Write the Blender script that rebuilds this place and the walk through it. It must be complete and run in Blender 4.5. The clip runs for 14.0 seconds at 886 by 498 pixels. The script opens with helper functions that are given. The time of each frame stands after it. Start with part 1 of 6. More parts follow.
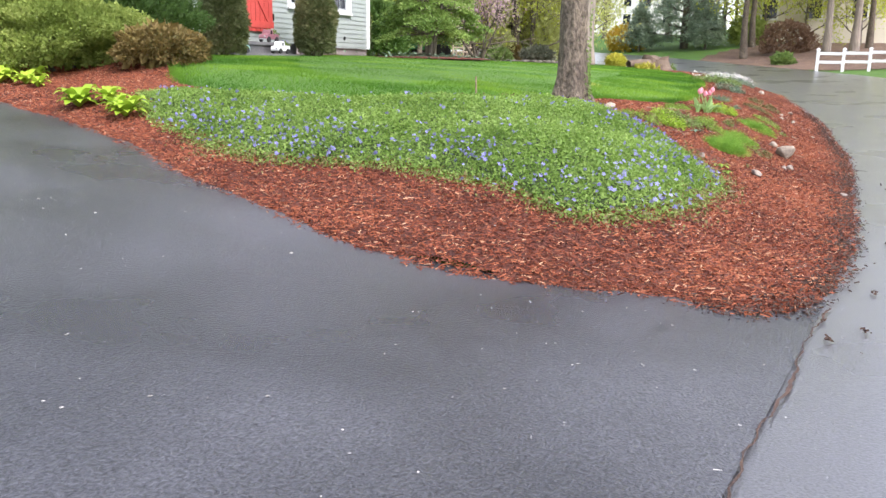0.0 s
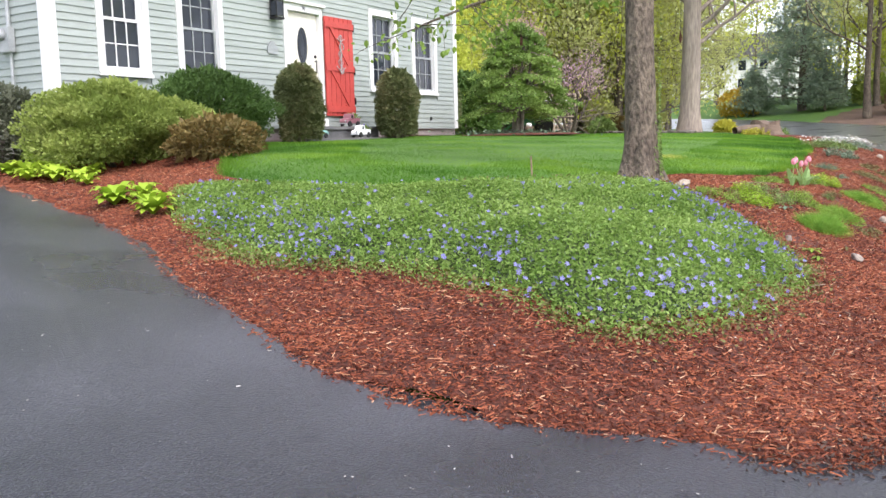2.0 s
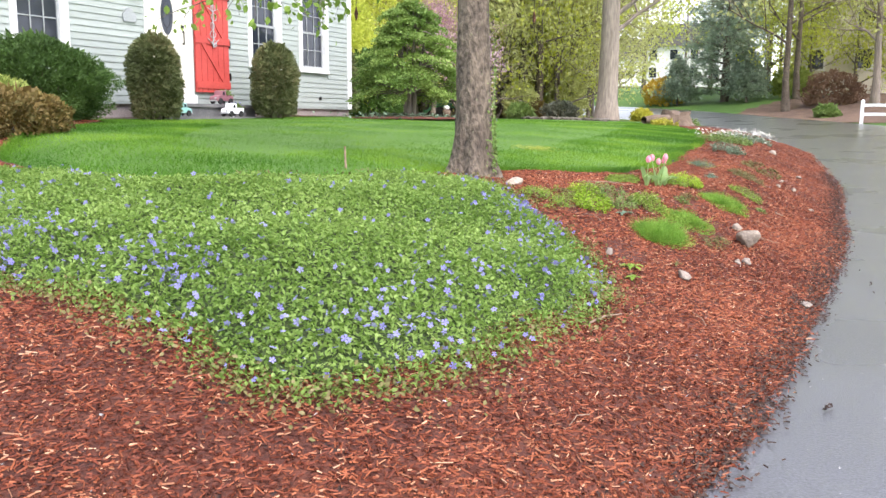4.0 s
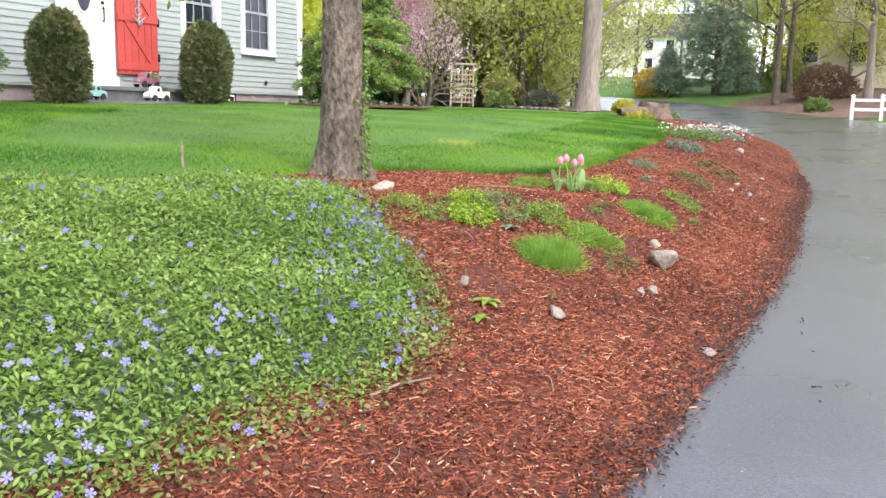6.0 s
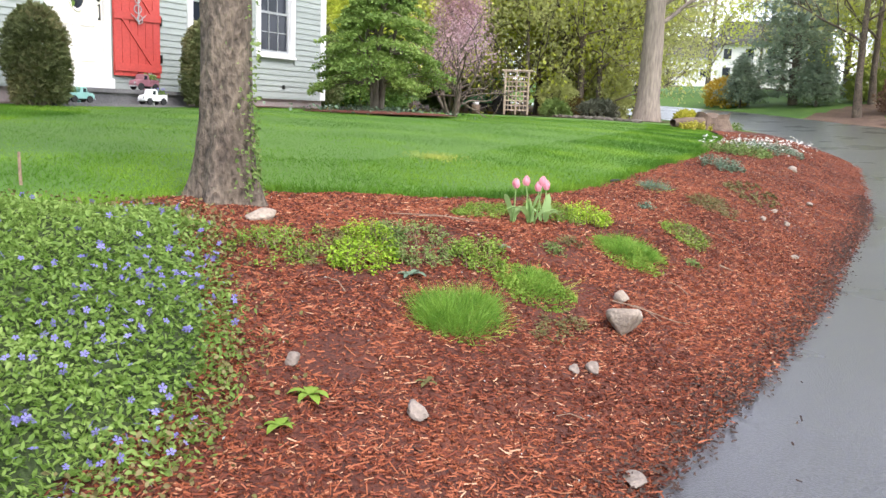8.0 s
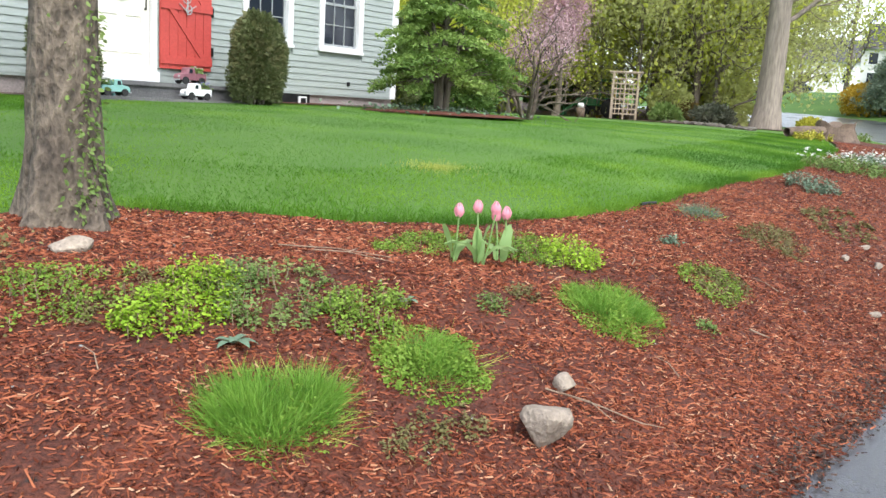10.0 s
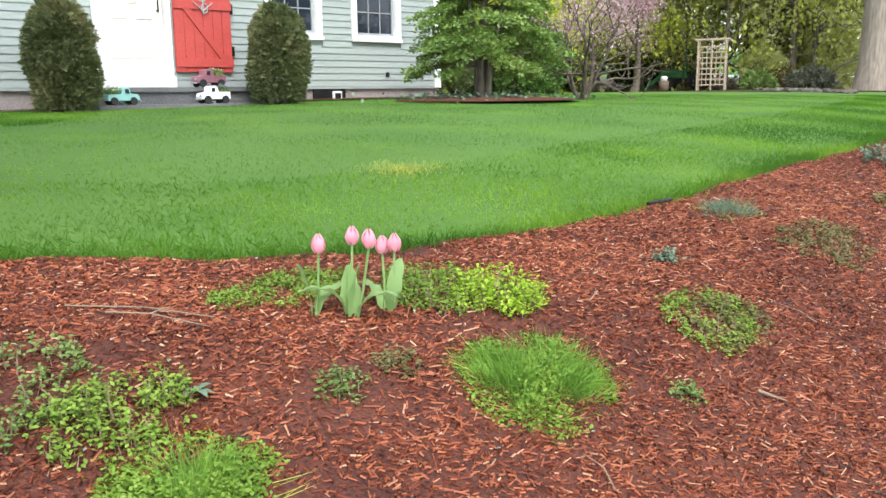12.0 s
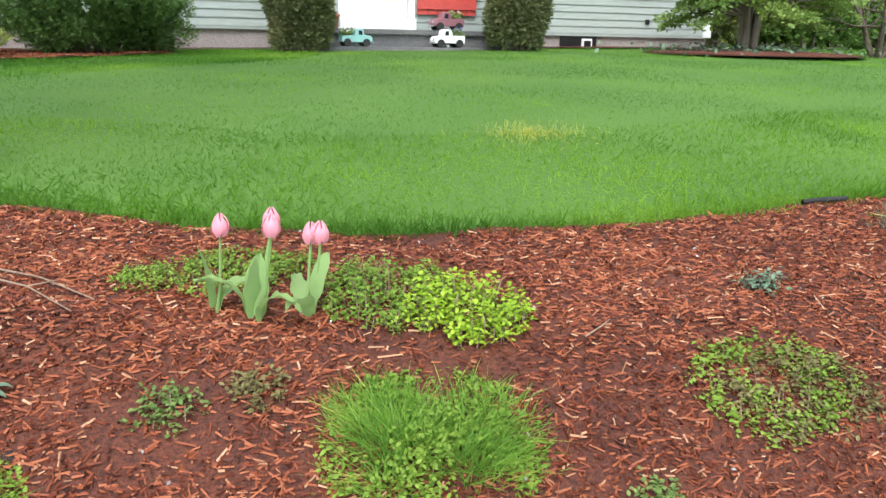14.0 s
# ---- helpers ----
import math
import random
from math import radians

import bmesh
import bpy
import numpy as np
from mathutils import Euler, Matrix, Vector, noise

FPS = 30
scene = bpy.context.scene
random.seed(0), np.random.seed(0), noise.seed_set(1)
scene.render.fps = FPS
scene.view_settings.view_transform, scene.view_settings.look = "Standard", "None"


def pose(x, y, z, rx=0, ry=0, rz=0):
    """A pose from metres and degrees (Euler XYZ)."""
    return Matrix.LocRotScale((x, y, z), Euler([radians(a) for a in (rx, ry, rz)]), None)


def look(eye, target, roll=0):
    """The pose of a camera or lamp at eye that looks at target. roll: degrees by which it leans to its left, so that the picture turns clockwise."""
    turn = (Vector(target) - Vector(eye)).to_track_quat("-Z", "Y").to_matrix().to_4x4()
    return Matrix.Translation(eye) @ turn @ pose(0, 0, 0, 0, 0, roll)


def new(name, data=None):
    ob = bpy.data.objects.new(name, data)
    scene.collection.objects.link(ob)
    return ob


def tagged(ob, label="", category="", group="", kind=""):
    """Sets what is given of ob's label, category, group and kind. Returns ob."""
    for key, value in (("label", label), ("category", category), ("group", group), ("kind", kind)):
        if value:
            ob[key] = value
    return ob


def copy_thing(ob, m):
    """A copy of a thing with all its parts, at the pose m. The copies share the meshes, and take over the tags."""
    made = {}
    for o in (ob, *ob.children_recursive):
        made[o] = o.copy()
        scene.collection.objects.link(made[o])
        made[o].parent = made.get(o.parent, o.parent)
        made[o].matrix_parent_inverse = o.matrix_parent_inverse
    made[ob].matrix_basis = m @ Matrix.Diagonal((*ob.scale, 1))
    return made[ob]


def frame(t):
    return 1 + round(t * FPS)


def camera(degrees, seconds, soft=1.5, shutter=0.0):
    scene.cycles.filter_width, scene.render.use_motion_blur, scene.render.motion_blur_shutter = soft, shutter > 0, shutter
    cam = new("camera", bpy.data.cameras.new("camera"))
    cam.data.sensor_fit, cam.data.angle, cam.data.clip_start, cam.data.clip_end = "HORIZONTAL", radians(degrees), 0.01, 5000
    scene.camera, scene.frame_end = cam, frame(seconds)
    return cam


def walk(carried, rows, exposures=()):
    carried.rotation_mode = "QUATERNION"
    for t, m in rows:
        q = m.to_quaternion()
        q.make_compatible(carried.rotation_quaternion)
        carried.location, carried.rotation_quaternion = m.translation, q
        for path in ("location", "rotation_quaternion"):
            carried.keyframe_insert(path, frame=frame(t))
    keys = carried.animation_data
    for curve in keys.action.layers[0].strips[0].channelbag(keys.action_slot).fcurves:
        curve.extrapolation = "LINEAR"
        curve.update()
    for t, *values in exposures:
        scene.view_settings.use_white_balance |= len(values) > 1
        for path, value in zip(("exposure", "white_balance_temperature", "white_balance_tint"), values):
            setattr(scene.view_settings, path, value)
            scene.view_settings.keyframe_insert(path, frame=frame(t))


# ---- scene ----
cam = camera(55.1, 14.0, 1.5)
METRES, EYE, TILT, LEAN, TURN = 10.6, 1.23, 0.0, 0.0, -66.2
ROWS = [
    (0.0, 0.0, 0.0, 0.0, 0.25, -12.17, -1.16),
    (0.5, 0.0132, 0.0211, 0.0001, 0.01, -11.56, -0.82),
    (1.0, 0.027, 0.0366, 0.0035, 6.47, -10.85, 0.85),
    (1.5, 0.0374, 0.0606, 0.0054, 6.77, -8.36, 1.29),
    (2.0, 0.0568, 0.0838, 0.0062, 7.88, -7.25, 1.31),
    (2.5, 0.0852, 0.1039, 0.0077, 8.57, -7.47, 1.06),
    (3.0, 0.1081, 0.1346, 0.0055, 8.29, -8.35, 0.91),
    (3.5, 0.1314, 0.1645, 0.0079, 4.39, -8.16, 0.2),
    (6.0, 0.2402, 0.3131, 0.0151, 4.01, -9.39, -1.32),
    (6.5, 0.2648, 0.3449, 0.0156, 4.48, -9.06, -1.56),
    (7.0, 0.2866, 0.3747, 0.0184, 5.67, -9.08, -1.77),
    (7.5, 0.3033, 0.4131, 0.0182, 7.04, -9.06, -1.73),
    (10.0, 0.3922, 0.6003, 0.0231, 17.55, -9.35, -3.24),
    (10.5, 0.4027, 0.6362, 0.0255, 17.97, -9.36, -2.23),
    (11.0, 0.4189, 0.6711, 0.0259, 20.55, -9.78, -1.53),
    (11.5, 0.4242, 0.7027, 0.0244, 23.49, -10.23, -0.29),
    (12.0, 0.4346, 0.7384, 0.0261, 23.98, -10.4, 0.68),
    (12.5, 0.4508, 0.7732, 0.0276, 26.56, -10.86, 1.05),
    (13.0, 0.4553, 0.8054, 0.0263, 32.02, -11.61, 2.02),
    (13.5, 0.4693, 0.8332, 0.0268, 34.7, -12.21, 1.05),
    (14.0, 0.4842, 0.8554, 0.0279, 44.78, -13.93, -1.03),
]
walk(cam, [(t, pose(0, 0, EYE, TILT, LEAN, TURN) @ pose(METRES * x, METRES * y, METRES * z, 90 + pitch, roll, yaw)) for t, x, y, z, yaw, pitch, roll in ROWS],
     ((0.0, 1.84, 6400, 20), (1.5, 1.74, 6400, 20), (2.0, 1.6, 6400, 20), (3.0, 1.8, 6400, 20), (3.5, 1.88, 6400, 20), (6.0, 1.80, 6400, 20), (7.5, 1.70, 6400, 20), (10.0, 1.55, 6250, 13), (12.5, 1.64, 6250, 12), (14.0, 1.58, 6300, 10)))

# ---- sky and light: an overcast spring day after rain ----
SUN_EL, SUN_AZ = 52, 205
world = bpy.data.worlds.new("sky")
scene.world = world
world.use_nodes = True
wn, wl = world.node_tree.nodes, world.node_tree.links
sky = wn.new("ShaderNodeTexSky")
sky.sky_type = "NISHITA"
sky.sun_disc = False
sky.sun_elevation, sky.sun_rotation = radians(SUN_EL), radians(SUN_AZ)
sky.air_density, sky.dust_density, sky.ozone_density = 1.0, 1.0, 1.0
pale = wn.new("ShaderNodeHueSaturation")
pale.inputs["Saturation"].default_value = 0.44
wl.new(sky.outputs[0], pale.inputs["Color"])
wl.new(pale.outputs[0], wn["Background"].inputs["Color"])
wn["Background"].inputs["Strength"].default_value = 0.15
sun = new("sun", bpy.data.lights.new("sun", "SUN"))
sun.data.energy, sun.data.angle, sun.data.color = 1.3, radians(30), (1.0, 0.98, 0.95)
# the sky's rotation turns clockwise from +y seen from above
AZ = radians(SUN_AZ)
sun.matrix_world = look((0, 0, 60), (-math.sin(AZ) * 10, -math.cos(AZ) * 10, 60 - 10 * math.tan(radians(SUN_EL))))


# ---- materials ----
def mat(name, c1, c2, scale=3.0, rough=0.8, bump=0.3, fine=40.0, grain=0.25, metal=0.0, rough2=None, c3=None, spots=0.0, vary=0.0, stretch=None):
    """A surface whose colour drifts between c1 and c2, with a fine grain, relief, and worn spots of c3."""
    m = bpy.data.materials.new(name)
    m.use_nodes = True
    n, l = m.node_tree.nodes, m.node_tree.links
    b = n["Principled BSDF"]
    at = n.new("ShaderNodeTexCoord").outputs["Object"]
    if stretch:
        mp = n.new("ShaderNodeMapping")
        mp.inputs["Scale"].default_value = stretch
        l.new(at, mp.inputs["Vector"])
        at = mp.outputs[0]

    def cloud(sc, detail):
        k = n.new("ShaderNodeTexNoise")
        k.inputs["Scale"].default_value, k.inputs["Detail"].default_value = sc, detail
        l.new(at, k.inputs["Vector"])
        return k.outputs["Fac"]

    def ramp(fac, lo, hi):
        k = n.new("ShaderNodeMapRange")
        k.inputs["From Min"].default_value, k.inputs["From Max"].default_value = lo, hi
        l.new(fac, k.inputs["Value"])
        return k.outputs[0]

    def mix(fac, a, c, blend="MIX"):
        k = n.new("ShaderNodeMix")
        k.data_type, k.blend_type = "RGBA", blend
        for sock, v in ((k.inputs["Factor"], fac), (k.inputs["A"], a), (k.inputs["B"], c)):
            if isinstance(v, bpy.types.NodeSocket):
                l.new(v, sock)
            elif isinstance(v, tuple):
                sock.default_value = (*v, 1)
            else:
                sock.default_value = v
        return k.outputs["Result"]

    big, small = cloud(scale, 4), cloud(fine, 3)
    col = mix(ramp(big, 0.3, 0.7), c1, c2)
    dark = n.new("ShaderNodeMapRange")
    dark.inputs["From Min"].default_value, dark.inputs["From Max"].default_value = 0.25, 0.75
    dark.inputs["To Min"].default_value, dark.inputs["To Max"].default_value = 1 - grain, 1 + grain
    l.new(small, dark.inputs["Value"])
    hue = n.new("ShaderNodeHueSaturation")
    l.new(col, hue.inputs["Color"])
    l.new(dark.outputs[0], hue.inputs["Value"])
    col = hue.outputs[0]
    if vary:
        info = n.new("ShaderNodeObjectInfo")
        v2 = n.new("ShaderNodeMapRange")
        v2.inputs["To Min"].default_value, v2.inputs["To Max"].default_value = 1 - vary, 1 + vary
        l.new(info.outputs["Random"], v2.inputs["Value"])
        h2 = n.new("ShaderNodeHueSaturation")
        l.new(col, h2.inputs["Color"])
        l.new(v2.outputs[0], h2.inputs["Value"])
        col = h2.outputs[0]
    if c3:
        col = mix(ramp(cloud(scale * 5, 5), 0.72 - spots, 0.78 - spots), col, c3)
    l.new(col, b.inputs["Base Color"])
    b.inputs["Metallic"].default_value = metal
    if rough2 is None:
        b.inputs["Roughness"].default_value = rough
    else:
        rr = n.new("ShaderNodeMapRange")
        rr.inputs["From Min"].default_value, rr.inputs["From Max"].default_value = 0.35, 0.65
        rr.inputs["To Min"].default_value, rr.inputs["To Max"].default_value = rough, rough2
        l.new(big, rr.inputs["Value"])
        l.new(rr.outputs[0], b.inputs["Roughness"])
    if bump:
        bp = n.new("ShaderNodeBump")
        bp.inputs["Strength"].default_value, bp.inputs["Distance"].default_value = bump, 0.02
        l.new(small, bp.inputs["Height"])
        l.new(bp.outputs[0], b.inputs["Normal"])
    return m


def leaf(name, c1, c2, c3, through_light=0.3, rough=0.55, patch=0.6, own=0.55, drift=1.6):
    """Leaves: each one takes its own shade, and light shines through them a little."""
    m = bpy.data.materials.new(name)
    m.use_nodes = True
    n, l = m.node_tree.nodes, m.node_tree.links
    b = n["Principled BSDF"]
    geo = n.new("ShaderNodeNewGeometry")
    r = n.new("ShaderNodeValToRGB")
    r.color_ramp.elements[0].color, r.color_ramp.elements[1].color = (*c1, 1), (*c3, 1)
    r.color_ramp.elements.new(0.5).color = (*c2, 1)
    tc = n.new("ShaderNodeTexCoord")
    nz = n.new("ShaderNodeTexNoise")
    nz.inputs["Scale"].default_value = patch
    l.new(tc.outputs["Object"], nz.inputs["Vector"])
    add = n.new("ShaderNodeMath")
    add.operation = "MULTIPLY_ADD"
    add.inputs[1].default_value = own
    l.new(geo.outputs["Random Per Island"], add.inputs[0])
    sub = n.new("ShaderNodeMath")
    sub.operation = "MULTIPLY_ADD"
    sub.inputs[1].default_value, sub.inputs[2].default_value = drift, 0.5 - own / 2 - drift / 2
    l.new(nz.outputs["Fac"], sub.inputs[0])
    l.new(sub.outputs[0], add.inputs[2])
    l.new(add.outputs[0], r.inputs["Fac"])
    l.new(r.outputs[0], b.inputs["Base Color"])
    b.inputs["Roughness"].default_value = rough
    b.inputs["Specular IOR Level"].default_value = 0.3
    t = n.new("ShaderNodeBsdfTranslucent")
    l.new(r.outputs[0], t.inputs["Color"])
    mx = n.new("ShaderNodeMixShader")
    mx.inputs[0].default_value = through_light
    l.new(b.outputs[0], mx.inputs[1])
    l.new(t.outputs[0], mx.inputs[2])
    l.new(mx.outputs[0], n["Material Output"].inputs["Surface"])
    return m


def glass_mat(name):
    """A window pane; its near-black base colour stands for the dark room behind it."""
    m = bpy.data.materials.new(name)
    m.use_nodes = True
    b = m.node_tree.nodes["Principled BSDF"]
    b.inputs["Base Color"].default_value = (0.02, 0.025, 0.035, 1)
    b.inputs["Roughness"].default_value = 0.05
    b.inputs["IOR"].default_value = 1.5
    return m


def wet(m, film, rough, ior):
    """Adds a thin film of rain water."""
    b = m.node_tree.nodes["Principled BSDF"]
    b.inputs["Coat Weight"].default_value, b.inputs["Coat Roughness"].default_value, b.inputs["Coat IOR"].default_value = film, rough, ior
    return m


ASPHALT = wet(mat("driveway_asphalt", (0.013, 0.014, 0.016), (0.072, 0.074, 0.082), 0.55, 0.24, 0.5, 90, 0.9, rough2=0.46, c3=(0.014, 0.015, 0.018), spots=0.05), 0.4, 0.27, 1.38)
ROAD = wet(mat("road_asphalt", (0.062, 0.062, 0.065), (0.090, 0.091, 0.096), 0.6, 0.25, 0.4, 90, 0.6, rough2=0.38), 1.0, 0.30, 1.45)
FLECK = leaf("pale_flecks", (0.15, 0.145, 0.13), (0.30, 0.29, 0.27), (0.6, 0.59, 0.56), 0.0, 0.7)
CRACK = mat("crack_dirt", (0.045, 0.026, 0.019), (0.085, 0.05, 0.035), 8, 0.9, 0.5, 90, 0.4)
SOIL = mat("mulch_bed_base", (0.072, 0.019, 0.009), (0.125, 0.034, 0.015), 2.5, 0.85, 1.0, 70, 0.6, c3=(0.028, 0.016, 0.011), spots=0.07)
CHIP = leaf("mulch_chips", (0.062, 0.015, 0.007), (0.178, 0.041, 0.017), (0.36, 0.115, 0.050), 0.0, 0.65, 1.1, 1.05, 1.0)
CHIP_PALE = leaf("pale_mulch_shreds", (0.26, 0.10, 0.05), (0.40, 0.19, 0.10), (0.55, 0.33, 0.20), 0.0, 0.7, 1.4, 1.0, 0.5)
TURF = mat("turf", (0.056, 0.138, 0.013), (0.088, 0.180, 0.020), 0.6, 0.9, 0.2, 60, 0.2)
BLADE = leaf("grass_blades", (0.058, 0.165, 0.013), (0.110, 0.255, 0.020), (0.225, 0.395, 0.035), 0.5, 0.6, 0.7, 0.12, 3.0)
VINCA = leaf("periwinkle_leaves", (0.115, 0.212, 0.034), (0.210, 0.338, 0.066), (0.345, 0.475, 0.13), 0.45, 0.5, 1.6, 0.75, 1.2)
LILAC = leaf("lilac_petals", (0.20, 0.185, 0.48), (0.27, 0.25, 0.57), (0.37, 0.35, 0.67), 0.25, 0.6)
BARK = mat("bark", (0.085, 0.065, 0.047), (0.16, 0.128, 0.092), 7, 0.9, 2.0, 30, 0.7, c3=(0.14, 0.145, 0.08), spots=0.06, stretch=(1, 1, 0.55))
BARK_PALE = mat("pale_bark", (0.20, 0.165, 0.13), (0.30, 0.25, 0.20), 3, 0.9, 1.0, 16, 0.35, stretch=(1, 1, 0.15))
BARK_DARK = mat("dark_bark", (0.12, 0.10, 0.08), (0.20, 0.17, 0.135), 3, 0.9, 0.8, 20, 0.4, stretch=(1, 1, 0.3))
SIDING = mat("sage_siding", (0.305, 0.343, 0.312), (0.345, 0.385, 0.35), 0.8, 0.6, 0.15, 30, 0.06, vary=0.05, stretch=(0.3, 1, 1))
TRIM = mat("white_trim", (0.72, 0.72, 0.70), (0.78, 0.78, 0.76), 2, 0.5, 0.1, 30, 0.05)
DOOR = mat("cream_door", (0.74, 0.70, 0.60), (0.80, 0.76, 0.66), 2, 0.45, 0.1, 30, 0.05)
RED = mat("red_paint", (0.44, 0.056, 0.045), (0.50, 0.070, 0.054), 2, 0.6, 0.2, 25, 0.12)
GLASS = glass_mat("window_glass")
CONCRETE = mat("foundation_concrete", (0.26, 0.225, 0.205), (0.34, 0.30, 0.28), 2, 0.9, 0.5, 40, 0.2)
SLATE = mat("step_stone", (0.10, 0.10, 0.10), (0.17, 0.165, 0.16), 3, 0.7, 0.5, 40, 0.25)
SHINGLE = mat("roof_shingle", (0.07, 0.07, 0.075), (0.12, 0.12, 0.12), 2, 0.9, 0.5, 30, 0.3, vary=0.15)
BLACK = mat("iron_and_room_black", (0.015, 0.015, 0.016), (0.03, 0.03, 0.03), 6, 0.45, 0.2, 60, 0.2, metal=0.6)
GREYPL = mat("grey_metal", (0.32, 0.34, 0.34), (0.42, 0.44, 0.43), 5, 0.5, 0.1, 60, 0.1, metal=0.3)
PALESTONE = mat("pale_field_stone", (0.25, 0.205, 0.155), (0.37, 0.31, 0.24), 11, 0.85, 0.7, 45, 0.25, vary=0.08, c3=(0.19, 0.155, 0.12), spots=0.06)
RUSTIRON = mat("rusty_iron", (0.085, 0.035, 0.022), (0.15, 0.062, 0.035), 9, 0.8, 0.4, 60, 0.3, metal=0.4)
STONE = mat("field_stone", (0.19, 0.155, 0.125), (0.31, 0.26, 0.21), 14, 0.85, 0.7, 45, 0.3, vary=0.18, c3=(0.20, 0.17, 0.14), spots=0.05)
RUST = leaf("bronze_leaves", (0.09, 0.085, 0.025), (0.19, 0.13, 0.04), (0.26, 0.22, 0.06), 0.25, 0.6)
GOLD = leaf("golden_spiraea_leaves", (0.17, 0.235, 0.045), (0.28, 0.35, 0.08), (0.40, 0.45, 0.13), 0.4, 0.6, 0.9)
YEW = leaf("yew_needles", (0.05, 0.10, 0.022), (0.09, 0.165, 0.036), (0.15, 0.245, 0.06), 0.25, 0.55)
CEDAR = leaf("arborvitae_sprays", (0.075, 0.095, 0.035), (0.135, 0.160, 0.060), (0.225, 0.20, 0.095), 0.25, 0.6, 1.6)
LIME = leaf("lime_leaves", (0.20, 0.34, 0.02), (0.32, 0.48, 0.035), (0.44, 0.58, 0.06), 0.3, 0.5)
HERB = leaf("herb_leaves", (0.10, 0.17, 0.04), (0.18, 0.27, 0.07), (0.28, 0.37, 0.11), 0.3, 0.6, 3)
CUSHION = leaf("fine_grass", (0.105, 0.235, 0.028), (0.19, 0.37, 0.050), (0.31, 0.50, 0.085), 0.45, 0.5, 9.0)
BLUEGREEN = leaf("blue_green_leaves", (0.10, 0.16, 0.10), (0.17, 0.25, 0.16), (0.26, 0.34, 0.24), 0.2, 0.6)
TULIP = leaf("tulip_petals", (0.80, 0.26, 0.34), (0.85, 0.35, 0.43), (0.88, 0.46, 0.53), 0.3, 0.5)
TULEAF = leaf("tulip_leaves", (0.22, 0.37, 0.12), (0.30, 0.46, 0.165), (0.37, 0.53, 0.21), 0.45, 0.45)
WHITEFL = leaf("white_petals", (0.7, 0.7, 0.62), (0.78, 0.78, 0.70), (0.85, 0.85, 0.8), 0.2, 0.6)
MAPLE = leaf("maple_leaves", (0.12, 0.21, 0.05), (0.21, 0.32, 0.075), (0.34, 0.455, 0.125), 0.45, 0.6, 0.8)
SPRING = leaf("young_leaves", (0.42, 0.48, 0.06), (0.56, 0.61, 0.10), (0.68, 0.70, 0.16), 0.55, 0.6, 0.25)
WOODS = leaf("woodland_leaves", (0.38, 0.41, 0.14), (0.50, 0.53, 0.20), (0.62, 0.64, 0.28), 0.55, 0.6, 0.25)
PINKBUD = leaf("redbud_blossom", (0.40, 0.24, 0.26), (0.52, 0.33, 0.36), (0.62, 0.44, 0.47), 0.4, 0.7)
PINE = leaf("spruce_needles", (0.20, 0.28, 0.20), (0.30, 0.38, 0.27), (0.42, 0.50, 0.36), 0.5, 0.6)
BROWNLEAF = leaf("leaf_litter", (0.11, 0.06, 0.035), (0.18, 0.105, 0.06), (0.28, 0.18, 0.11), 0.1, 0.8)
FORSYTHIA = leaf("forsythia_blossom", (0.50, 0.33, 0.03), (0.62, 0.42, 0.05), (0.70, 0.52, 0.09), 0.3, 0.6)
GREENPAINT = mat("tractor_green", (0.02, 0.17, 0.05), (0.03, 0.21, 0.06), 4, 0.4, 0.1, 30, 0.1)
YELLOWPAINT = mat("tractor_yellow", (0.65, 0.48, 0.04), (0.72, 0.54, 0.06), 4, 0.4, 0.1, 30, 0.1)
RUBBER = mat("rubber", (0.015, 0.015, 0.015), (0.03, 0.03, 0.03), 6, 0.8, 0.3, 60, 0.2)
CEDARWOOD = mat("weathered_lattice_wood", (0.42, 0.34, 0.24), (0.55, 0.45, 0.33), 6, 0.8, 0.4, 60, 0.2, stretch=(4, 4, 0.5))
OLDWOOD = mat("old_stump_wood", (0.10, 0.07, 0.048), (0.18, 0.13, 0.09), 6, 0.9, 0.8, 40, 0.4)
VINYL = mat("white_fence_vinyl", (0.80, 0.80, 0.80), (0.86, 0.86, 0.86), 2, 0.4, 0.05, 30, 0.03)
TERRACOTTA = mat("terracotta", (0.42, 0.16, 0.10), (0.50, 0.21, 0.13), 6, 0.8, 0.3, 50, 0.15)
TOYWHITE = mat("white_enamel", (0.80, 0.80, 0.79), (0.85, 0.85, 0.84), 8, 0.35, 0.05, 50, 0.05)
TOYTEAL = mat("teal_enamel", (0.22, 0.46, 0.43), (0.30, 0.54, 0.50), 8, 0.4, 0.05, 50, 0.08)
TOYMAUVE = mat("mauve_enamel", (0.22, 0.09, 0.11), (0.29, 0.13, 0.15), 8, 0.45, 0.05, 50, 0.1)
PURPLEFL = leaf("pansy_petals", (0.10, 0.08, 0.22), (0.16, 0.14, 0.34), (0.35, 0.35, 0.55), 0.2, 0.6)
HOUSEWHITE = mat("far_white_siding", (0.68, 0.67, 0.63), (0.76, 0.75, 0.71), 1, 0.7, 0.1, 20, 0.05)
HOUSECREAM = mat("far_cream_siding", (0.62, 0.57, 0.46), (0.70, 0.65, 0.54), 1, 0.7, 0.1, 20, 0.05)
FARROOF = mat("far_roof", (0.12, 0.11, 0.115), (0.19, 0.18, 0.18), 1, 0.9, 0.3, 20, 0.2)
CARBLUE = mat("dark_blue_car_paint", (0.03, 0.045, 0.09), (0.04, 0.06, 0.11), 4, 0.25, 0.0, 30, 0.05)
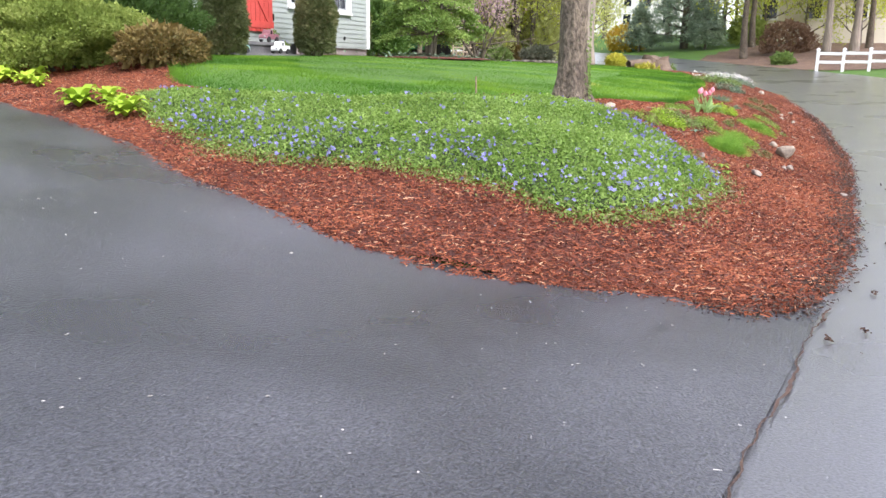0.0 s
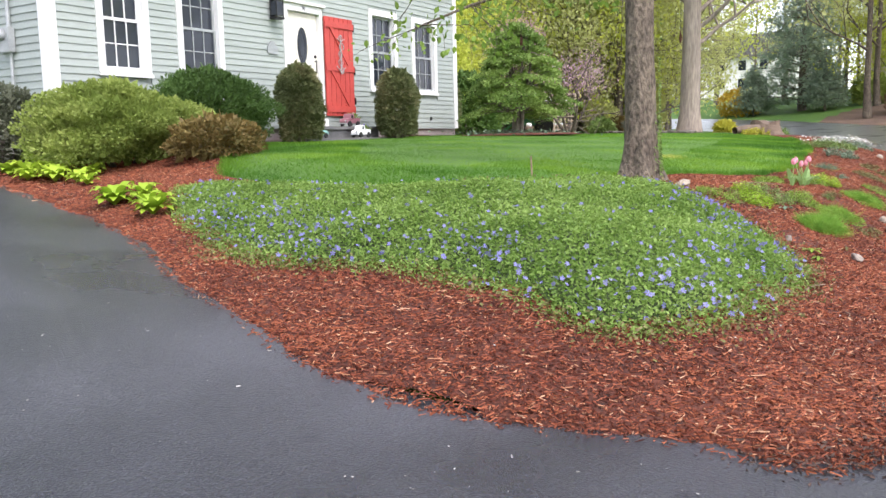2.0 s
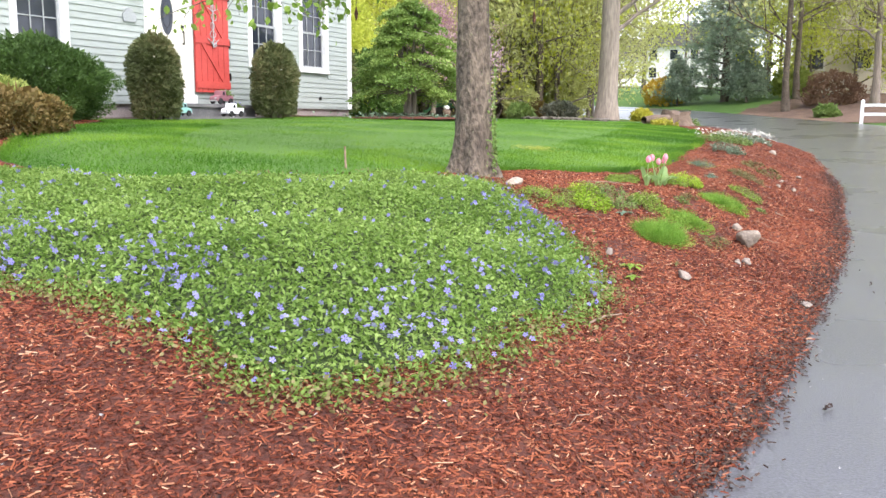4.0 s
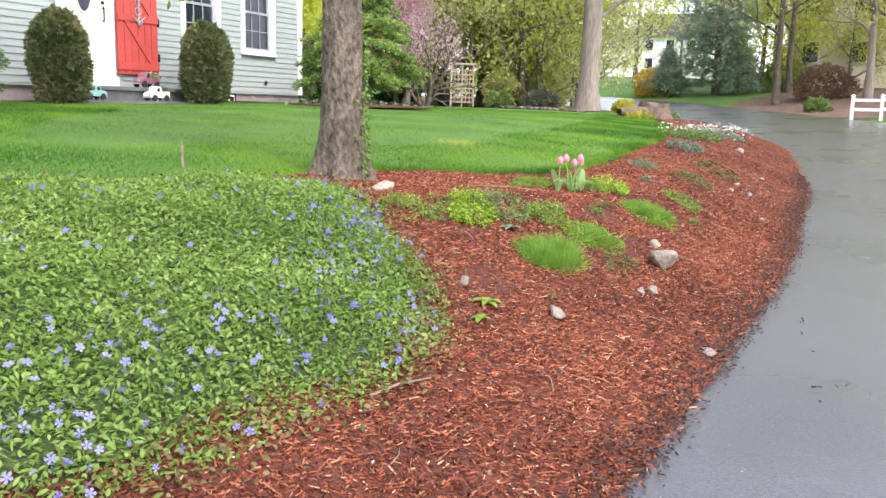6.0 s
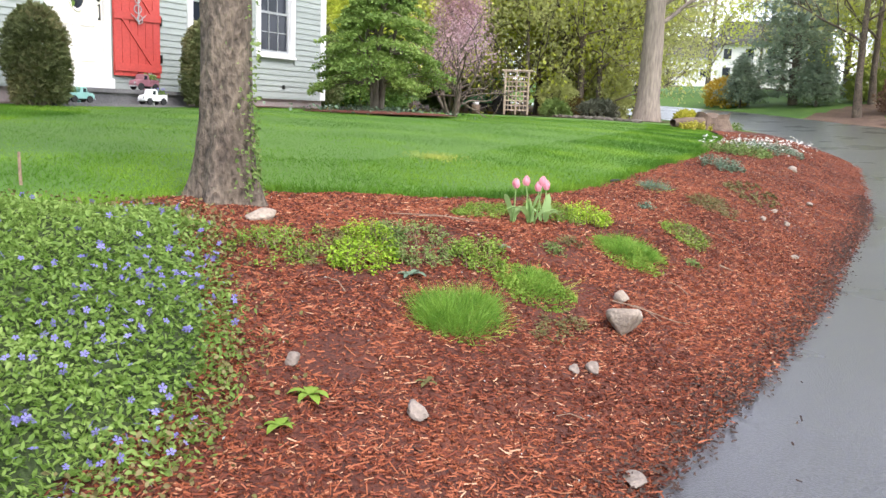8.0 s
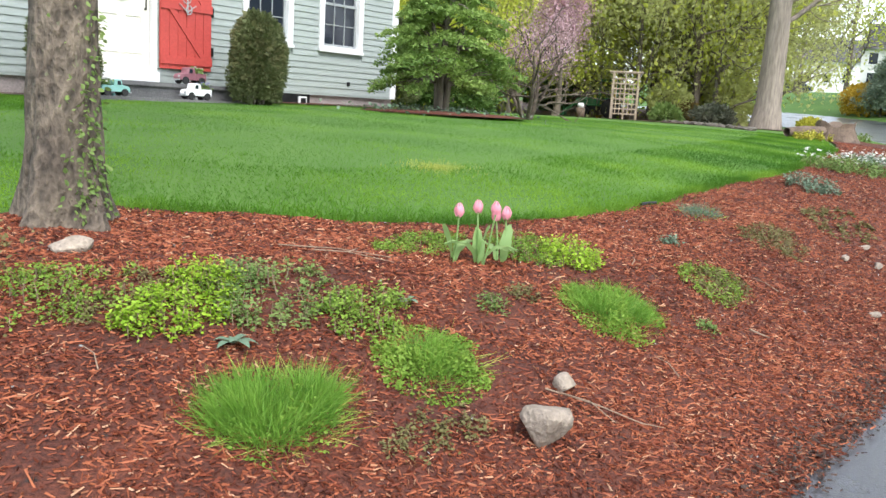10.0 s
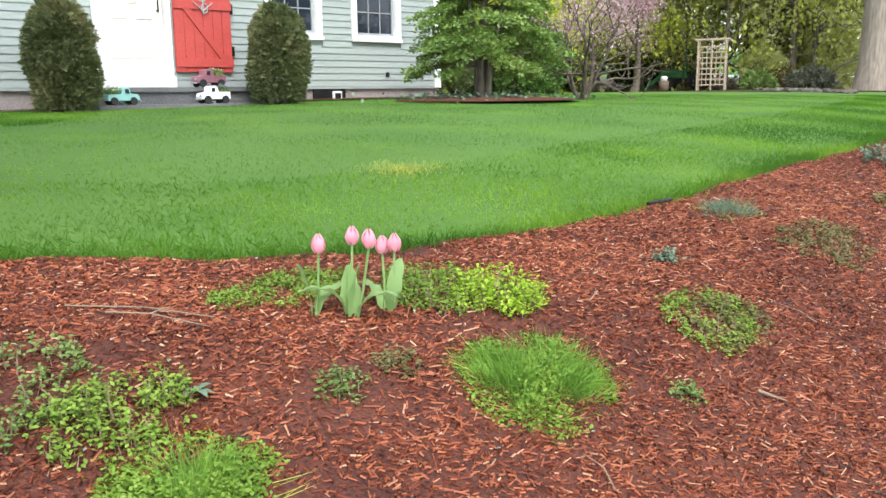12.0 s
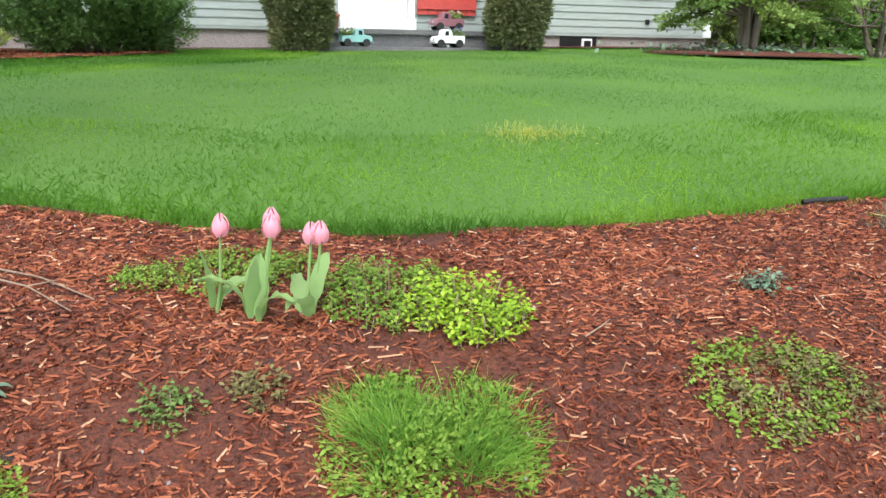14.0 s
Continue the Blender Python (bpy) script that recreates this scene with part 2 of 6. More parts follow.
TWIG = mat("dry_twig", (0.20, 0.135, 0.09), (0.31, 0.22, 0.15), 9, 0.9, 0.4, 60, 0.3)
LITTER = mat("leaf_litter_floor", (0.10, 0.062, 0.040), (0.17, 0.105, 0.068), 1.5, 0.95, 0.8, 25, 0.5)
GREYGREEN = leaf("grey_green_leaves", (0.07, 0.085, 0.05), (0.13, 0.14, 0.09), (0.21, 0.21, 0.15), 0.2, 0.7)
SPRINGGREEN = leaf("fresh_hanging_leaves", (0.12, 0.22, 0.03), (0.20, 0.31, 0.05), (0.30, 0.42, 0.08), 0.4, 0.5)
LEAFSHADE = mat("leaf_shade_backing", (0.03, 0.05, 0.014), (0.05, 0.075, 0.02), 6, 0.95, 0.6, 60, 0.5)
DRYGREEN = leaf("dry_mixed_leaves", (0.10, 0.085, 0.03), (0.16, 0.15, 0.05), (0.26, 0.22, 0.10), 0.2, 0.7, 3)
HERBLIME = leaf("fresh_herb_leaves", (0.12, 0.22, 0.025), (0.20, 0.32, 0.04), (0.30, 0.42, 0.07), 0.3, 0.6, 3)
YELLOWGREEN = leaf("euphorbia_leaves", (0.30, 0.30, 0.03), (0.45, 0.42, 0.05), (0.55, 0.50, 0.08), 0.3, 0.6)
DARKSTONE = mat("mossy_edge_stone", (0.08, 0.07, 0.055), (0.15, 0.13, 0.10), 6, 0.9, 0.6, 40, 0.3, vary=0.2)
DEADGRASS = leaf("dead_grass", (0.30, 0.36, 0.05), (0.44, 0.47, 0.10), (0.58, 0.57, 0.18), 0.3, 0.7)


# ---- tools ----
rng = np.random.default_rng(7)
# parts that are masses of pieces nobody could count
MASSES = {"grass", "leaves", "stalk", "greenery", "bloom", "broad_leaves", "blossom", "foliage", "inner_foliage", "crown", "needles", "ground_leaves", "dry_grass", "dry_rim", "low_bough_leaves", "ivy", "undergrowth", "buds"}


def part(name, bm, material, parent=None, label=""):
    """Links a bmesh or a mesh as one object under a thing or a part."""
    if isinstance(bm, bmesh.types.BMesh):
        data = bpy.data.meshes.new(name)
        bm.to_mesh(data)
        bm.free()
    else:
        data = bm
    if material and not data.materials:
        data.materials.append(material)
    ob = new(name, data)
    if parent:
        ob.parent = parent
        ob.matrix_parent_inverse = parent.matrix_basis.inverted()
    if label:
        ob["label"] = label
    if parent and name in MASSES:
        ob["kind"] = "stuff"
    return ob


def thing(name, label, category, at=(0, 0, 0), group="", kind=""):
    """An empty at the base of a thing, which carries its parts."""
    ob = new(name)
    ob.empty_display_size = 0.1
    ob.matrix_basis = Matrix.Translation(at)
    return tagged(ob, label, category, group, kind)


def raw_mesh(name, verts, faces, smooth=False):
    """A mesh from arrays; all faces have the same number of corners."""
    verts, faces = np.asarray(verts, np.float32), np.asarray(faces, np.int32)
    me = bpy.data.meshes.new(name)
    me.vertices.add(len(verts))
    me.vertices.foreach_set("co", verts.ravel())
    k = faces.shape[1]
    me.loops.add(faces.size)
    me.loops.foreach_set("vertex_index", faces.ravel())
    me.polygons.add(len(faces))
    me.polygons.foreach_set("loop_start", np.arange(len(faces), dtype=np.int32) * k)
    me.polygons.foreach_set("loop_total", np.full(len(faces), k, np.int32))
    me.polygons.foreach_set("use_smooth", np.full(len(faces), smooth))
    me.update(calc_edges=True)
    return me


def turns(n, lean=1.0, up=None):
    """Random turns: spun about z, then leant by up to lean radians."""
    a, b, c = rng.uniform(0, 2 * np.pi, n), rng.normal(0, lean, n), rng.normal(0, lean, n)
    ca, sa, cb, sb, cc, sc = np.cos(a), np.sin(a), np.cos(b), np.sin(b), np.cos(c), np.sin(c)
    z, o = np.zeros(n), np.ones(n)
    rz = np.stack([np.stack([ca, -sa, z], 1), np.stack([sa, ca, z], 1), np.stack([z, z, o], 1)], 1)
    rx = np.stack([np.stack([o, z, z], 1), np.stack([z, cb, -sb], 1), np.stack([z, sb, cb], 1)], 1)
    ry = np.stack([np.stack([cc, z, sc], 1), np.stack([z, o, z], 1), np.stack([-sc, z, cc], 1)], 1)
    return rz @ rx @ ry


def strewn(name, shape, places, rot, size, smooth=False):
    """One mesh of many copies of a small shape (verts, faces)."""
    v, f = np.asarray(shape[0], float), np.asarray(shape[1], int)
    places = np.asarray(places, float)
    size = np.asarray(size, float)
    if size.ndim == 1:
        size = np.repeat(size[:, None], 3, 1)
    all_v = np.einsum("nij,nkj->nki", rot, v[None] * size[:, None]) + places[:, None]
    all_f = f[None] + (np.arange(len(places)) * len(v))[:, None, None]
    return raw_mesh(name, all_v.reshape(-1, 3), all_f.reshape(-1, f.shape[1]), smooth)


# small shapes of unit size
OVAL = ([(0, 0, 0), (0.28, 0.3, 0.06), (0.3, 0.62, 0.05), (0, 1, -0.05), (-0.3, 0.62, 0.05), (-0.28, 0.3, 0.06), (0, 0.5, 0)],
        [(0, 1, 6), (1, 2, 6), (2, 3, 6), (3, 4, 6), (4, 5, 6), (5, 0, 6)])
DIAMOND = ([(0, 0, 0), (0.32, 0.5, 0.08), (0, 1, 0), (-0.32, 0.5, 0.08)], [(0, 1, 2), (0, 2, 3)])
SPLINTER = ([(-0.5, -0.12, 0), (0.5, -0.09, 0.03), (0.46, 0.11, 0), (-0.45, 0.1, 0.02), (-0.48, 0, 0.09), (0.47, 0.01, 0.1)],
            [(0, 1, 5), (0, 5, 4), (2, 3, 4), (2, 4, 5)])
STRAW = ([(-0.04, 0, 0), (0.04, 0, 0), (0.03, 0.05, 0.55), (-0.03, 0.05, 0.55), (0, 0.2, 1)], [(0, 1, 2), (0, 2, 3), (3, 2, 4)])
NEEDLES = ([(0, 0, 0), (0.12, 0.5, 0.05), (0, 1, 0.02), (-0.12, 0.5, 0.05), (0.4, 0.7, 0.1), (-0.4, 0.7, 0.1), (0.05, 0.3, 0), (-0.05, 0.3, 0)],
           [(0, 1, 2), (0, 2, 3), (6, 4, 1), (7, 3, 5)])
FLOWER = ([(0, 0, 0)] + [(r * math.cos(a), r * math.sin(a), h) for i in range(5) for a0 in [i * 2 * math.pi / 5]
                         for r, a, h in ((0.42, a0 - 0.42, 0.1), (0.52, a0, 0.08), (0.42, a0 + 0.42, 0.1))],
          [t for i in range(5) for t in ((0, 1 + 3 * i, 2 + 3 * i), (0, 2 + 3 * i, 3 + 3 * i))])


def box(bm, x0, x1, y0, y1, z0, z1, bevel=0.0):
    """Adds a block to a bmesh, with its edges broken where bevel is given."""
    m = Matrix.Translation(((x0 + x1) / 2, (y0 + y1) / 2, (z0 + z1) / 2)) @ Matrix.Diagonal((x1 - x0, y1 - y0, z1 - z0, 1))
    made = bmesh.ops.create_cube(bm, size=1, matrix=m)["verts"]
    if bevel:
        edges = list({e for v in made for e in v.link_edges})
        bmesh.ops.bevel(bm, geom=edges, offset=bevel, segments=2, affect="EDGES")
    return bm


def block(x0, x1, y0, y1, z0, z1, bevel=0.0):
    return box(bmesh.new(), x0, x1, y0, y1, z0, z1, bevel)


def rod(bm, a, b, r0, r1, n=8):
    """Adds a tapered round bar from a to b."""
    a, b = Vector(a), Vector(b)
    m = Matrix.Translation((a + b) / 2) @ (b - a).to_track_quat("Z", "Y").to_matrix().to_4x4()
    bmesh.ops.create_cone(bm, cap_ends=True, segments=n, radius1=r0, radius2=max(r1, 1e-4), depth=(b - a).length, matrix=m)
    return bm


def lathe(profile, at, n=24):
    """A turned shape from (radius, height) pairs."""
    bm = bmesh.new()
    rings = [[bm.verts.new((at[0] + r * math.cos(i * 2 * math.pi / n), at[1] + r * math.sin(i * 2 * math.pi / n), at[2] + h)) for i in range(n)] for r, h in profile]
    for p, q in zip(rings[:-1], rings[1:]):
        for i in range(n):
            bm.faces.new((p[i], p[(i + 1) % n], q[(i + 1) % n], q[i])).smooth = True
    bm.faces.new(rings[0][::-1])
    bm.faces.new(rings[-1])
    return bm


def prism(outline, y0, y1, bevel=0.0):
    """A slab cut to an outline in x and z, from y0 to y1."""
    bm = bmesh.new()
    a = [bm.verts.new((x, y0, z)) for x, z in outline]
    b = [bm.verts.new((x, y1, z)) for x, z in outline]
    bm.faces.new(a)
    bm.faces.new(b[::-1])
    for i in range(len(a)):
        j = (i + 1) % len(a)
        bm.faces.new((a[j], a[i], b[i], b[j]))
    bmesh.ops.recalc_face_normals(bm, faces=bm.faces)
    if bevel:
        bmesh.ops.bevel(bm, geom=list(bm.edges), offset=bevel, segments=1, affect="EDGES")
    return bm


# ---- growing things ----
def tube(path, radii, n=8, rough=0.0):
    """Verts and faces of a round limb along a path."""
    path = np.asarray(path, float)
    v, f = [], []
    for i, (p, r) in enumerate(zip(path, radii)):
        d = path[min(i + 1, len(path) - 1)] - path[max(i - 1, 0)]
        d /= np.linalg.norm(d) + 1e-9
        s = np.cross(d, (0, 0, 1) if abs(d[2]) < 0.9 else (1, 0, 0))
        s /= np.linalg.norm(s)
        u = np.cross(s, d)
        for k in range(n):
            a = 2 * math.pi * k / n
            q = r * (1 + rough * rng.uniform(-1, 1))
            v.append(p + q * (math.cos(a) * s + math.sin(a) * u))
    for i in range(len(path) - 1):
        for k in range(n):
            f.append((i * n + k, i * n + (k + 1) % n, (i + 1) * n + (k + 1) % n, (i + 1) * n + k))
    return v, f


class Wood:
    """Gathers limbs into one mesh and remembers where twigs end."""

    def __init__(self):
        self.v, self.f, self.tips = [], [], []

    def add(self, v, f):
        k = len(self.v)
        self.v += list(v)
        self.f += [tuple(i + k for i in q) for q in f]

    def limb(self, start, way, length, radius, depth, spread=0.6, lift=0.15, kids=4):
        way = np.asarray(way, float) / np.linalg.norm(way)
        pts, p, d, n = [np.asarray(start, float)], np.asarray(start, float), way, 5
        for i in range(n):
            d = d + rng.normal(0, 0.13, 3) + np.array([0, 0, lift * 0.25])
            d /= np.linalg.norm(d)
            p = p + d * length / n
            pts.append(p)
        radii = np.linspace(radius, radius * 0.35, n + 1)
        self.add(*tube(pts, radii, 6 if depth > 1 else 4, 0.06))
        self.tips += [(q, depth) for q in pts[2:]]
        if depth > 0:
            for i in range(kids):
                at = pts[min(n, 2 + i * (n - 1) // max(1, kids - 1))]
                w = d * 0.8 + rng.normal(0, spread, 3) + np.array([0, 0, lift])
                self.limb(at, w, length * rng.uniform(0.5, 0.72), radius * 0.5, depth - 1, spread, lift, kids)

    def mesh(self, name):
        return raw_mesh(name, self.v, self.f, True)


def crown(name, wood, shape, per, size, spread, depth_max=1, lean=1.0):
    """Leaves strewn round the twig ends of a tree."""
    at = np.array([p for p, d in wood.tips if d <= depth_max])
    at = np.repeat(at, per, 0) + rng.normal(0, spread, (len(at) * per, 3))
    return strewn(name, shape, at, turns(len(at), lean), rng.uniform(0.6, 1.3, len(at)) * size)


def broad_tree(label, x, y, height, radius, leafage, material, leaf_size=0.14, per=5, clear=0.35, depth=2, spread=0.35, limbs=9, reach=0.42, name="tree", bark=None, lean=(0, 0), sink=0.08, group="", base=None, kids=4):
    """A tree of trunk, limbs and a crown of many single leaves."""
    z = (float(ground_z(np.array([x]), np.array([y]))[0]) if base is None else base) - sink
    t = thing(name, label, "tree", (x, y, z), group)
    w = Wood()
    n = 10
    path = [np.array([x + lean[0] * k + 0.1 * math.sin(3 * k + x), y + lean[1] * k + 0.1 * math.sin(2.3 * k + y), z + height * k]) for k in np.linspace(0, 1, n)]
    path[0][:2] = x, y
    radii = [radius * (1.35 if i == 0 else 1.0) * (1 - 0.85 * i / (n - 1)) for i in range(n)]
    w.add(*tube(path, radii, 10, 0.05))
    for i in range(limbs):
        k = clear + (0.97 - clear) * i / max(1, limbs - 1)
        q = path[0] + (path[-1] - path[0]) * k
        a = i * 2.4 + x
        up = 0.35 + 0.8 * k
        w.limb(q, (math.cos(a), math.sin(a), up), height * reach * (1.1 - 0.6 * k), radius * 0.42 * (1.15 - k), depth, 0.55, 0.2, kids)
    part("trunk", w.mesh("trunk"), bark or BARK, t)
    if leafage:
        part("crown", crown("crown", w, leafage, per, leaf_size, spread), material, t)
    return t


def conifer(label, x, y, height, width, material, name="spruce", base=None, per=70, tiers=22, size=0.32, clear=0.06):
    """An evergreen: a straight trunk and tiers of drooping sprays."""
    z = (float(ground_z(np.array([x]), np.array([y]))[0]) if base is None else base) - 0.08
    t = thing(name, label, "tree", (x, y, z))
    w = Wood()
    w.add(*tube([(x, y, z + height * k) for k in np.linspace(0, 1, 8)], [0.022 * height * (1.05 - k) for k in np.linspace(0, 1, 8)], 8, 0.05))
    places = []
    for i in range(tiers):
        k = clear + (1 - clear) * (i / tiers) ** 0.9
        reach = width / 2 * (1 - k) ** 0.75 * rng.uniform(0.8, 1.1) * min(1, 0.55 + k * 4)
        arms = 9 if k < 0.7 else 6
        for j in range(arms):
            a = 2 * math.pi * j / arms + i * 0.7 + rng.normal(0, 0.15)
            r = reach * rng.uniform(0.75, 1.15)
            p0 = np.array([x, y, z + height * k])
            p1 = p0 + np.array([math.cos(a) * r, math.sin(a) * r, r * 0.12])
            w.add(*tube([p0, (p0 + p1) / 2 + (0, 0, 0.04 * r), p1], [0.03, 0.02, 0.008], 4))
            m = max(4, int(per * r / (width / 2)))
            s = rng.uniform(0.25, 1.02, m) ** 0.7
            q = p0 + s[:, None] * (p1 - p0)
            q = q + np.stack([rng.normal(0, 0.10 * r + 0.08, m), rng.normal(0, 0.10 * r + 0.08, m), rng.normal(-0.08, 0.10, m) - 0.1 * s], 1)
            places.append(q)
    places = np.vstack(places)
    part("trunk", w.mesh("trunk"), BARK_DARK, t)
    part("needles", strewn("needles", NEEDLES, places, turns(len(places), 0.7), rng.uniform(0.6, 1.3, len(places)) * size), material, t)
    return t


def shrub(name, label, x, y, rx, ry, height, material, count, leaf_size, shape=DIAMOND, lumps=0.16, stems=7, group="", category="shrub", full=2.0, belly=0.42, base=None, core=None, lift=0.0):
    """A bush: stems from the root, a shaded inner mass of leaves, and leaves all over a lumpy body. full: how square its side is; belly: where it is widest."""
    z = (float(ground_z(np.array([x]), np.array([y]))[0]) if base is None else base)
    t = thing(name, label, category, (x, y, z), group)
    for i in range(stems):
        w = Wood()
        a = i * 2.4
        k = 0.6 * math.sqrt((i + 0.5) / stems)
        p0 = np.array([x + 0.15 * rx * math.cos(a), y + 0.15 * ry * math.sin(a), z - 0.04])
        p1 = p0 + np.array([rx * k * math.cos(a), ry * k * math.sin(a), height * 0.6])
        w.add(*tube([p0, (p0 + p1) / 2 + rng.normal(0, 0.03, 3), p1], [0.02 + 0.008 * height, 0.016, 0.006], 6, 0.1))
        part("stem", w.mesh("stem"), BARK_DARK, t)
    ways = rng.normal(0, 1, (40, 3))
    ways /= np.linalg.norm(ways, axis=1)[:, None]

    def body(n, lo, hi, power):
        h = rng.uniform(0.03, 1, n)
        a = rng.uniform(0, 2 * math.pi, n)
        side = np.where(h < belly, (belly - h) / (belly * 1.45), (h - belly) / (1 - belly))
        rad = (1 - np.clip(side, 0, 1) ** full) ** (1 / full)
        # more leaves where the body is wide
        ok = rng.uniform(0, 1, n) < 0.25 + 0.75 * rad
        h, a, rad = h[ok], a[ok], rad[ok]
        d = np.stack([rad * np.cos(a), rad * np.sin(a), (h - 0.45) * 2], 1)
        dn = d / np.linalg.norm(d, axis=1)[:, None]
        lump = np.max(np.exp(16 * (dn @ ways.T - 1)), axis=1)
        r = (1 - lumps + lumps * 1.5 * lump) * (lo + (hi - lo) * rng.uniform(0, 1, len(h)) ** power)
        tall = height - lift
        top = z + lift + 0.45 * tall + (h - 0.45) * tall * (0.7 + 0.3 * r)
        p = np.stack([x + rx * rad * np.cos(a) * r, y + ry * rad * np.sin(a) * r, top], 1)
        n_out = np.stack([np.cos(a) * rad / rx, np.sin(a) * rad / ry, 1.6 * (h - 0.35) / height + 0.3], 1)
        return p, n_out

    p, o = body(max(300, count // 8), 0.35, 0.8, 0.5)
    part("inner_foliage", strewn("inner_foliage", DIAMOND, p, facing(o, 0.9), rng.uniform(0.8, 1.4, len(p)) * max(leaf_size * 2.6, 0.14)), core or material, t)
    p, o = body(count, 0.72, 1.05, 0.45)
    part("foliage", strewn("foliage", shape, p, facing(o, 0.5), rng.uniform(0.6, 1.3, len(p)) * leaf_size), material, t)
    return t


def facing(out, wobble):
    """Turns that lay a shape's y along the given ways, more or less."""
    n = len(out)
    y = out / np.linalg.norm(out, axis=1)[:, None] + rng.normal(0, wobble, (n, 3))
    y /= np.linalg.norm(y, axis=1)[:, None]
    r = rng.normal(0, 1, (n, 3))
    x = np.cross(y, r)
    x /= np.linalg.norm(x, axis=1)[:, None]
    return np.stack([x, y, np.cross(x, y)], 2)


# ---- the lie of the land ----
def smooth_line(pts, step=0.15):
    """A Catmull-Rom curve through the points, at even steps."""
    p = np.array([pts[0], *pts, pts[-1]], float)
    out = []
    for i in range(1, len(p) - 2):
        a, b, c, d = p[i - 1], p[i], p[i + 1], p[i + 2]
        n = max(2, int(np.linalg.norm(c - b) / step))
        for k in np.arange(n) / n:
            out.append(0.5 * (2 * b + (c - a) * k + (2 * a - 5 * b + 4 * c - d) * k**2 + (3 * b - a - 3 * c + d) * k**3))
    out.append(p[-2])
    return np.array(out)


def gap_to(line, x, y):
    """The distance from the points (x, y) to a line of many corners."""
    x, y = np.asarray(x, float), np.asarray(y, float)
    best = np.full(x.shape, 1e9)
    for a, b in zip(line[:-1], line[1:]):
        e = b - a
        k = np.clip(((x - a[0]) * e[0] + (y - a[1]) * e[1]) / (e @ e), 0, 1)
        best = np.minimum(best, (x - a[0] - k * e[0]) ** 2 + (y - a[1] - k * e[1]) ** 2)
    return np.sqrt(best)


def inside(poly, x, y):
    """Whether the points lie in the polygon."""
    x, y = np.asarray(x, float), np.asarray(y, float)
    odd = np.zeros(x.shape, bool)
    for a, b in zip(poly, np.roll(poly, -1, axis=0)):
        if a[1] != b[1]:
            odd ^= ((a[1] > y) != (b[1] > y)) & (x < (b[0] - a[0]) * (y - a[1]) / (b[1] - a[1]) + a[0])
    return odd


def ease(a, b, v):
    k = np.clip((v - a) / (b - a), 0, 1)
    return k * k * (3 - 2 * k)


# the border between asphalt and planting: down the driveway, round the tip, along the road
EDGE_PTS = [(8.4, 26.0), (7.3, 14.0), (6.95, 10.9), (6.65, 9.4), (6.17, 7.55), (5.75, 6.1), (5.3, 5.05), (4.87, 4.3), (4.5, 3.5), (4.2, 2.82), (3.97, 2.3), (3.87, 1.8),
            (3.9, 1.5), (4.0, 1.2), (4.12, 0.9), (4.24, 0.6), (4.22, 0.36), (4.45, 0.08), (5.0, -0.12), (6.2, -0.25), (8.5, -0.3), (11.8, -0.3), (14.2, -0.15),
            (18.0, 0.1), (23.0, 0.8), (26.4, 1.4), (31.0, 2.9), (36.0, 5.4), (44.0, 11.0), (52.0, 19.0), (60.0, 32.0)]
EDGE = smooth_line(EDGE_PTS, 0.3)
YARD = np.vstack([EDGE, [(60, 90), (8.4, 90)]])
ROAD_X = [-60, 0, 5, 9, 11, 14, 18, 23, 30, 38, 46, 52, 60, 70, 200]
ROAD_Z = [-0.4, 0.0, 0.04, 0.1, 0.15, 0.2, 0.3, 0.5, 0.8, 1.2, 1.6, 2.0, 2.5, 3.2, 9.0]


def asphalt_z(x, y):
    """Height of road and driveway: the road climbs slowly, the driveway rises to the house."""
    up = np.maximum(0, np.asarray(y, float))
    rise = 0.09 * np.minimum(up, 12) * (1 - ease(5.5, 9.0, x - 0.12 * up))
    return np.interp(x, ROAD_X, ROAD_Z) + rise


def ground_z(x, y):
    """Height of the yard, the verge and all the land round it."""
    x, y = np.asarray(x, float), np.asarray(y, float)
    base = asphalt_z(x, y)
    near = (x > -20) & (x < 62) & (y > -20) & (y < 30)
    d = np.full(x.shape, 20.0)
    if near.any():
        d[near] = gap_to(EDGE, x[near], y[near])
    yard = inside(YARD, x, y)
    lawn = 0.97 + 0.016 * (np.clip(x, 2, 18) - 10) + 0.40 * (1 - np.exp(-(np.clip(y, 0, 16) - 3.3) / 4))
    lawn = np.maximum(lawn, base + 0.05)
    wide = 2.45 - 1.15 * ease(7.5, 12.0, x)
    k = np.clip(d / wide, 0, 1)
    k = 1 - (1 - k) ** 1.35
    far = base + (0.12 + 0.5 * ease(30, 48, x)) * ease(6.5, 15, d)
    return np.where(yard, base + (lawn - base) * k, far)


# ---- ground, road, driveway ----
# the inner border of the bed, along the lawn
LAWN_PTS = [(8.6, 10.6), (11.2, 9.6), (10.0, 8.6), (8.9, 7.8), (8.1, 7.1), (7.5, 6.5), (7.25, 5.9), (7.15, 5.3), (7.05, 4.6), (7.0, 3.95), (7.1, 3.4), (7.5, 3.08), (8.0, 2.88), (8.45, 2.74), (8.9, 2.72), (9.3, 2.78), (9.66, 2.68),
            (10.2, 2.36), (10.82, 2.02), (11.55, 1.85), (12.5, 1.77), (13.4, 1.81), (14.6, 1.98), (15.6, 2.1), (17.8, 2.32), (21.5, 3.1), (23.6, 3.6), (27.0, 4.6), (31.0, 6.2)]
LAWN_EDGE = smooth_line(LAWN_PTS, 0.12)
BED_OUT = smooth_line([(7.0, 10.8), *EDGE_PTS[3:27]], 0.12)
BED = np.vstack([BED_OUT, LAWN_EDGE[::-1]])

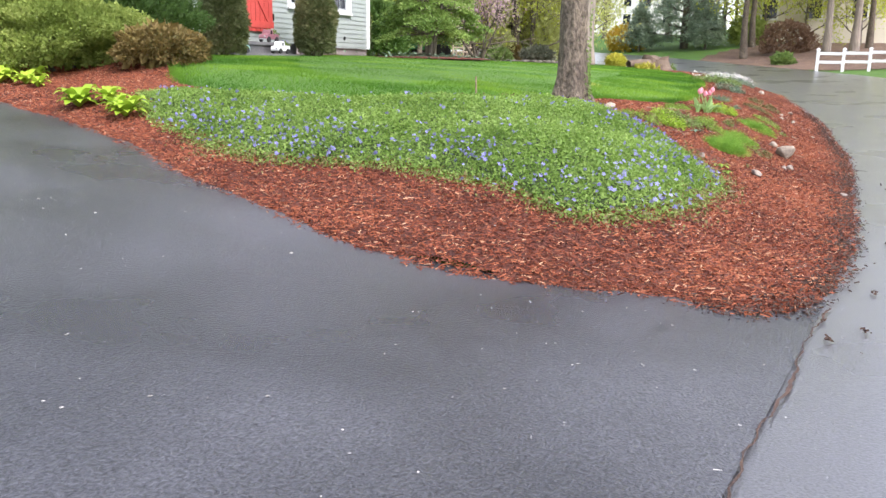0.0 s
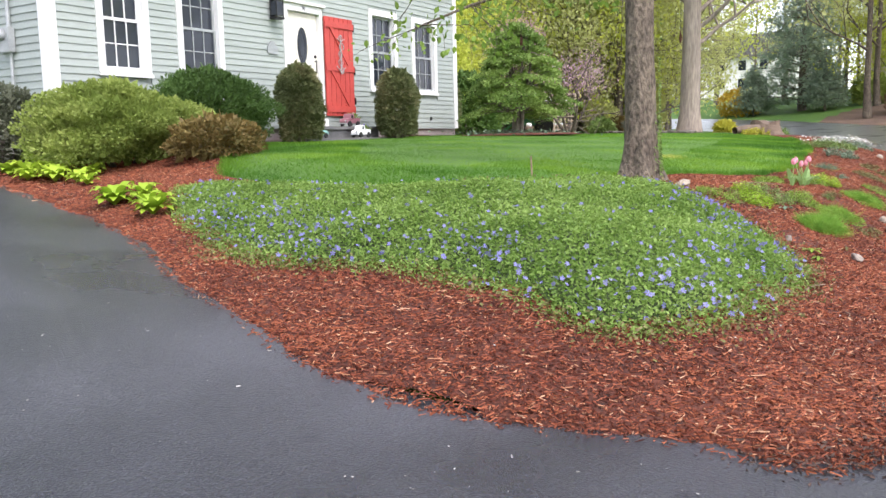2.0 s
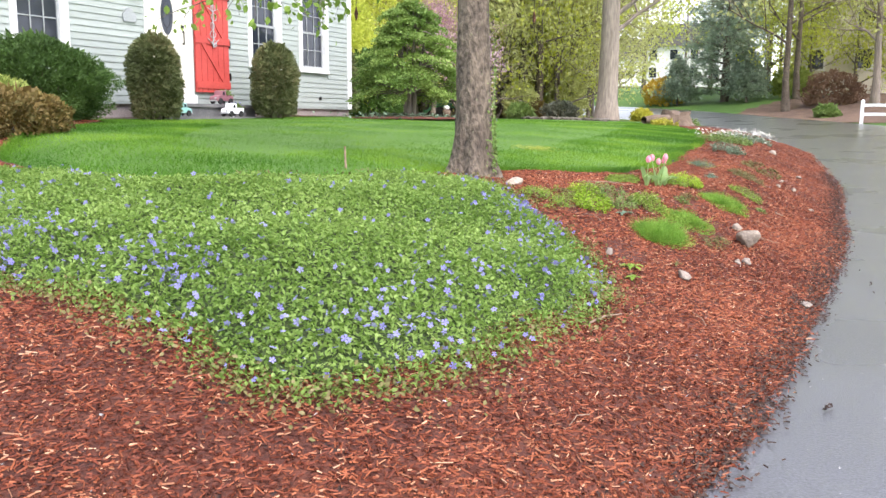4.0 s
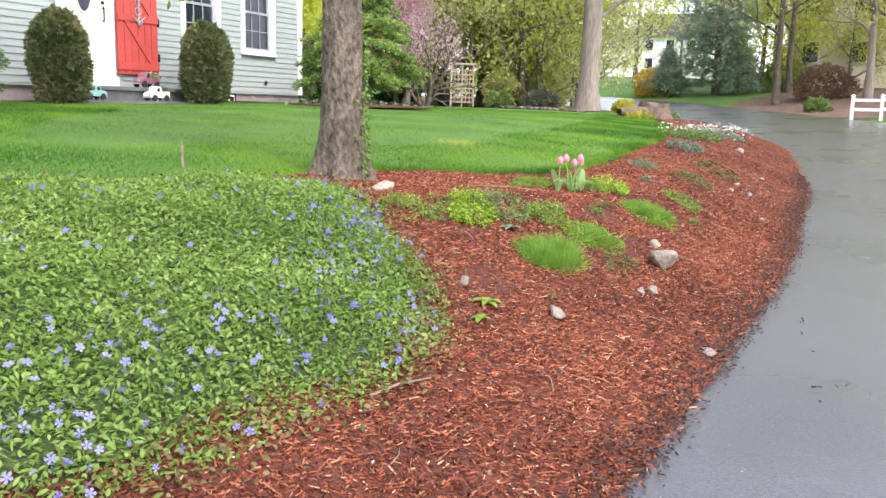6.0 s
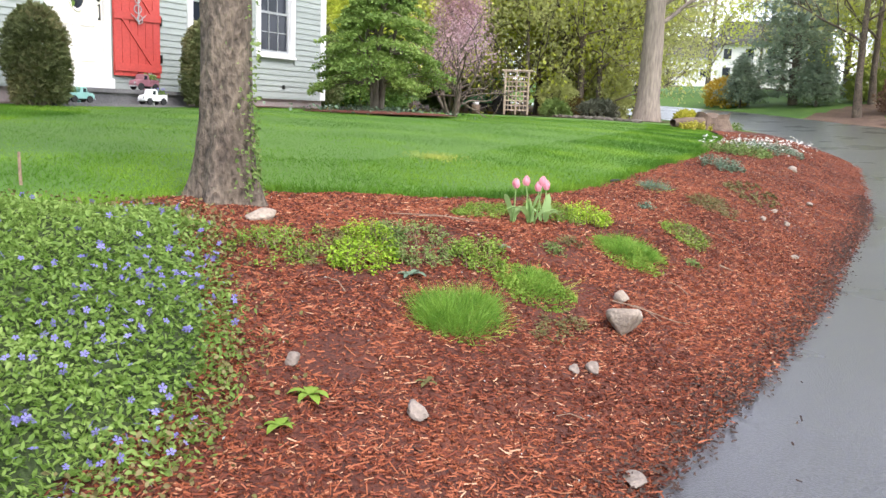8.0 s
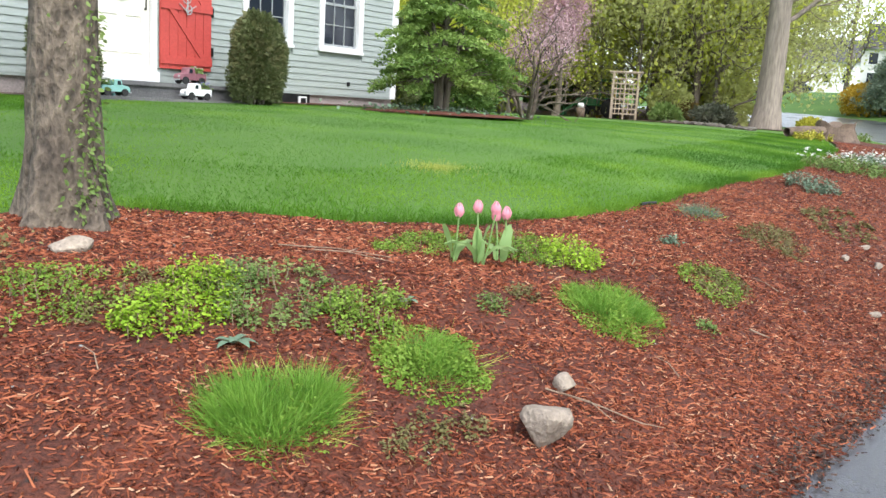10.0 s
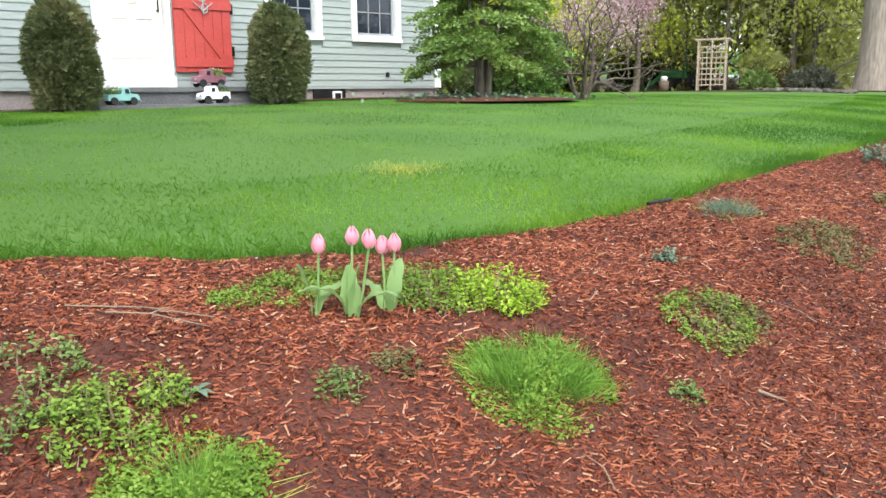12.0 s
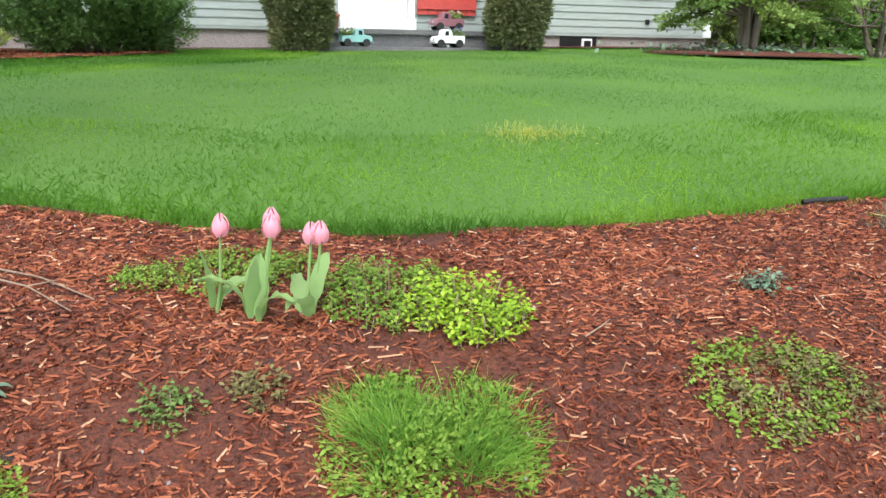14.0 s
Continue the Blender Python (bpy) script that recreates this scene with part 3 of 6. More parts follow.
def axis(lo, hi, a, b, fine):
    """Steps that are fine between a and b and grow outwards to lo and hi."""
    mid = list(np.arange(a, b, fine))
    left, right, s = [], [], fine
    p = a
    while p > lo:
        s *= 1.25
        p -= s
        left.append(p)
    p, s = b, fine
    while p < hi:
        right.append(p)
        s *= 1.25
        p += s
    return np.array(left[::-1] + mid + right + [hi])


def sheet(xs, ys, height):
    """Verts and faces of a sheet over a grid."""
    gx, gy = np.meshgrid(xs, ys)
    z = height(gx.ravel(), gy.ravel())
    nx, ny = len(xs), len(ys)
    i = (np.arange(ny - 1)[:, None] * nx + np.arange(nx - 1)[None]).ravel()
    return np.stack([gx.ravel(), gy.ravel(), z], 1), np.stack([i, i + 1, i + 1 + nx, i + nx], 1)


ROAD_WIDE = 6.6


def road_right():
    """The far side of the road: the yard's border from the tip on, set off to the right."""
    line = smooth_line(EDGE_PTS[18:], 0.5)
    d = np.gradient(line, axis=0)
    d /= np.linalg.norm(d, axis=1)[:, None]
    return line, np.stack([line[:, 0] + d[:, 1] * ROAD_WIDE, line[:, 1] - d[:, 0] * ROAD_WIDE], 1)


LEFT_LINE, RIGHT_LINE = road_right()
UNDER = LEFT_LINE + (LEFT_LINE - RIGHT_LINE) * 0.22 / ROAD_WIDE
PAVED = np.vstack([[(-80, 0.06)], [(4.55, 0.06)], LEFT_LINE, RIGHT_LINE[::-1], [(-80, RIGHT_LINE[0][1])]])
DRIVE = np.vstack([[(-2.6, 0.0)], [(4.7, 0.0)], EDGE[EDGE[:, 0] < 8.4][::-1][np.argsort(EDGE[EDGE[:, 0] < 8.4][::-1][:, 1])][4:], [(8.4, 26)], [(1.5, 26)], [(0.2, 8)], [(-0.6, 3.5)], [(-1.6, 1.2)]])


def land_height(x, y):
    z = ground_z(x, y)
    z = np.where(~inside(YARD, x, y) | inside(BED, x, y), z - 0.06, z - 0.012)
    r = np.hypot(x, y)
    return z + 3.0 * ease(90, 400, r)


gv, gf = sheet(axis(-600, 700, -6, 34, 0.22), axis(-600, 600, -10, 24, 0.22), land_height)
ground = tagged(part("ground", raw_mesh("ground", gv, gf, True), TURF), "green spring turf of yard and verges", "ground", kind="structure")


def flat_strip(name, left, right, n, height, material):
    """A strip between two lines of equal length, n cells across."""
    k = np.linspace(0, 1, n + 1)
    p = left[:, None] * (1 - k)[None, :, None] + right[:, None] * k[None, :, None]
    m = len(left)
    p = p.reshape(-1, 2)
    z = height(p[:, 0], p[:, 1])
    i = (np.arange(m - 1)[:, None] * (n + 1) + np.arange(n)[None]).ravel()
    return part(name, raw_mesh(name, np.column_stack([p, z]), np.stack([i, i + n + 1, i + n + 2, i + 1], 1), True), material)


lx = np.vstack([[(x, 1.0) for x in np.arange(-80, 4.4, 0.8)], UNDER])
rx_ = np.vstack([[(x, RIGHT_LINE[0][1]) for x in np.arange(-80, 4.4, 0.8)], RIGHT_LINE])
road = tagged(flat_strip("road", lx, rx_, 12, lambda x, y: np.interp(x, ROAD_X, ROAD_Z) + 0.0, ROAD), "damp grey asphalt road bending uphill", "road", kind="structure")

# the driveway is a fresher, darker sheet laid against the road
dl = smooth_line([(4.7, -0.11), *EDGE_PTS[17:2:-1], (6.95, 10.9), (7.3, 14.0), (8.4, 26.0)], 0.25)
dl = dl + np.array([0.14, 0.0])
dr = smooth_line([(-4.2, 0.86), (-3.8, 1.0), (-3.2, 1.3), (-2.6, 1.6), (-2.2, 2.4), (-1.8, 3.6), (-1.4, 5.0), (-1.0, 6.4), (-0.7, 8.0), (-0.5, 9.5), (-0.3, 12.0), (0.0, 16.0), (0.6, 26.0)], 0.25)
n_ = 90
even = lambda line: np.stack([np.interp(np.linspace(0, 1, n_), np.linspace(0, 1, len(line)), line[:, i]) for i in (0, 1)], 1)
driveway = tagged(flat_strip("driveway", even(dl), even(dr), 30, lambda x, y: asphalt_z(x, y) + 0.006 + 0.008 * ease(0, 0.4, y), ASPHALT),
                  "dark damp sealed asphalt driveway", "driveway", kind="structure")

# the crumbling joint between driveway and road
jx = np.arange(-4.0, 4.7, 0.03)
jy = 0.405 - 0.11 * jx + 0.012 * np.sin(jx * 5.1) + 0.007 * np.sin(jx * 23.7 + 1) + rng.normal(0, 0.003, len(jx))
jw = 0.0015 + 0.004 * np.abs(np.sin(jx * 2.3)) ** 3 + rng.uniform(0, 0.004, len(jx))
joint = flat_strip("pavement_joint", np.stack([jx, jy - jw], 1), np.stack([jx, jy + jw], 1), 1, lambda x, y: asphalt_z(x, y) + 0.013, CRACK)
tagged(joint, "crumbling dirt-filled joint between driveway and road", "joint", kind="structure")

# ---- the planting bed ----
bed_gap = lambda x, y: gap_to(BED_OUT[::2], x, y)


def wander(x, y, s, seed=0.0):
    """A smooth random field from a few waves."""
    return (np.sin(x * s + 1.3 * seed) * np.cos(y * s * 1.13 + seed) + np.sin((x + y) * s * 0.71 + 2 * seed) * np.cos((x - y) * s * 0.83 - seed)) / 2


def bed_z(x, y):
    d = bed_gap(x, y)
    return ground_z(x, y) + 0.014 * ease(-0.02, 0.12, d) - 0.004 + 0.018 * wander(x, y, 5.3, 1) + 0.010 * wander(x, y, 13.1, 2)


# one sheet of mulch between the asphalt and the lawn
xs_, ys_ = np.arange(4.0, 32, 0.11), np.arange(-0.6, 10.9, 0.11)
mv, mf = sheet(xs_, ys_, lambda x, y: np.zeros(x.shape))
keep = inside(BED, mv[mf].mean(1)[:, 0], mv[mf].mean(1)[:, 1])
used = np.unique(mf[keep])
remap = np.full(len(mv), -1)
remap[used] = np.arange(len(used))
mv, mf = mv[used], remap[mf[keep]]
# pull the ragged rim onto the bed's border
rim = ~inside(BED, mv[:, 0], mv[:, 1]) | (gap_to(BED[::2], mv[:, 0], mv[:, 1]) < 0.075)
for i in np.where(rim)[0]:
    mv[i, :2] = BED[np.argmin(((BED - mv[i, :2]) ** 2).sum(1))]
mv[:, 2] = bed_z(mv[:, 0], mv[:, 1])
low = gap_to(BED_OUT, mv[:, 0], mv[:, 1]) < 0.02
mv[low, 2] = asphalt_z(mv[low, 0], mv[low, 1]) - 0.01
mulch = tagged(part("mulch_bed", raw_mesh("mulch_bed", mv, mf, True), SOIL), "reddish-brown bark mulch bed sloping to the asphalt", "mulch", kind="structure")

# leaf litter under the woods and on the far verge
for lab, pts in (("brown leaf litter under the woodland trees", [(33, 11.5), (36, 9.0), (40, 10), (48, 17), (58, 33), (50, 45), (38, 38), (36, 26), (36, 18)]),
                 ("brown leaf litter on the far verge", [(42.5, 3.2), (45, 4.5), (50, 7.0), (56, 5), (62, 0), (60, -8), (46, -8), (42, -3)])):
    poly = smooth_line(pts + pts[:1], 0.5)
    lo, hi = poly.min(0), poly.max(0)
    v, f = sheet(np.arange(lo[0], hi[0], 0.5), np.arange(lo[1], hi[1], 0.5), lambda x, y: np.zeros(x.shape))
    c = v[f].mean(1)
    f = f[inside(poly, c[:, 0], c[:, 1]) & ~inside(PAVED, c[:, 0], c[:, 1])]
    v[:, 2] = land_height(v[:, 0], v[:, 1]) + 0.03
    tagged(part("leaf_litter", raw_mesh("leaf_litter", v, f, True), LITTER), lab, "ground", kind="structure")

# the periwinkle carpet's outline
VINCA_PTS = [(6.4, 6.1), (5.95, 5.5), (5.6, 4.85), (5.2, 4.13), (5.06, 3.48), (5.08, 3.0), (5.05, 2.6), (4.97, 2.18), (4.88, 1.8), (4.82, 1.45), (4.86, 1.18), (5.04, 0.96), (5.4, 0.78), (6.2, 0.70), (6.79, 0.65), (7.11, 0.69),
             (7.47, 0.78), (7.79, 0.96), (8.05, 1.21), (8.34, 1.54), (8.55, 1.88), (8.75, 2.2), (8.7, 2.5), (8.3, 2.7), (7.9, 2.88), (7.4, 3.06), (7.0, 3.4), (6.92, 3.95), (7.0, 4.7), (7.12, 5.5), (7.1, 6.2), (6.85, 6.5), (6.4, 6.1)]
VINCA_LINE = smooth_line(VINCA_PTS, 0.15)


def sow(poly, density, seed):
    """Random places in a polygon, so many to the square metre."""
    g = np.random.default_rng(seed)
    lo, hi = poly.min(0), poly.max(0)
    n = int(density * np.prod(hi - lo))
    p = g.uniform(lo, hi, (n, 2))
    return p[inside(poly, p[:, 0], p[:, 1])]


# bark chips, thickest where one walks past
p = sow(BED[(BED[:, 0] < 28)], 5600, 3)
d = bed_gap(p[:, 0], p[:, 1])
p = p[rng.uniform(0, 1, len(p)) < np.interp(p[:, 0], [0, 13, 15, 20, 28], [1, 1, 0.5, 0.3, 0.25])]
p = p[(gap_to(LAWN_EDGE[::3], p[:, 0], p[:, 1]) > 0.04)]
p = p[~(inside(VINCA_LINE, p[:, 0], p[:, 1]) & (gap_to(VINCA_LINE[::2], p[:, 0], p[:, 1]) > 0.3))]
# some chips spill onto the asphalt
spill = BED_OUT[rng.integers(0, len(BED_OUT), 3000)] + rng.normal(0, 0.03, (3000, 2))
p = np.vstack([p, spill[spill[:, 0] < 26]])
on_bed = inside(BED, p[:, 0], p[:, 1])
z = np.where(on_bed, bed_z(p[:, 0], p[:, 1]), asphalt_z(p[:, 0], p[:, 1]) + 0.016)
bare = np.zeros(len(p), bool)
for cx, cy, ex, ey in ((9.15, 1.5, 0.42, 0.2), (9.6, 1.45, 0.36, 0.26), (9.9, 0.68, 0.36, 0.16), (11.2, 1.08, 0.3, 0.2), (10.45, 0.98, 0.22, 0.14), (8.35, 0.95, 0.2, 0.16)):
    bare |= ((p[:, 0] - cx) / ex) ** 2 + ((p[:, 1] - cy) / ey) ** 2 + rng.normal(0, 0.25, len(p)) < 1
ok = ~bare | (rng.uniform(0, 1, len(p)) < 0.3)
p, z = p[ok], z[ok]
size = np.stack([rng.gamma(2.2, 0.0085, len(p)) + 0.007, rng.uniform(0.012, 0.034, len(p)), rng.uniform(0.03, 0.07, len(p))], 1)
pale_bit = rng.uniform(0, 1, len(p)) < 0.075
for ok, nm, m, lab in ((~pale_bit, "bark_chips", CHIP, "shredded reddish bark chips covering the bed"), (pale_bit, "pale_bark_shreds", CHIP_PALE, "paler tan bark shreds strewn over the bed")):
    chips = strewn(nm, SPLINTER, np.column_stack([p[ok], z[ok] + 0.003]), turns(ok.sum(), 0.3), size[ok])
    tagged(part(nm, chips, m), lab, "mulch", kind="stuff")

# damp dark crumbs washed along the road's edge, and pale flecks on the asphalt
k = 5200
e = BED_OUT[(BED_OUT[:, 0] < 20) & (BED_OUT[:, 1] < 0.6)]
p = e[rng.integers(0, len(e), k)] + np.stack([rng.normal(0, 0.05, k), -np.abs(rng.normal(0, 0.05, k)) ** 1.0 + np.abs(rng.normal(0.05, 0.10, k))], 1)
z = np.where(inside(BED, p[:, 0], p[:, 1]), bed_z(p[:, 0], p[:, 1]) + 0.012, asphalt_z(p[:, 0], p[:, 1]) + 0.010)
s = np.stack([rng.uniform(0.010, 0.032, k), rng.uniform(0.02, 0.045, k), rng.uniform(0.04, 0.1, k)], 1)
tagged(part("edge_debris", strewn("edge_debris", SPLINTER, np.column_stack([p, z]), turns(k, 0.3), s), CRACK), "dark damp crumbs of bark along the asphalt", "debris", kind="stuff")
k = 900
p = np.stack([rng.uniform(0.5, 7.5, k), rng.uniform(-4.5, 5.5, k)], 1)
p = p[~inside(BED, p[:, 0], p[:, 1])]
s = np.stack([rng.gamma(2, 0.003, len(p)) + 0.002, rng.uniform(0.015, 0.03, len(p)), rng.uniform(0.02, 0.05, len(p))], 1)
tagged(part("asphalt_flecks", strewn("asphalt_flecks", SPLINTER, np.column_stack([p, asphalt_z(p[:, 0], p[:, 1]) + 0.016]), turns(len(p), 0.1), s), FLECK), "pale petals and grit on the asphalt", "debris", kind="stuff")


# clods of dark bark washed onto the road near the tip
cx, cy = np.array([4.32, 4.1, 4.42, 5.1, 6.6, 8.1, 9.3]), np.array([-0.28, -0.12, -0.1, -0.35, -0.5, -0.75, -0.62])
k = 6
p = np.stack([np.repeat(cx, k) + rng.normal(0, 0.03, k * len(cx)), np.repeat(cy, k) + rng.normal(0, 0.012, k * len(cx))], 1)
p[5 * k:] += rng.normal(0, 0.7, (len(p) - 5 * k, 2)) * (1, 0.2)
tagged(part("bark_crumbs", strewn("bark_crumbs", SPLINTER, np.column_stack([p, asphalt_z(p[:, 0], p[:, 1]) + 0.014]), turns(len(p), 0.4), np.stack([rng.uniform(0.012, 0.03, len(p)), rng.uniform(0.03, 0.05, len(p)), rng.uniform(0.05, 0.12, len(p))], 1)), CRACK), "dark wet bark crumbs lying on the road", "debris", kind="stuff")


# ---- the house ----
HX0, HX1, HY, HB = 8.6, 19.86, 11.0, 18.6
SILL, EAVE = 1.63, 5.42
house = thing("house", "sage-green clapboard house with white trim and grey roof", "house", (14.2, HY, 1.4))
OPENINGS = [(9.40, 10.36, 2.40, 4.16), (10.93, 11.95, 2.40, 4.16), (13.50, 14.62, 1.63, 3.97), (16.20, 17.26, 2.40, 4.16), (17.86, 18.94, 2.40, 4.16)]


def holed_wall(x0, x1, y0, y1, z0, z1, holes):
    """A wall along x with openings cut right through it."""
    bm = bmesh.new()
    xs = sorted({x0, x1, *[h[0] for h in holes], *[h[1] for h in holes]})
    for a, b in zip(xs[:-1], xs[1:]):
        cuts = sorted((h[2], h[3]) for h in holes if h[0] <= a + 1e-6 and h[1] >= b - 1e-6)
        z = z0
        for lo, hi in cuts:
            if lo > z:
                box(bm, a, b, y0, y1, z, lo)
            z = hi
        if z < z1:
            box(bm, a, b, y0, y1, z, z1)
    return bm


part("wall", holed_wall(HX0, HX1, HY, HY + 0.18, SILL, EAVE, OPENINGS), SIDING, house)
part("wall", block(HX0, HX0 + 0.18, HY + 0.18, HB, SILL, EAVE), SIDING, house)
part("wall", block(HX1 - 0.18, HX1, HY + 0.18, HB, SILL, EAVE), SIDING, house)
part("wall", block(HX0 + 0.18, HX1 - 0.18, HB - 0.18, HB, SILL, EAVE), SIDING, house)
part("inner_floor", block(HX0 + 0.18, HX1 - 0.18, HY + 0.18, HB - 0.18, SILL, SILL + 0.1), OLDWOOD, house)
part("upper_floor", block(HX0 + 0.18, HX1 - 0.18, HY + 0.18, HB - 0.18, EAVE - 0.1, EAVE), TRIM, house)
part("foundation", block(HX0 + 0.02, HX1 - 0.02, HY + 0.03, HB - 0.02, 0.9, SILL), CONCRETE, house, "bare poured concrete foundation")
RIDGE = 8.8
mid_y = (HY + HB) / 2
for x in (HX0, HX1 - 0.18):
    bm = bmesh.new()
    tri = [(x, HY, EAVE), (x, HB, EAVE), (x, mid_y, RIDGE - 0.15)]
    a = [bm.verts.new(v) for v in tri]
    b = [bm.verts.new((v[0] + 0.18, v[1], v[2])) for v in tri]
    bm.faces.new(a), bm.faces.new(b[::-1])
    for i in range(3):
        bm.faces.new((a[i], a[(i + 1) % 3], b[(i + 1) % 3], b[i]))
    bmesh.ops.recalc_face_normals(bm, faces=bm.faces)
    part("gable", bm, SIDING, house)
for s in (-1, 1):
    y_low = mid_y + s * (mid_y - HY + 0.3)
    drop = (RIDGE - EAVE) / (mid_y - HY) * 0.3
    bm = bmesh.new()
    q = [(HX0 - 0.25, y_low, EAVE - drop), (HX1 + 0.25, y_low, EAVE - drop), (HX1 + 0.25, mid_y, RIDGE), (HX0 - 0.25, mid_y, RIDGE)]
    lo = [bm.verts.new(v) for v in q]
    hi = [bm.verts.new((v[0], v[1], v[2] + 0.14)) for v in q]
    bm.faces.new(lo), bm.faces.new(hi[::-1])
    for i in range(4):
        bm.faces.new((lo[i], lo[(i + 1) % 4], hi[(i + 1) % 4], hi[i]))
    bmesh.ops.recalc_face_normals(bm, faces=bm.faces)
    part("roof", bm, SHINGLE, house, "grey asphalt-shingle roof slope")
part("fascia", block(HX0 - 0.2, HX1 + 0.2, HY - 0.14, HY - 0.028, EAVE - 0.22, EAVE - 0.02), TRIM, house)
# corner boards stand proud of the siding
part("corner_board", block(HX0 - 0.03, HX0 + 0.14, HY - 0.035, HY - 0.001, SILL - 0.02, EAVE - 0.23, 0.004), TRIM, house, "white corner board")
part("corner_board", block(HX1 - 0.13, HX1 + 0.03, HY - 0.035, HY - 0.001, SILL - 0.02, EAVE - 0.23, 0.004), TRIM, house, "white corner board")
part("corner_board", block(HX0 - 0.032, HX0 - 0.001, HY + 0.001, HY + 0.15, SILL - 0.02, EAVE + 0.3, 0.004), TRIM, house, "white corner board")
part("water_table", block(HX0 + 0.14, HX1 - 0.13, HY - 0.02, HY - 0.001, SILL - 0.03, SILL + 0.015), SIDING, house)


def sash_window(x0, x1, z0, z1, pale):
    """A double-hung window: casing, sill, two sashes with bars, panes and a black block standing for the unlit room."""
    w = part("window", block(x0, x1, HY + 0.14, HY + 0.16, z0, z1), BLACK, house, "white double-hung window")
    c, y = 0.115, HY
    for a, b, lo, hi in ((x0, x0 + c, z0, z1), (x1 - c, x1, z0, z1), (x0 + c, x1 - c, z1 - 0.13, z1), (x0 + c, x1 - c, z0, z0 + 0.10)):
        part("casing", block(a, b, y - 0.045, y + 0.10, lo, hi, 0.004), TRIM, w)
    part("sill", block(x0 - 0.01, x1 + 0.01, y - 0.075, y - 0.046, z0 - 0.012, z0 + 0.045, 0.004), TRIM, w)
    fm = TRIM if pale else GREYPL
    ix0, ix1, iz0, iz1 = x0 + c, x1 - c, z0 + 0.10, z1 - 0.13
    mz = (iz0 + iz1) / 2
    for lo, hi, yy in ((iz0, mz + 0.02, y + 0.035), (mz - 0.02, iz1, y + 0.06)):
        bm = bmesh.new()
        f = 0.045
        box(bm, ix0, ix0 + f, yy, yy + 0.03, lo, hi)
        box(bm, ix1 - f, ix1, yy, yy + 0.03, lo, hi)
        box(bm, ix0 + f, ix1 - f, yy, yy + 0.03, lo, lo + f)
        box(bm, ix0 + f, ix1 - f, yy, yy + 0.03, hi - f, hi)
        part("sash", bm, fm, w)
        bm = bmesh.new()
        for i in (1, 2):
            x = ix0 + f + (ix1 - ix0 - 2 * f) * i / 3
            box(bm, x - 0.008, x + 0.008, yy + 0.006, yy + 0.02, lo + f, hi - f)
        z = (lo + hi) / 2
        box(bm, ix0 + f, ix1 - f, yy + 0.007, yy + 0.019, z - 0.008, z + 0.008)
        part("muntin_grid", bm, fm, w)
        part("pane", block(ix0 + f, ix1 - f, yy + 0.022, yy + 0.026, lo + f, hi - f), GLASS, w)


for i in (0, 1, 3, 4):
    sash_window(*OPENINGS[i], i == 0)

# the front door with an oval light
door = part("front_door", block(13.63, 14.545, HY + 0.05, HY + 0.095, 1.80, 3.83, 0.003), DOOR, house, "cream panelled front door with an oval light")


def oval_ring(bm, cx, cz, rx, rz, y0, y1, wide, n=32):
    for i in range(n):
        a, b = 2 * math.pi * i / n, 2 * math.pi * (i + 1) / n
        q = []
        for t in (a, b):
            q.append([(cx + (rx + w) * math.cos(t), cz + (rz + w) * math.sin(t)) for w in (0, wide)])
        v = [bm.verts.new((x, y, z)) for y in (y0, y1) for x, z in (q[0][0], q[0][1], q[1][1], q[1][0])]
        for f in ((0, 1, 2, 3), (4, 7, 6, 5), (0, 4, 5, 1), (1, 5, 6, 2), (2, 6, 7, 3), (3, 7, 4, 0)):
            bm.faces.new([v[k] for k in f])
    bmesh.ops.recalc_face_normals(bm, faces=bm.faces)
    return bm


bm = bmesh.new()
vs = [bm.verts.new((14.087 + 0.155 * math.cos(t), HY + 0.044, 3.20 + 0.36 * math.sin(t))) for t in np.linspace(0, 2 * math.pi, 36)[:-1]]
bm.faces.new(vs)
part("oval_glass", bm, GLASS, door, "dark leaded oval glass")
part("oval_frame", oval_ring(bmesh.new(), 14.087, 3.20, 0.155, 0.36, HY + 0.03, HY + 0.05, 0.035), DOOR, door)
bm = bmesh.new()
oval_ring(bm, 14.087, 3.20, 0.09, 0.22, HY + 0.038, HY + 0.043, 0.006)
for a, b in (((14.087, 2.85), (14.087, 2.98)), ((14.087, 3.42), (14.087, 3.55)), ((13.94, 3.2), (13.995, 3.2)), ((14.178, 3.2), (14.235, 3.2))):
    rod(bm, (a[0], HY + 0.041, a[1]), (b[0], HY + 0.041, b[1]), 0.004, 0.004, 6)
part("leading", bm, BLACK, door)
for x0, x1, z0, z1 in ((13.75, 14.04, 2.05, 2.62), (14.13, 14.42, 2.05, 2.62)):
    bm = bmesh.new()
    for a, b, lo, hi in ((x0, x1, z0, z0 + 0.025), (x0, x1, z1 - 0.025, z1), (x0, x0 + 0.025, z0 + 0.025, z1 - 0.025), (x1 - 0.025, x1, z0 + 0.025, z1 - 0.025)):
        box(bm, a, b, HY + 0.038, HY + 0.052, lo, hi)
    part("panel_moulding", bm, DOOR, door)
bm = bmesh.new()
rod(bm, (14.47, HY + 0.01, 2.70), (14.47, HY + 0.01, 2.95), 0.011, 0.011)
rod(bm, (14.47, HY + 0.01, 2.72), (14.47, HY + 0.06, 2.72), 0.013, 0.013)
rod(bm, (14.47, HY + 0.01, 2.93), (14.47, HY + 0.06, 2.93), 0.013, 0.013)
part("door_handle", bm, BLACK, door, "black iron pull handle")
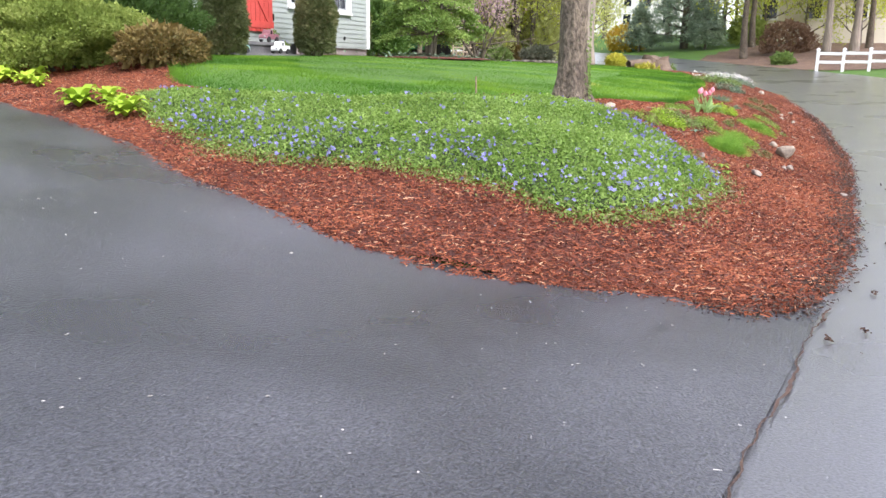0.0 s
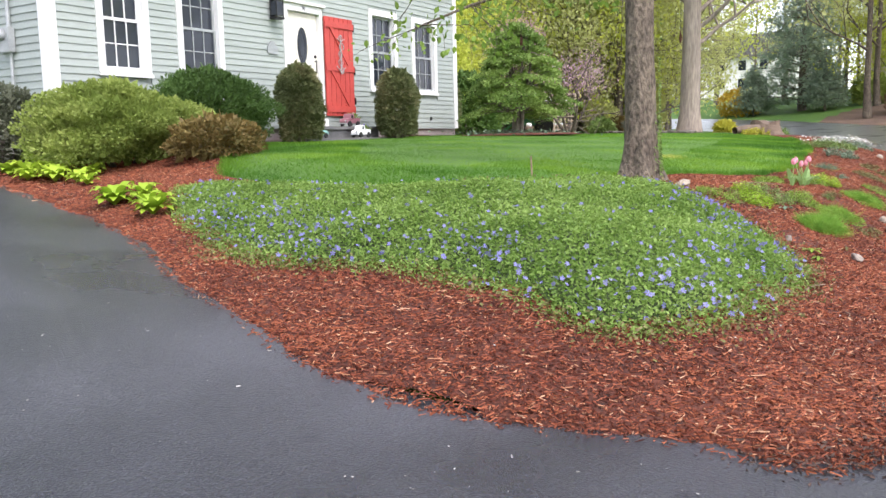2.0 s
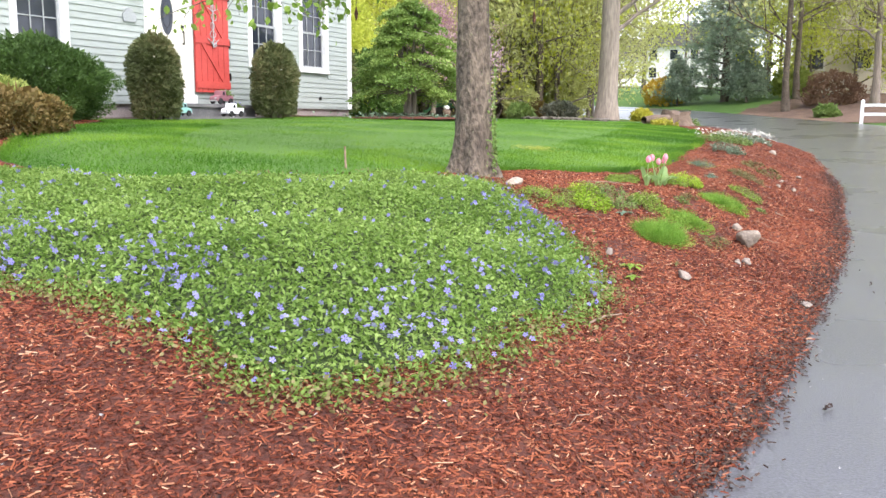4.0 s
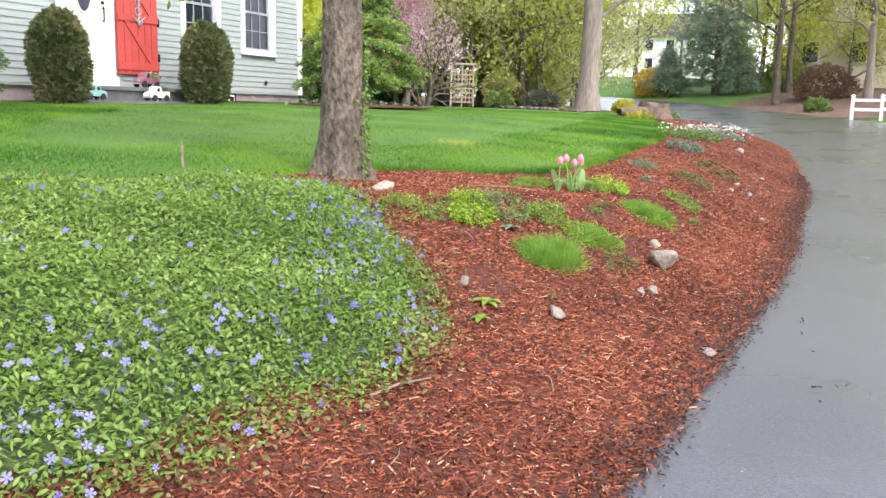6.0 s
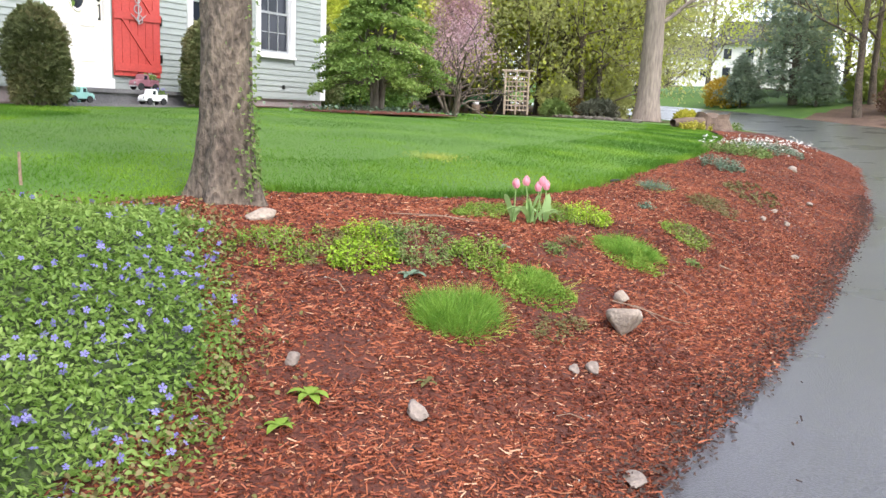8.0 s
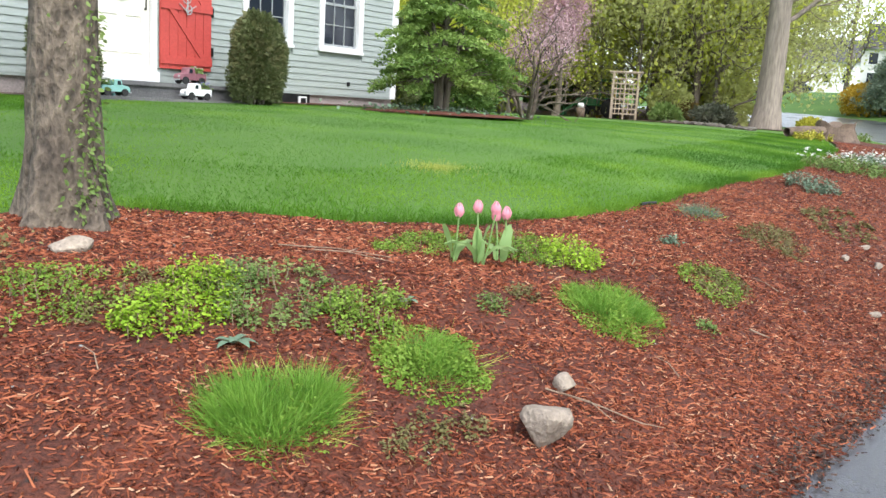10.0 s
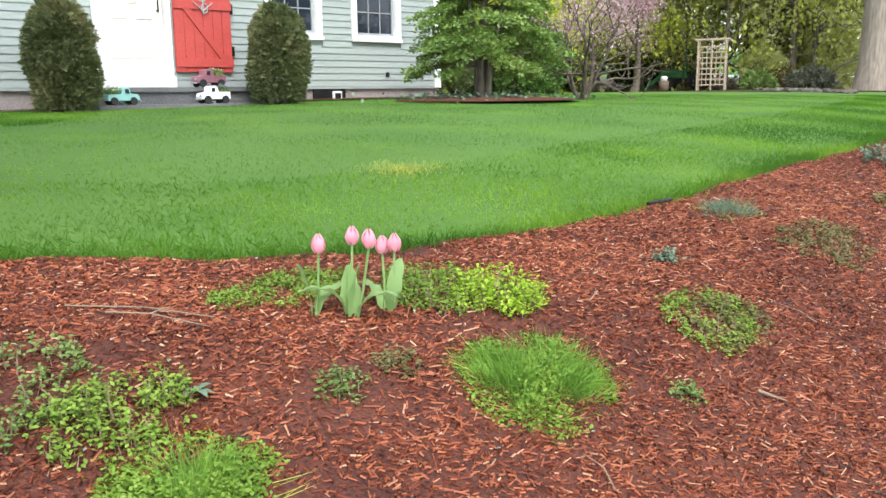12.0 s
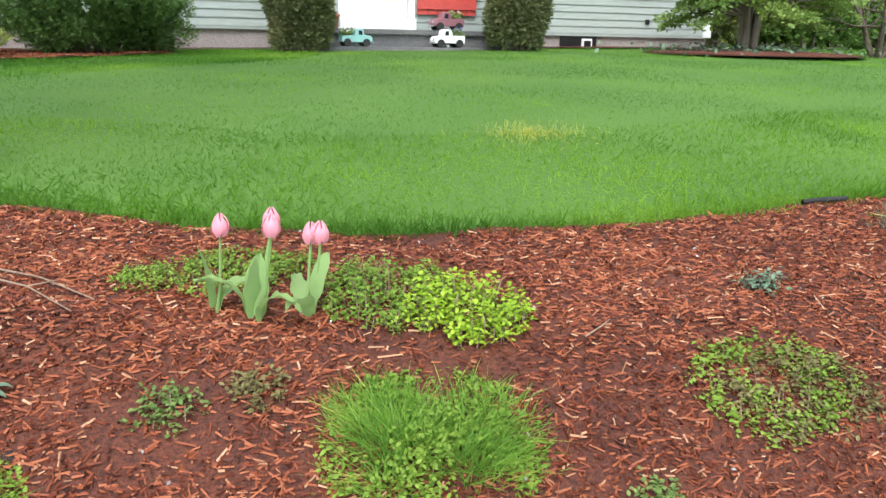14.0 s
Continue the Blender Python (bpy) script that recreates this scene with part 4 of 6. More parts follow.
part("lock", lathe([(0.03, 0), (0.03, 0.02), (0.018, 0.028)], (0, 0, 0), 16), BLACK, door).matrix_basis = pose(14.47, HY + 0.05, 3.02, 90, 0, 0)
for a, b, lo, hi in ((13.50, 13.62, 1.66, 3.84), (14.555, 14.63, 1.66, 3.84), (13.50, 14.63, 3.84, 3.97)):
    part("door_casing", block(a, b, HY - 0.04, HY + 0.10, lo, hi, 0.004), TRIM, house)
part("threshold", block(13.50, 14.63, HY - 0.12, HY + 0.12, 1.63, 1.795, 0.01), TRIM, house, "cream-painted wooden threshold riser")
part("door_head", block(13.44, 14.70, HY - 0.09, HY - 0.002, 3.975, 4.03, 0.008), TRIM, house)
# the house number over the door
txt = bpy.data.curves.new("house_number", "FONT")
txt.body, txt.size, txt.extrude, txt.align_x = "70", 0.11, 0.003, "CENTER"
num = new("house_number", txt)
num.data.materials.append(BLACK)
num.parent = house
num.matrix_parent_inverse = house.matrix_basis.inverted()
num.matrix_basis = pose(14.07, HY - 0.045, 3.865, 90, 0, 0)

# the red board shutter beside the door
sh = part("door_shutter", block(14.66, 15.57, HY - 0.06, HY - 0.036, 1.86, 3.83, 0.003), RED, house, "red board-and-batten door shutter")
for i in range(6):
    a = 14.66 + 0.91 * i / 6
    part("board", block(a + 0.004, a + 0.91 / 6 - 0.004, HY - 0.072, HY - 0.061, 1.855, 3.835, 0.003), RED, sh)
for z in (1.93, 2.76, 3.62):
    part("batten", block(14.655, 15.575, HY - 0.095, HY - 0.073, z, z + 0.13, 0.004), RED, sh)
for z0, z1 in ((2.06, 2.76), (2.89, 3.62)):
    part("brace", prism([(14.80, z1), (14.90, z1), (15.46, z0), (15.36, z0)], HY - 0.093, HY - 0.074), RED, sh)
bm = bmesh.new()
for k in range(5):
    a = 0.35 * math.sin(k * 1.9)
    oval_ring(bm, 15.11 + 0.07 * a, 3.42 - 0.16 * k, 0.045 + 0.02 * (k % 2), 0.06, HY - 0.115, HY - 0.105, 0.012, 14)
rod(bm, (15.11, HY - 0.11, 2.70), (15.11, HY - 0.11, 3.5), 0.010, 0.010)
for s in (-1, 1):
    rod(bm, (15.11, HY - 0.11, 2.74), (15.11 + s * 0.15, HY - 0.11, 2.86), 0.010, 0.006)
    rod(bm, (15.11, HY - 0.11, 3.36), (15.11 + s * 0.13, HY - 0.11, 3.42), 0.010, 0.006)
part("ornament", bm, GREYPL, sh, "grey wrought-metal ornament")
for z in (2.1, 2.72, 3.6):
    part("strap", block(15.575, 15.60, HY - 0.09, HY - 0.04, z, z + 0.14), BLACK, sh)

# a lantern, a slate plaque, the meter and small wall fittings
lan = part("wall_lantern", block(13.14, 13.26, HY - 0.05, HY - 0.03, 3.62, 3.98, 0.004), BLACK, house, "black iron wall lantern beside the door")
part("lantern_glass", block(13.11, 13.29, HY - 0.23, HY - 0.08, 3.66, 3.92, 0.01), GLASS, lan)
bm = bmesh.new()
for x in (13.11, 13.29):
    for y in (HY - 0.23, HY - 0.08):
        rod(bm, (x, y, 3.63), (x, y, 3.95), 0.01, 0.01, 6)
box(bm, 13.095, 13.305, HY - 0.245, HY - 0.065, 3.60, 3.635)
rod(bm, (13.2, HY - 0.155, 3.945), (13.2, HY - 0.155, 4.06), 0.135, 0.03, 4)
rod(bm, (13.2, HY - 0.155, 4.02), (13.2, HY - 0.04, 3.9), 0.012, 0.012, 6)
part("lantern_cage", bm, BLACK, lan)
part("plaque", prism([(13.03, 2.98), (13.30, 2.98), (13.31, 3.10), (13.27, 3.14), (13.22, 3.20), (13.165, 3.22), (13.11, 3.20), (13.06, 3.14), (13.02, 3.10)], HY - 0.05, HY - 0.03), GREYPL, house, "grey arched slate plaque")
met = part("electric_meter", block(HX0 - 0.14, HX0 - 0.03, 11.72, 12.02, 2.72, 3.08, 0.01), GREYPL, house, "grey electric meter on the side wall")
part("meter_dial", lathe([(0.085, 0), (0.085, 0.07), (0.07, 0.09)], (0, 0, 0)), GREYPL, met).matrix_basis = pose(HX0 - 0.14, 11.87, 2.97, 0, -90, 0)
bm = bmesh.new()
rod(bm, (HX0 - 0.07, 11.80, 3.07), (HX0 - 0.07, 11.80, 4.7), 0.03, 0.03)
rod(bm, (HX0 - 0.07, 11.80, 2.75), (HX0 - 0.07, 11.80, 1.5), 0.025, 0.025)
part("conduit", bm, GREYPL, met)
part("hose_tap", block(18.57, 18.65, HY - 0.05, HY - 0.03, 1.80, 1.88, 0.008), BLACK, house)
# a plain black block stands for the unlit cellar behind this window
cw = part("cellar_window", block(17.06, 17.70, HY - 0.01, HY + 0.028, 1.36, 1.60), BLACK, house, "small cellar window in the foundation")
part("dryer_vent", block(17.42, 17.60, HY - 0.06, HY - 0.011, 1.42, 1.56, 0.01), TRIM, cw, "white dryer vent hood")
part("vent_flap", block(17.45, 17.57, HY - 0.066, HY - 0.061, 1.44, 1.53), BLACK, cw)

# clapboards, each a thin bevelled board lapping the one below
LAP = 0.108


def clapboard(x0, x1, z):
    """A board thicker at its lower edge."""
    p = [(HY - 0.024, z), (HY - 0.002, z), (HY - 0.002, z + LAP + 0.02), (HY - 0.007, z + LAP + 0.02)]
    v = [(x, a, b) for x in (x0, x1) for a, b in p]
    me = bpy.data.meshes.new("clapboard")
    me.from_pydata(v, [], [(0, 1, 2, 3), (7, 6, 5, 4), (0, 4, 5, 1), (1, 5, 6, 2), (2, 6, 7, 3), (3, 7, 4, 0)])
    return me


step_n = int((EAVE - 0.2 - SILL) / LAP)
for r in range(step_n):
    z = SILL + 0.012 + r * LAP
    spans, x = [], HX0 + 0.142
    for o in sorted(OPENINGS):
        if o[2] - 0.05 < z + LAP * 0.7 and o[3] + 0.05 > z + LAP * 0.3:
            spans.append((x, o[0] - 0.002))
            x = o[1] + 0.002
    spans.append((x, HX1 - 0.132))
    for a, b in spans:
        part("clapboard", clapboard(a, b, z), SIDING, house)
for r in range(step_n + 2):
    z = SILL + 0.012 + r * LAP
    p = [(HX0 - 0.024, z), (HX0 - 0.002, z), (HX0 - 0.002, z + LAP + 0.02), (HX0 - 0.007, z + LAP + 0.02)]
    me = bpy.data.meshes.new("clapboard")
    me.from_pydata([(a, y, b) for y in (HY + 0.152, HB - 0.1) for a, b in p], [], [(3, 2, 1, 0), (4, 5, 6, 7), (1, 5, 4, 0), (2, 6, 5, 1), (3, 7, 6, 2), (0, 4, 7, 3)])
    part("clapboard", me, SIDING, house)

# the stone landing
step = thing("front_step", "dark grey stone landing before the front door", "step", (14.4, 10.6, 1.35))
part("slab", block(13.15, 15.85, 10.45, 10.875, 1.56, 1.63, 0.012), SLATE, step)
part("riser", block(13.2, 15.8, 10.50, 10.875, 1.25, 1.56, 0.01), SLATE, step)
part("ledge", block(13.05, 15.9, 10.12, 10.50, 1.2, 1.40, 0.015), SLATE, step)


# planters in the shape of old pickup trucks
def toy_truck(label, x, y, z, s, paint, turn, flowers):
    t = thing("truck_planter", label, "planter", (0, 0, 0), "truck planters")
    body = part("cab", prism([(-0.26, 0.07), (0.27, 0.07), (0.27, 0.17), (0.05, 0.18), (0.03, 0.27), (-0.03, 0.29), (-0.1, 0.28), (-0.12, 0.19), (-0.24, 0.17), (-0.27, 0.12)], -0.1, 0.1, 0.008), paint, t)
    part("bed_wall", block(0.06, 0.26, -0.105, -0.1, 0.11, 0.19), paint, t)
    part("side_window", prism([(-0.09, 0.19), (-0.02, 0.19), (-0.02, 0.26), (-0.08, 0.26)], -0.103, -0.1), GLASS, t)
    part("side_window", prism([(-0.09, 0.19), (-0.02, 0.19), (-0.02, 0.26), (-0.08, 0.26)], 0.1, 0.103), GLASS, t)
    for wx in (-0.16, 0.17):
        for wy in (-0.12, 0.08):
            wh = part("wheel", lathe([(0.06, 0), (0.065, 0.012), (0.065, 0.032), (0.06, 0.04)], (0, 0, 0), 18), RUBBER, t)
            wh.matrix_basis = pose(wx, wy + 0.04, 0.065, 90, 0, 0)
            part("hub", lathe([(0.035, 0), (0.03, 0.044)], (0, 0, 0), 12), paint, wh).matrix_basis = Matrix.Identity(4)
    part("bumper", block(-0.29, -0.265, -0.1, 0.1, 0.06, 0.085, 0.004), GREYPL, t)
    part("headlight", lathe([(0.02, 0), (0.022, 0.01)], (0, 0, 0), 12), GREYPL, t).matrix_basis = pose(-0.262, -0.06, 0.13, 0, -90, 0)
    n = 110
    p = np.stack([rng.uniform(0.05, 0.27, n), rng.uniform(-0.1, 0.1, n), 0.18 + 0.10 * rng.uniform(0, 1, n)], 1)
    part("greenery", strewn("greenery", OVAL, p, turns(n, 0.7), rng.uniform(0.03, 0.06, n)), HERB, t)
    p = np.stack([rng.uniform(0.05, 0.27, 22), rng.uniform(-0.1, 0.1, 22), 0.24 + 0.07 * rng.uniform(0, 1, 22)], 1)
    part("blossom", strewn("blossom", FLOWER, p, turns(22, 0.5), rng.uniform(0.035, 0.055, 22)), flowers, t)
    t.matrix_basis = pose(x, y, z, 0, 0, turn) @ Matrix.Diagonal((s, s, s, 1))
    return t


toy_truck("white metal pickup planter with purple flowers", 14.87, 10.27, 1.40, 0.86, TOYWHITE, 4, PURPLEFL)
toy_truck("teal metal pickup planter beside the step", 13.55, 10.27, 1.40, 0.8, TOYTEAL, 182, WHITEFL)
toy_truck("mauve metal pickup planter on the landing", 15.0, 10.64, 1.63, 0.9, TOYMAUVE, 4, WHITEFL)
pot = thing("flower_pot", "small terracotta pot on the landing", "pot", (13.33, 10.68, 1.63))
part("pot", lathe([(0.075, 0), (0.10, 0.16), (0.115, 0.16), (0.115, 0.20), (0.1, 0.20), (0.09, 0.17)], (13.33, 10.68, 1.63)), TERRACOTTA, pot)


# ---- bushes before the house ----
shrub("arborvitae", "clipped dark arborvitae column by the front door", 12.74, 10.0, 0.40, 0.40, 1.35, CEDAR, 13000, 0.055, NEEDLES, 0.16, 6, "clipped columns", "shrub", 2.2, 0.45)
shrub("arborvitae", "clipped dark arborvitae column under the window", 15.80, 10.0, 0.43, 0.43, 1.40, CEDAR, 13000, 0.055, NEEDLES, 0.16, 6, "clipped columns", "shrub", 2.2, 0.42)
shrub("spiraea", "rounded golden-green spiraea bush on mulch", 8.2, 9.0, 1.08, 0.95, 1.02, GOLD, 28000, 0.044, DIAMOND, 0.42, 8)
shrub("yew", "broad dark green yew below the windows", 10.32, 9.6, 1.02, 0.8, 1.14, YEW, 24000, 0.05, NEEDLES, 0.3, 8)
shrub("azalea", "low bronze-leaved azalea at the lawn's edge", 8.44, 7.6, 0.62, 0.52, 0.43, RUST, 4600, 0.042, OVAL, 0.22, 6)
shrub("grey_shrub", "loose grey-green shrub by the house corner", 7.35, 10.5, 0.75, 0.6, 1.15, GREYGREEN, 7000, 0.045, OVAL, 0.3, 7)
shrub("cypress", "dark clipped evergreen behind the house corner", 21.2, 12.6, 0.8, 0.8, 2.0, CEDAR, 6000, 0.09, NEEDLES, 0.08, 5)

# ---- the shade tree on the lawn's edge ----
TX, TY = 9.27, 2.58
tz = float(ground_z(np.array([TX]), np.array([TY]))[0])
tree = thing("shade_tree", "tall grey-brown shade tree with ivy at its foot", "tree", (TX, TY, tz))
w = Wood()
n, m = 36, 60
rings = []
for i in range(m):
    k = i / (m - 1)
    h = -0.12 + 9.5 * k ** 1.4
    r = 0.156 * (1 - 0.5 * k) + 0.035 * math.exp(-max(h, 0) / 0.35) + 0.045 * math.exp(-(h + 0.05) / 0.12)
    for j in range(n):
        a = 2 * math.pi * j / n
        flare = 1 + 0.22 * math.exp(-max(h, 0) / 0.2) * math.cos(5 * a + 0.7)
        q = r * flare * (1 + 0.03 * math.sin(9 * a + 3 * h) + 0.03 * math.sin(4 * a - 7 * h) + rng.uniform(-0.03, 0.03))
        rings.append((TX + 0.05 * h * 0.35 + q * math.cos(a), TY + 0.02 * h + q * math.sin(a), tz + h))
w.add(rings, [(i * n + j, i * n + (j + 1) % n, (i + 1) * n + (j + 1) % n, (i + 1) * n + j) for i in range(m - 1) for j in range(n)])
for k in range(9):
    a = k * 2.4 + 0.4
    w.limb((TX + 0.1, TY + 0.05, tz + 3.6 + 0.6 * k), (math.cos(a), math.sin(a), 0.55), 3.4 - 0.2 * k, 0.09, 2, 0.5, 0.1, 4)
top_tips = list(w.tips)
# low boughs that hang into view
w.tips = []
for path, r in (([(9.3, 2.65, 3.15), (9.5, 3.3, 3.2), (9.75, 4.0, 3.05), (9.3, 4.5, 2.85), (8.7, 4.75, 2.6)], 0.032), ([(9.35, 2.5, 2.72), (9.6, 2.15, 2.86), (9.82, 1.86, 2.84), (9.9, 1.75, 2.66)], 0.03),
                ([(9.36, 2.6, 3.0), (10.1, 2.75, 3.15), (10.74, 2.63, 3.1), (11.0, 2.6, 3.15)], 0.026), ([(9.3, 2.7, 3.3), (9.2, 3.5, 3.25), (8.75, 4.1, 3.1), (8.4, 4.4, 2.95)], 0.024)):
    path = [np.array((x, y, z + tz - 0.98)) for x, y, z in path]
    w.add(*tube(path, np.linspace(r, r * 0.35, len(path)), 7, 0.06))
    for q in path[1:]:
        for j in range(3 if q[0] < 10 else 0):
            w.limb(q, (rng.normal(0, 0.6), rng.normal(0, 0.6), rng.uniform(-0.35, 0.3) if q[1] > 3.2 else 0.5), rng.uniform(0.35, 0.6), 0.008, 1, 0.5, -0.25 if q[1] > 3.2 else 0.1, 3)
low_tips = list(w.tips)
w.tips = top_tips + low_tips
part("trunk", w.mesh("trunk"), BARK, tree, "rough grey-brown bark")
w.tips = top_tips
part("crown", crown("crown", w, OVAL, 5, 0.10, 0.22), SPRING, tree)
w.tips = low_tips
part("low_bough_leaves", crown("low_bough_leaves", w, OVAL, 2, 0.075, 0.07), SPRINGGREEN, tree)
nv = 330
a, h = rng.normal(-1.4, 0.3, nv), rng.gamma(1.5, 0.28, nv)
r = 0.161 + 0.035 * np.exp(-h / 0.35) + 0.045 * np.exp(-(h + 0.05) / 0.12)
p = np.stack([TX + 0.0175 * h + r * np.cos(a), TY + r * np.sin(a), tz + h], 1)
part("ivy", strewn("ivy", OVAL, p, facing(np.stack([np.cos(a), np.sin(a), -0.6 + 0 * a], 1), 0.5), rng.uniform(0.018, 0.036, nv)), HERB, tree, "small ivy leaves climbing the bark")

# two rusty iron stars hang on cords from the boughs
for x, y, z, top, turn in ((9.81, 4.15, 2.39, 2.98, 40), (10.74, 2.63, 2.38, 3.1, 25)):
    star = thing("hanging_star", "rusty iron star hanging from a bough", "ornament", (x, y, z), "hanging stars")
    bm = bmesh.new()
    rim = [bm.verts.new((q * math.sin(k * math.pi / 5), 0, q * math.cos(k * math.pi / 5))) for k in range(10) for q in [0.085 if k % 2 == 0 else 0.036]]
    for yy in (-0.02, 0.02):
        hub = bm.verts.new((0, yy, 0))
        for k in range(10):
            bm.faces.new((rim[k], rim[(k + 1) % 10], hub))
    bmesh.ops.recalc_face_normals(bm, faces=bm.faces)
    bm.transform(pose(x, y, z, 0, 0, turn))
    part("star", bm, RUSTIRON, star)
    part("cord", rod(bmesh.new(), (x, y, z + 0.08), (x, y, top), 0.003, 0.003, 6), RUBBER, star)

# ---- small trees of the yard ----
def small_tree(name, label, x, y, stems, height, reach, leaves, material, bark, per, leaf_size, spread, flat=0.5, low=0.3, limb_r=0.05, depth=2):
    """A many-stemmed ornamental tree."""
    z = float(ground_z(np.array([x]), np.array([y]))[0])
    t = thing(name, label, "tree", (x, y, z))
    w = Wood()
    for i in range(stems):
        a = i * 2.4 + 0.5
        w.limb((x + 0.05 * math.cos(a), y + 0.05 * math.sin(a), z - 0.05), (reach * math.cos(a), reach * math.sin(a), flat + 0.4 * (i % 3)), height * rng.uniform(0.6, 0.8), limb_r, depth, 0.55, 0.12, 4)
    w.tips = [(q, d) for q, d in w.tips if q[2] > z + low]
    part("trunk", w.mesh("trunk"), bark, t)
    part("crown", crown("crown", w, leaves, per, leaf_size, spread), material, t)
    return t


def layered_tree(name, label, x, y, reach, height, material, bark, pads=120, per=240, leaf_size=0.064):
    """A low tree whose leaves lie in flat drooping layers round several stems."""
    z = float(ground_z(np.array([x]), np.array([y]))[0])
    t = thing(name, label, "tree", (x, y, z))
    w = Wood()
    stems = []
    for i in range(5):
        a = i * 2.4
        path = [np.array((x + 0.07 * math.cos(a), y + 0.07 * math.sin(a), z - 0.05))]
        for u in (0.25, 0.5, 0.75, 0.95):
            path.append(np.array((x + reach * 0.38 * u * math.cos(a + u), y + reach * 0.38 * u * math.sin(a + u), z + height * u * (0.8 + 0.05 * i))))
        w.add(*tube(path, [0.065, 0.05, 0.038, 0.025, 0.012], 7, 0.08))
        stems.append(path)
    places = []
    for i in range(pads):
        u = 0.17 + 0.80 * ((i + 0.5) / pads) ** 0.95
        wide = reach * (1 - max(0, (u - 0.32) / 0.72) ** 1.7) ** 0.75 * (0.8 + 0.2 * min(1, u / 0.3))
        a = i * 2.39996 + rng.normal(0, 0.2)
        r = wide * (0.35 + 0.62 * rng.uniform(0, 1) ** 0.55)
        c = np.array((x + r * math.cos(a), y + r * math.sin(a), z + height * u + rng.normal(0, 0.04)))
        root = min((q for s in stems for q in s[1:4]), key=lambda q: np.linalg.norm(q - c + (0, 0, 0.25)))
        w.add(*tube([root, (root + c) / 2 + (0, 0, 0.05), c], [0.016, 0.011, 0.005], 5))
        size = rng.uniform(0.2, 0.36) * (1.15 - 0.5 * u)
        b, d = rng.uniform(0, 2 * math.pi, per), np.sqrt(rng.uniform(0, 1, per))
        q = np.stack([c[0] + size * d * np.cos(b), c[1] + size * d * np.sin(b), c[2] - 0.16 * size * d - 0.35 * d * size * np.cos(b - a) + rng.normal(0, 0.022, per)], 1)
        places.append(q)
    places = np.vstack(places)
    part("trunk", w.mesh("trunk"), bark, t)
    part("crown", strewn("crown", OVAL, places, turns(len(places), 0.55), rng.uniform(0.6, 1.25, len(places)) * leaf_size), material, t)
    return t


layered_tree("japanese_maple", "green Japanese maple in drooping layers before the house corner", 18.75, 8.7, 1.2, 2.45, MAPLE, BARK_DARK)
small_tree("redbud", "small forked redbud with thin pink blossom", 20.6, 8.2, 6, 1.75, 0.75, OVAL, PINKBUD, BARK, 7, 0.045, 0.14, 0.8, 0.95, 0.045)
ring = thing("mulch_ring", "low mulch mound round the maple's foot", "mulch", (18.75, 8.7, 1.4))
part("mound", lathe([(1.5, 0.0), (1.3, 0.035), (0.7, 0.055), (0.1, 0.06)], (18.75, 8.7, float(ground_z(np.array([18.75]), np.array([8.7]))[0]) - 0.012), 40), SOIL, ring)
pp = np.stack([18.75 + rng.normal(0, 0.75, 600), 8.7 + rng.normal(0, 0.55, 600)], 1)
part("ground_leaves", strewn("ground_leaves", OVAL, np.column_stack([pp, ground_z(pp[:, 0], pp[:, 1]) + rng.uniform(0.02, 0.1, 600)]), turns(600, 0.5), rng.uniform(0.05, 0.09, 600)), BLUEGREEN, ring)
# mulch along the foundation
fx = np.linspace(HX0 + 0.3, 21.2, 90)
fy = 10.72 - 0.35 * np.sin(np.clip((fx - 16.2) / 5, 0, 1) * math.pi) - 0.06 * np.sin(fx * 3)
strip = flat_strip("foundation_mulch", np.stack([fx, fy], 1), np.stack([fx, np.full(90, 11.02)], 1), 4, lambda x, y: ground_z(x, y) + 0.012, SOIL)
tagged(strip, "brown mulch strip along the foundation", "mulch", kind="structure")

# ---- the periwinkle carpet ----
vp = thing("periwinkle_carpet", "dense green periwinkle carpet dotted with lilac flowers", "ground cover", (7, 3, 0.7))


def vinca_top(x, y):
    d = gap_to(VINCA_LINE[::2], x, y)
    return bed_z(x, y) + (0.03 + 0.075 * ease(0, 0.4, d)) * (1 + 0.25 * wander(x, y, 4.1, 3))


# dark green backing hides the mulch; its darkness stands for shade between the leaves
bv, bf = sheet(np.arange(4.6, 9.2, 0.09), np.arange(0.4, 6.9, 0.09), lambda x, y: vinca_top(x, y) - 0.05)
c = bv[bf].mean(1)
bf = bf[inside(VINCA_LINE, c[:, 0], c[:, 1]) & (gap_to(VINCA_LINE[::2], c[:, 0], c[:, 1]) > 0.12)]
part("undergrowth", raw_mesh("undergrowth", bv, bf, True), LEAFSHADE, vp)
p = sow(VINCA_LINE, 7600, 11)
p = p + rng.normal(0, 0.03, p.shape)
z = vinca_top(p[:, 0], p[:, 1]) - 0.05 + 0.055 * rng.uniform(0, 1, len(p))
part("leaves", strewn("leaves", OVAL, np.column_stack([p, z]), turns(len(p), 0.6), np.stack([rng.uniform(0.013, 0.026, len(p)), rng.uniform(0.02, 0.036, len(p)), rng.uniform(0.02, 0.036, len(p))], 1)), VINCA, vp)
p = sow(VINCA_LINE, 520, 12)
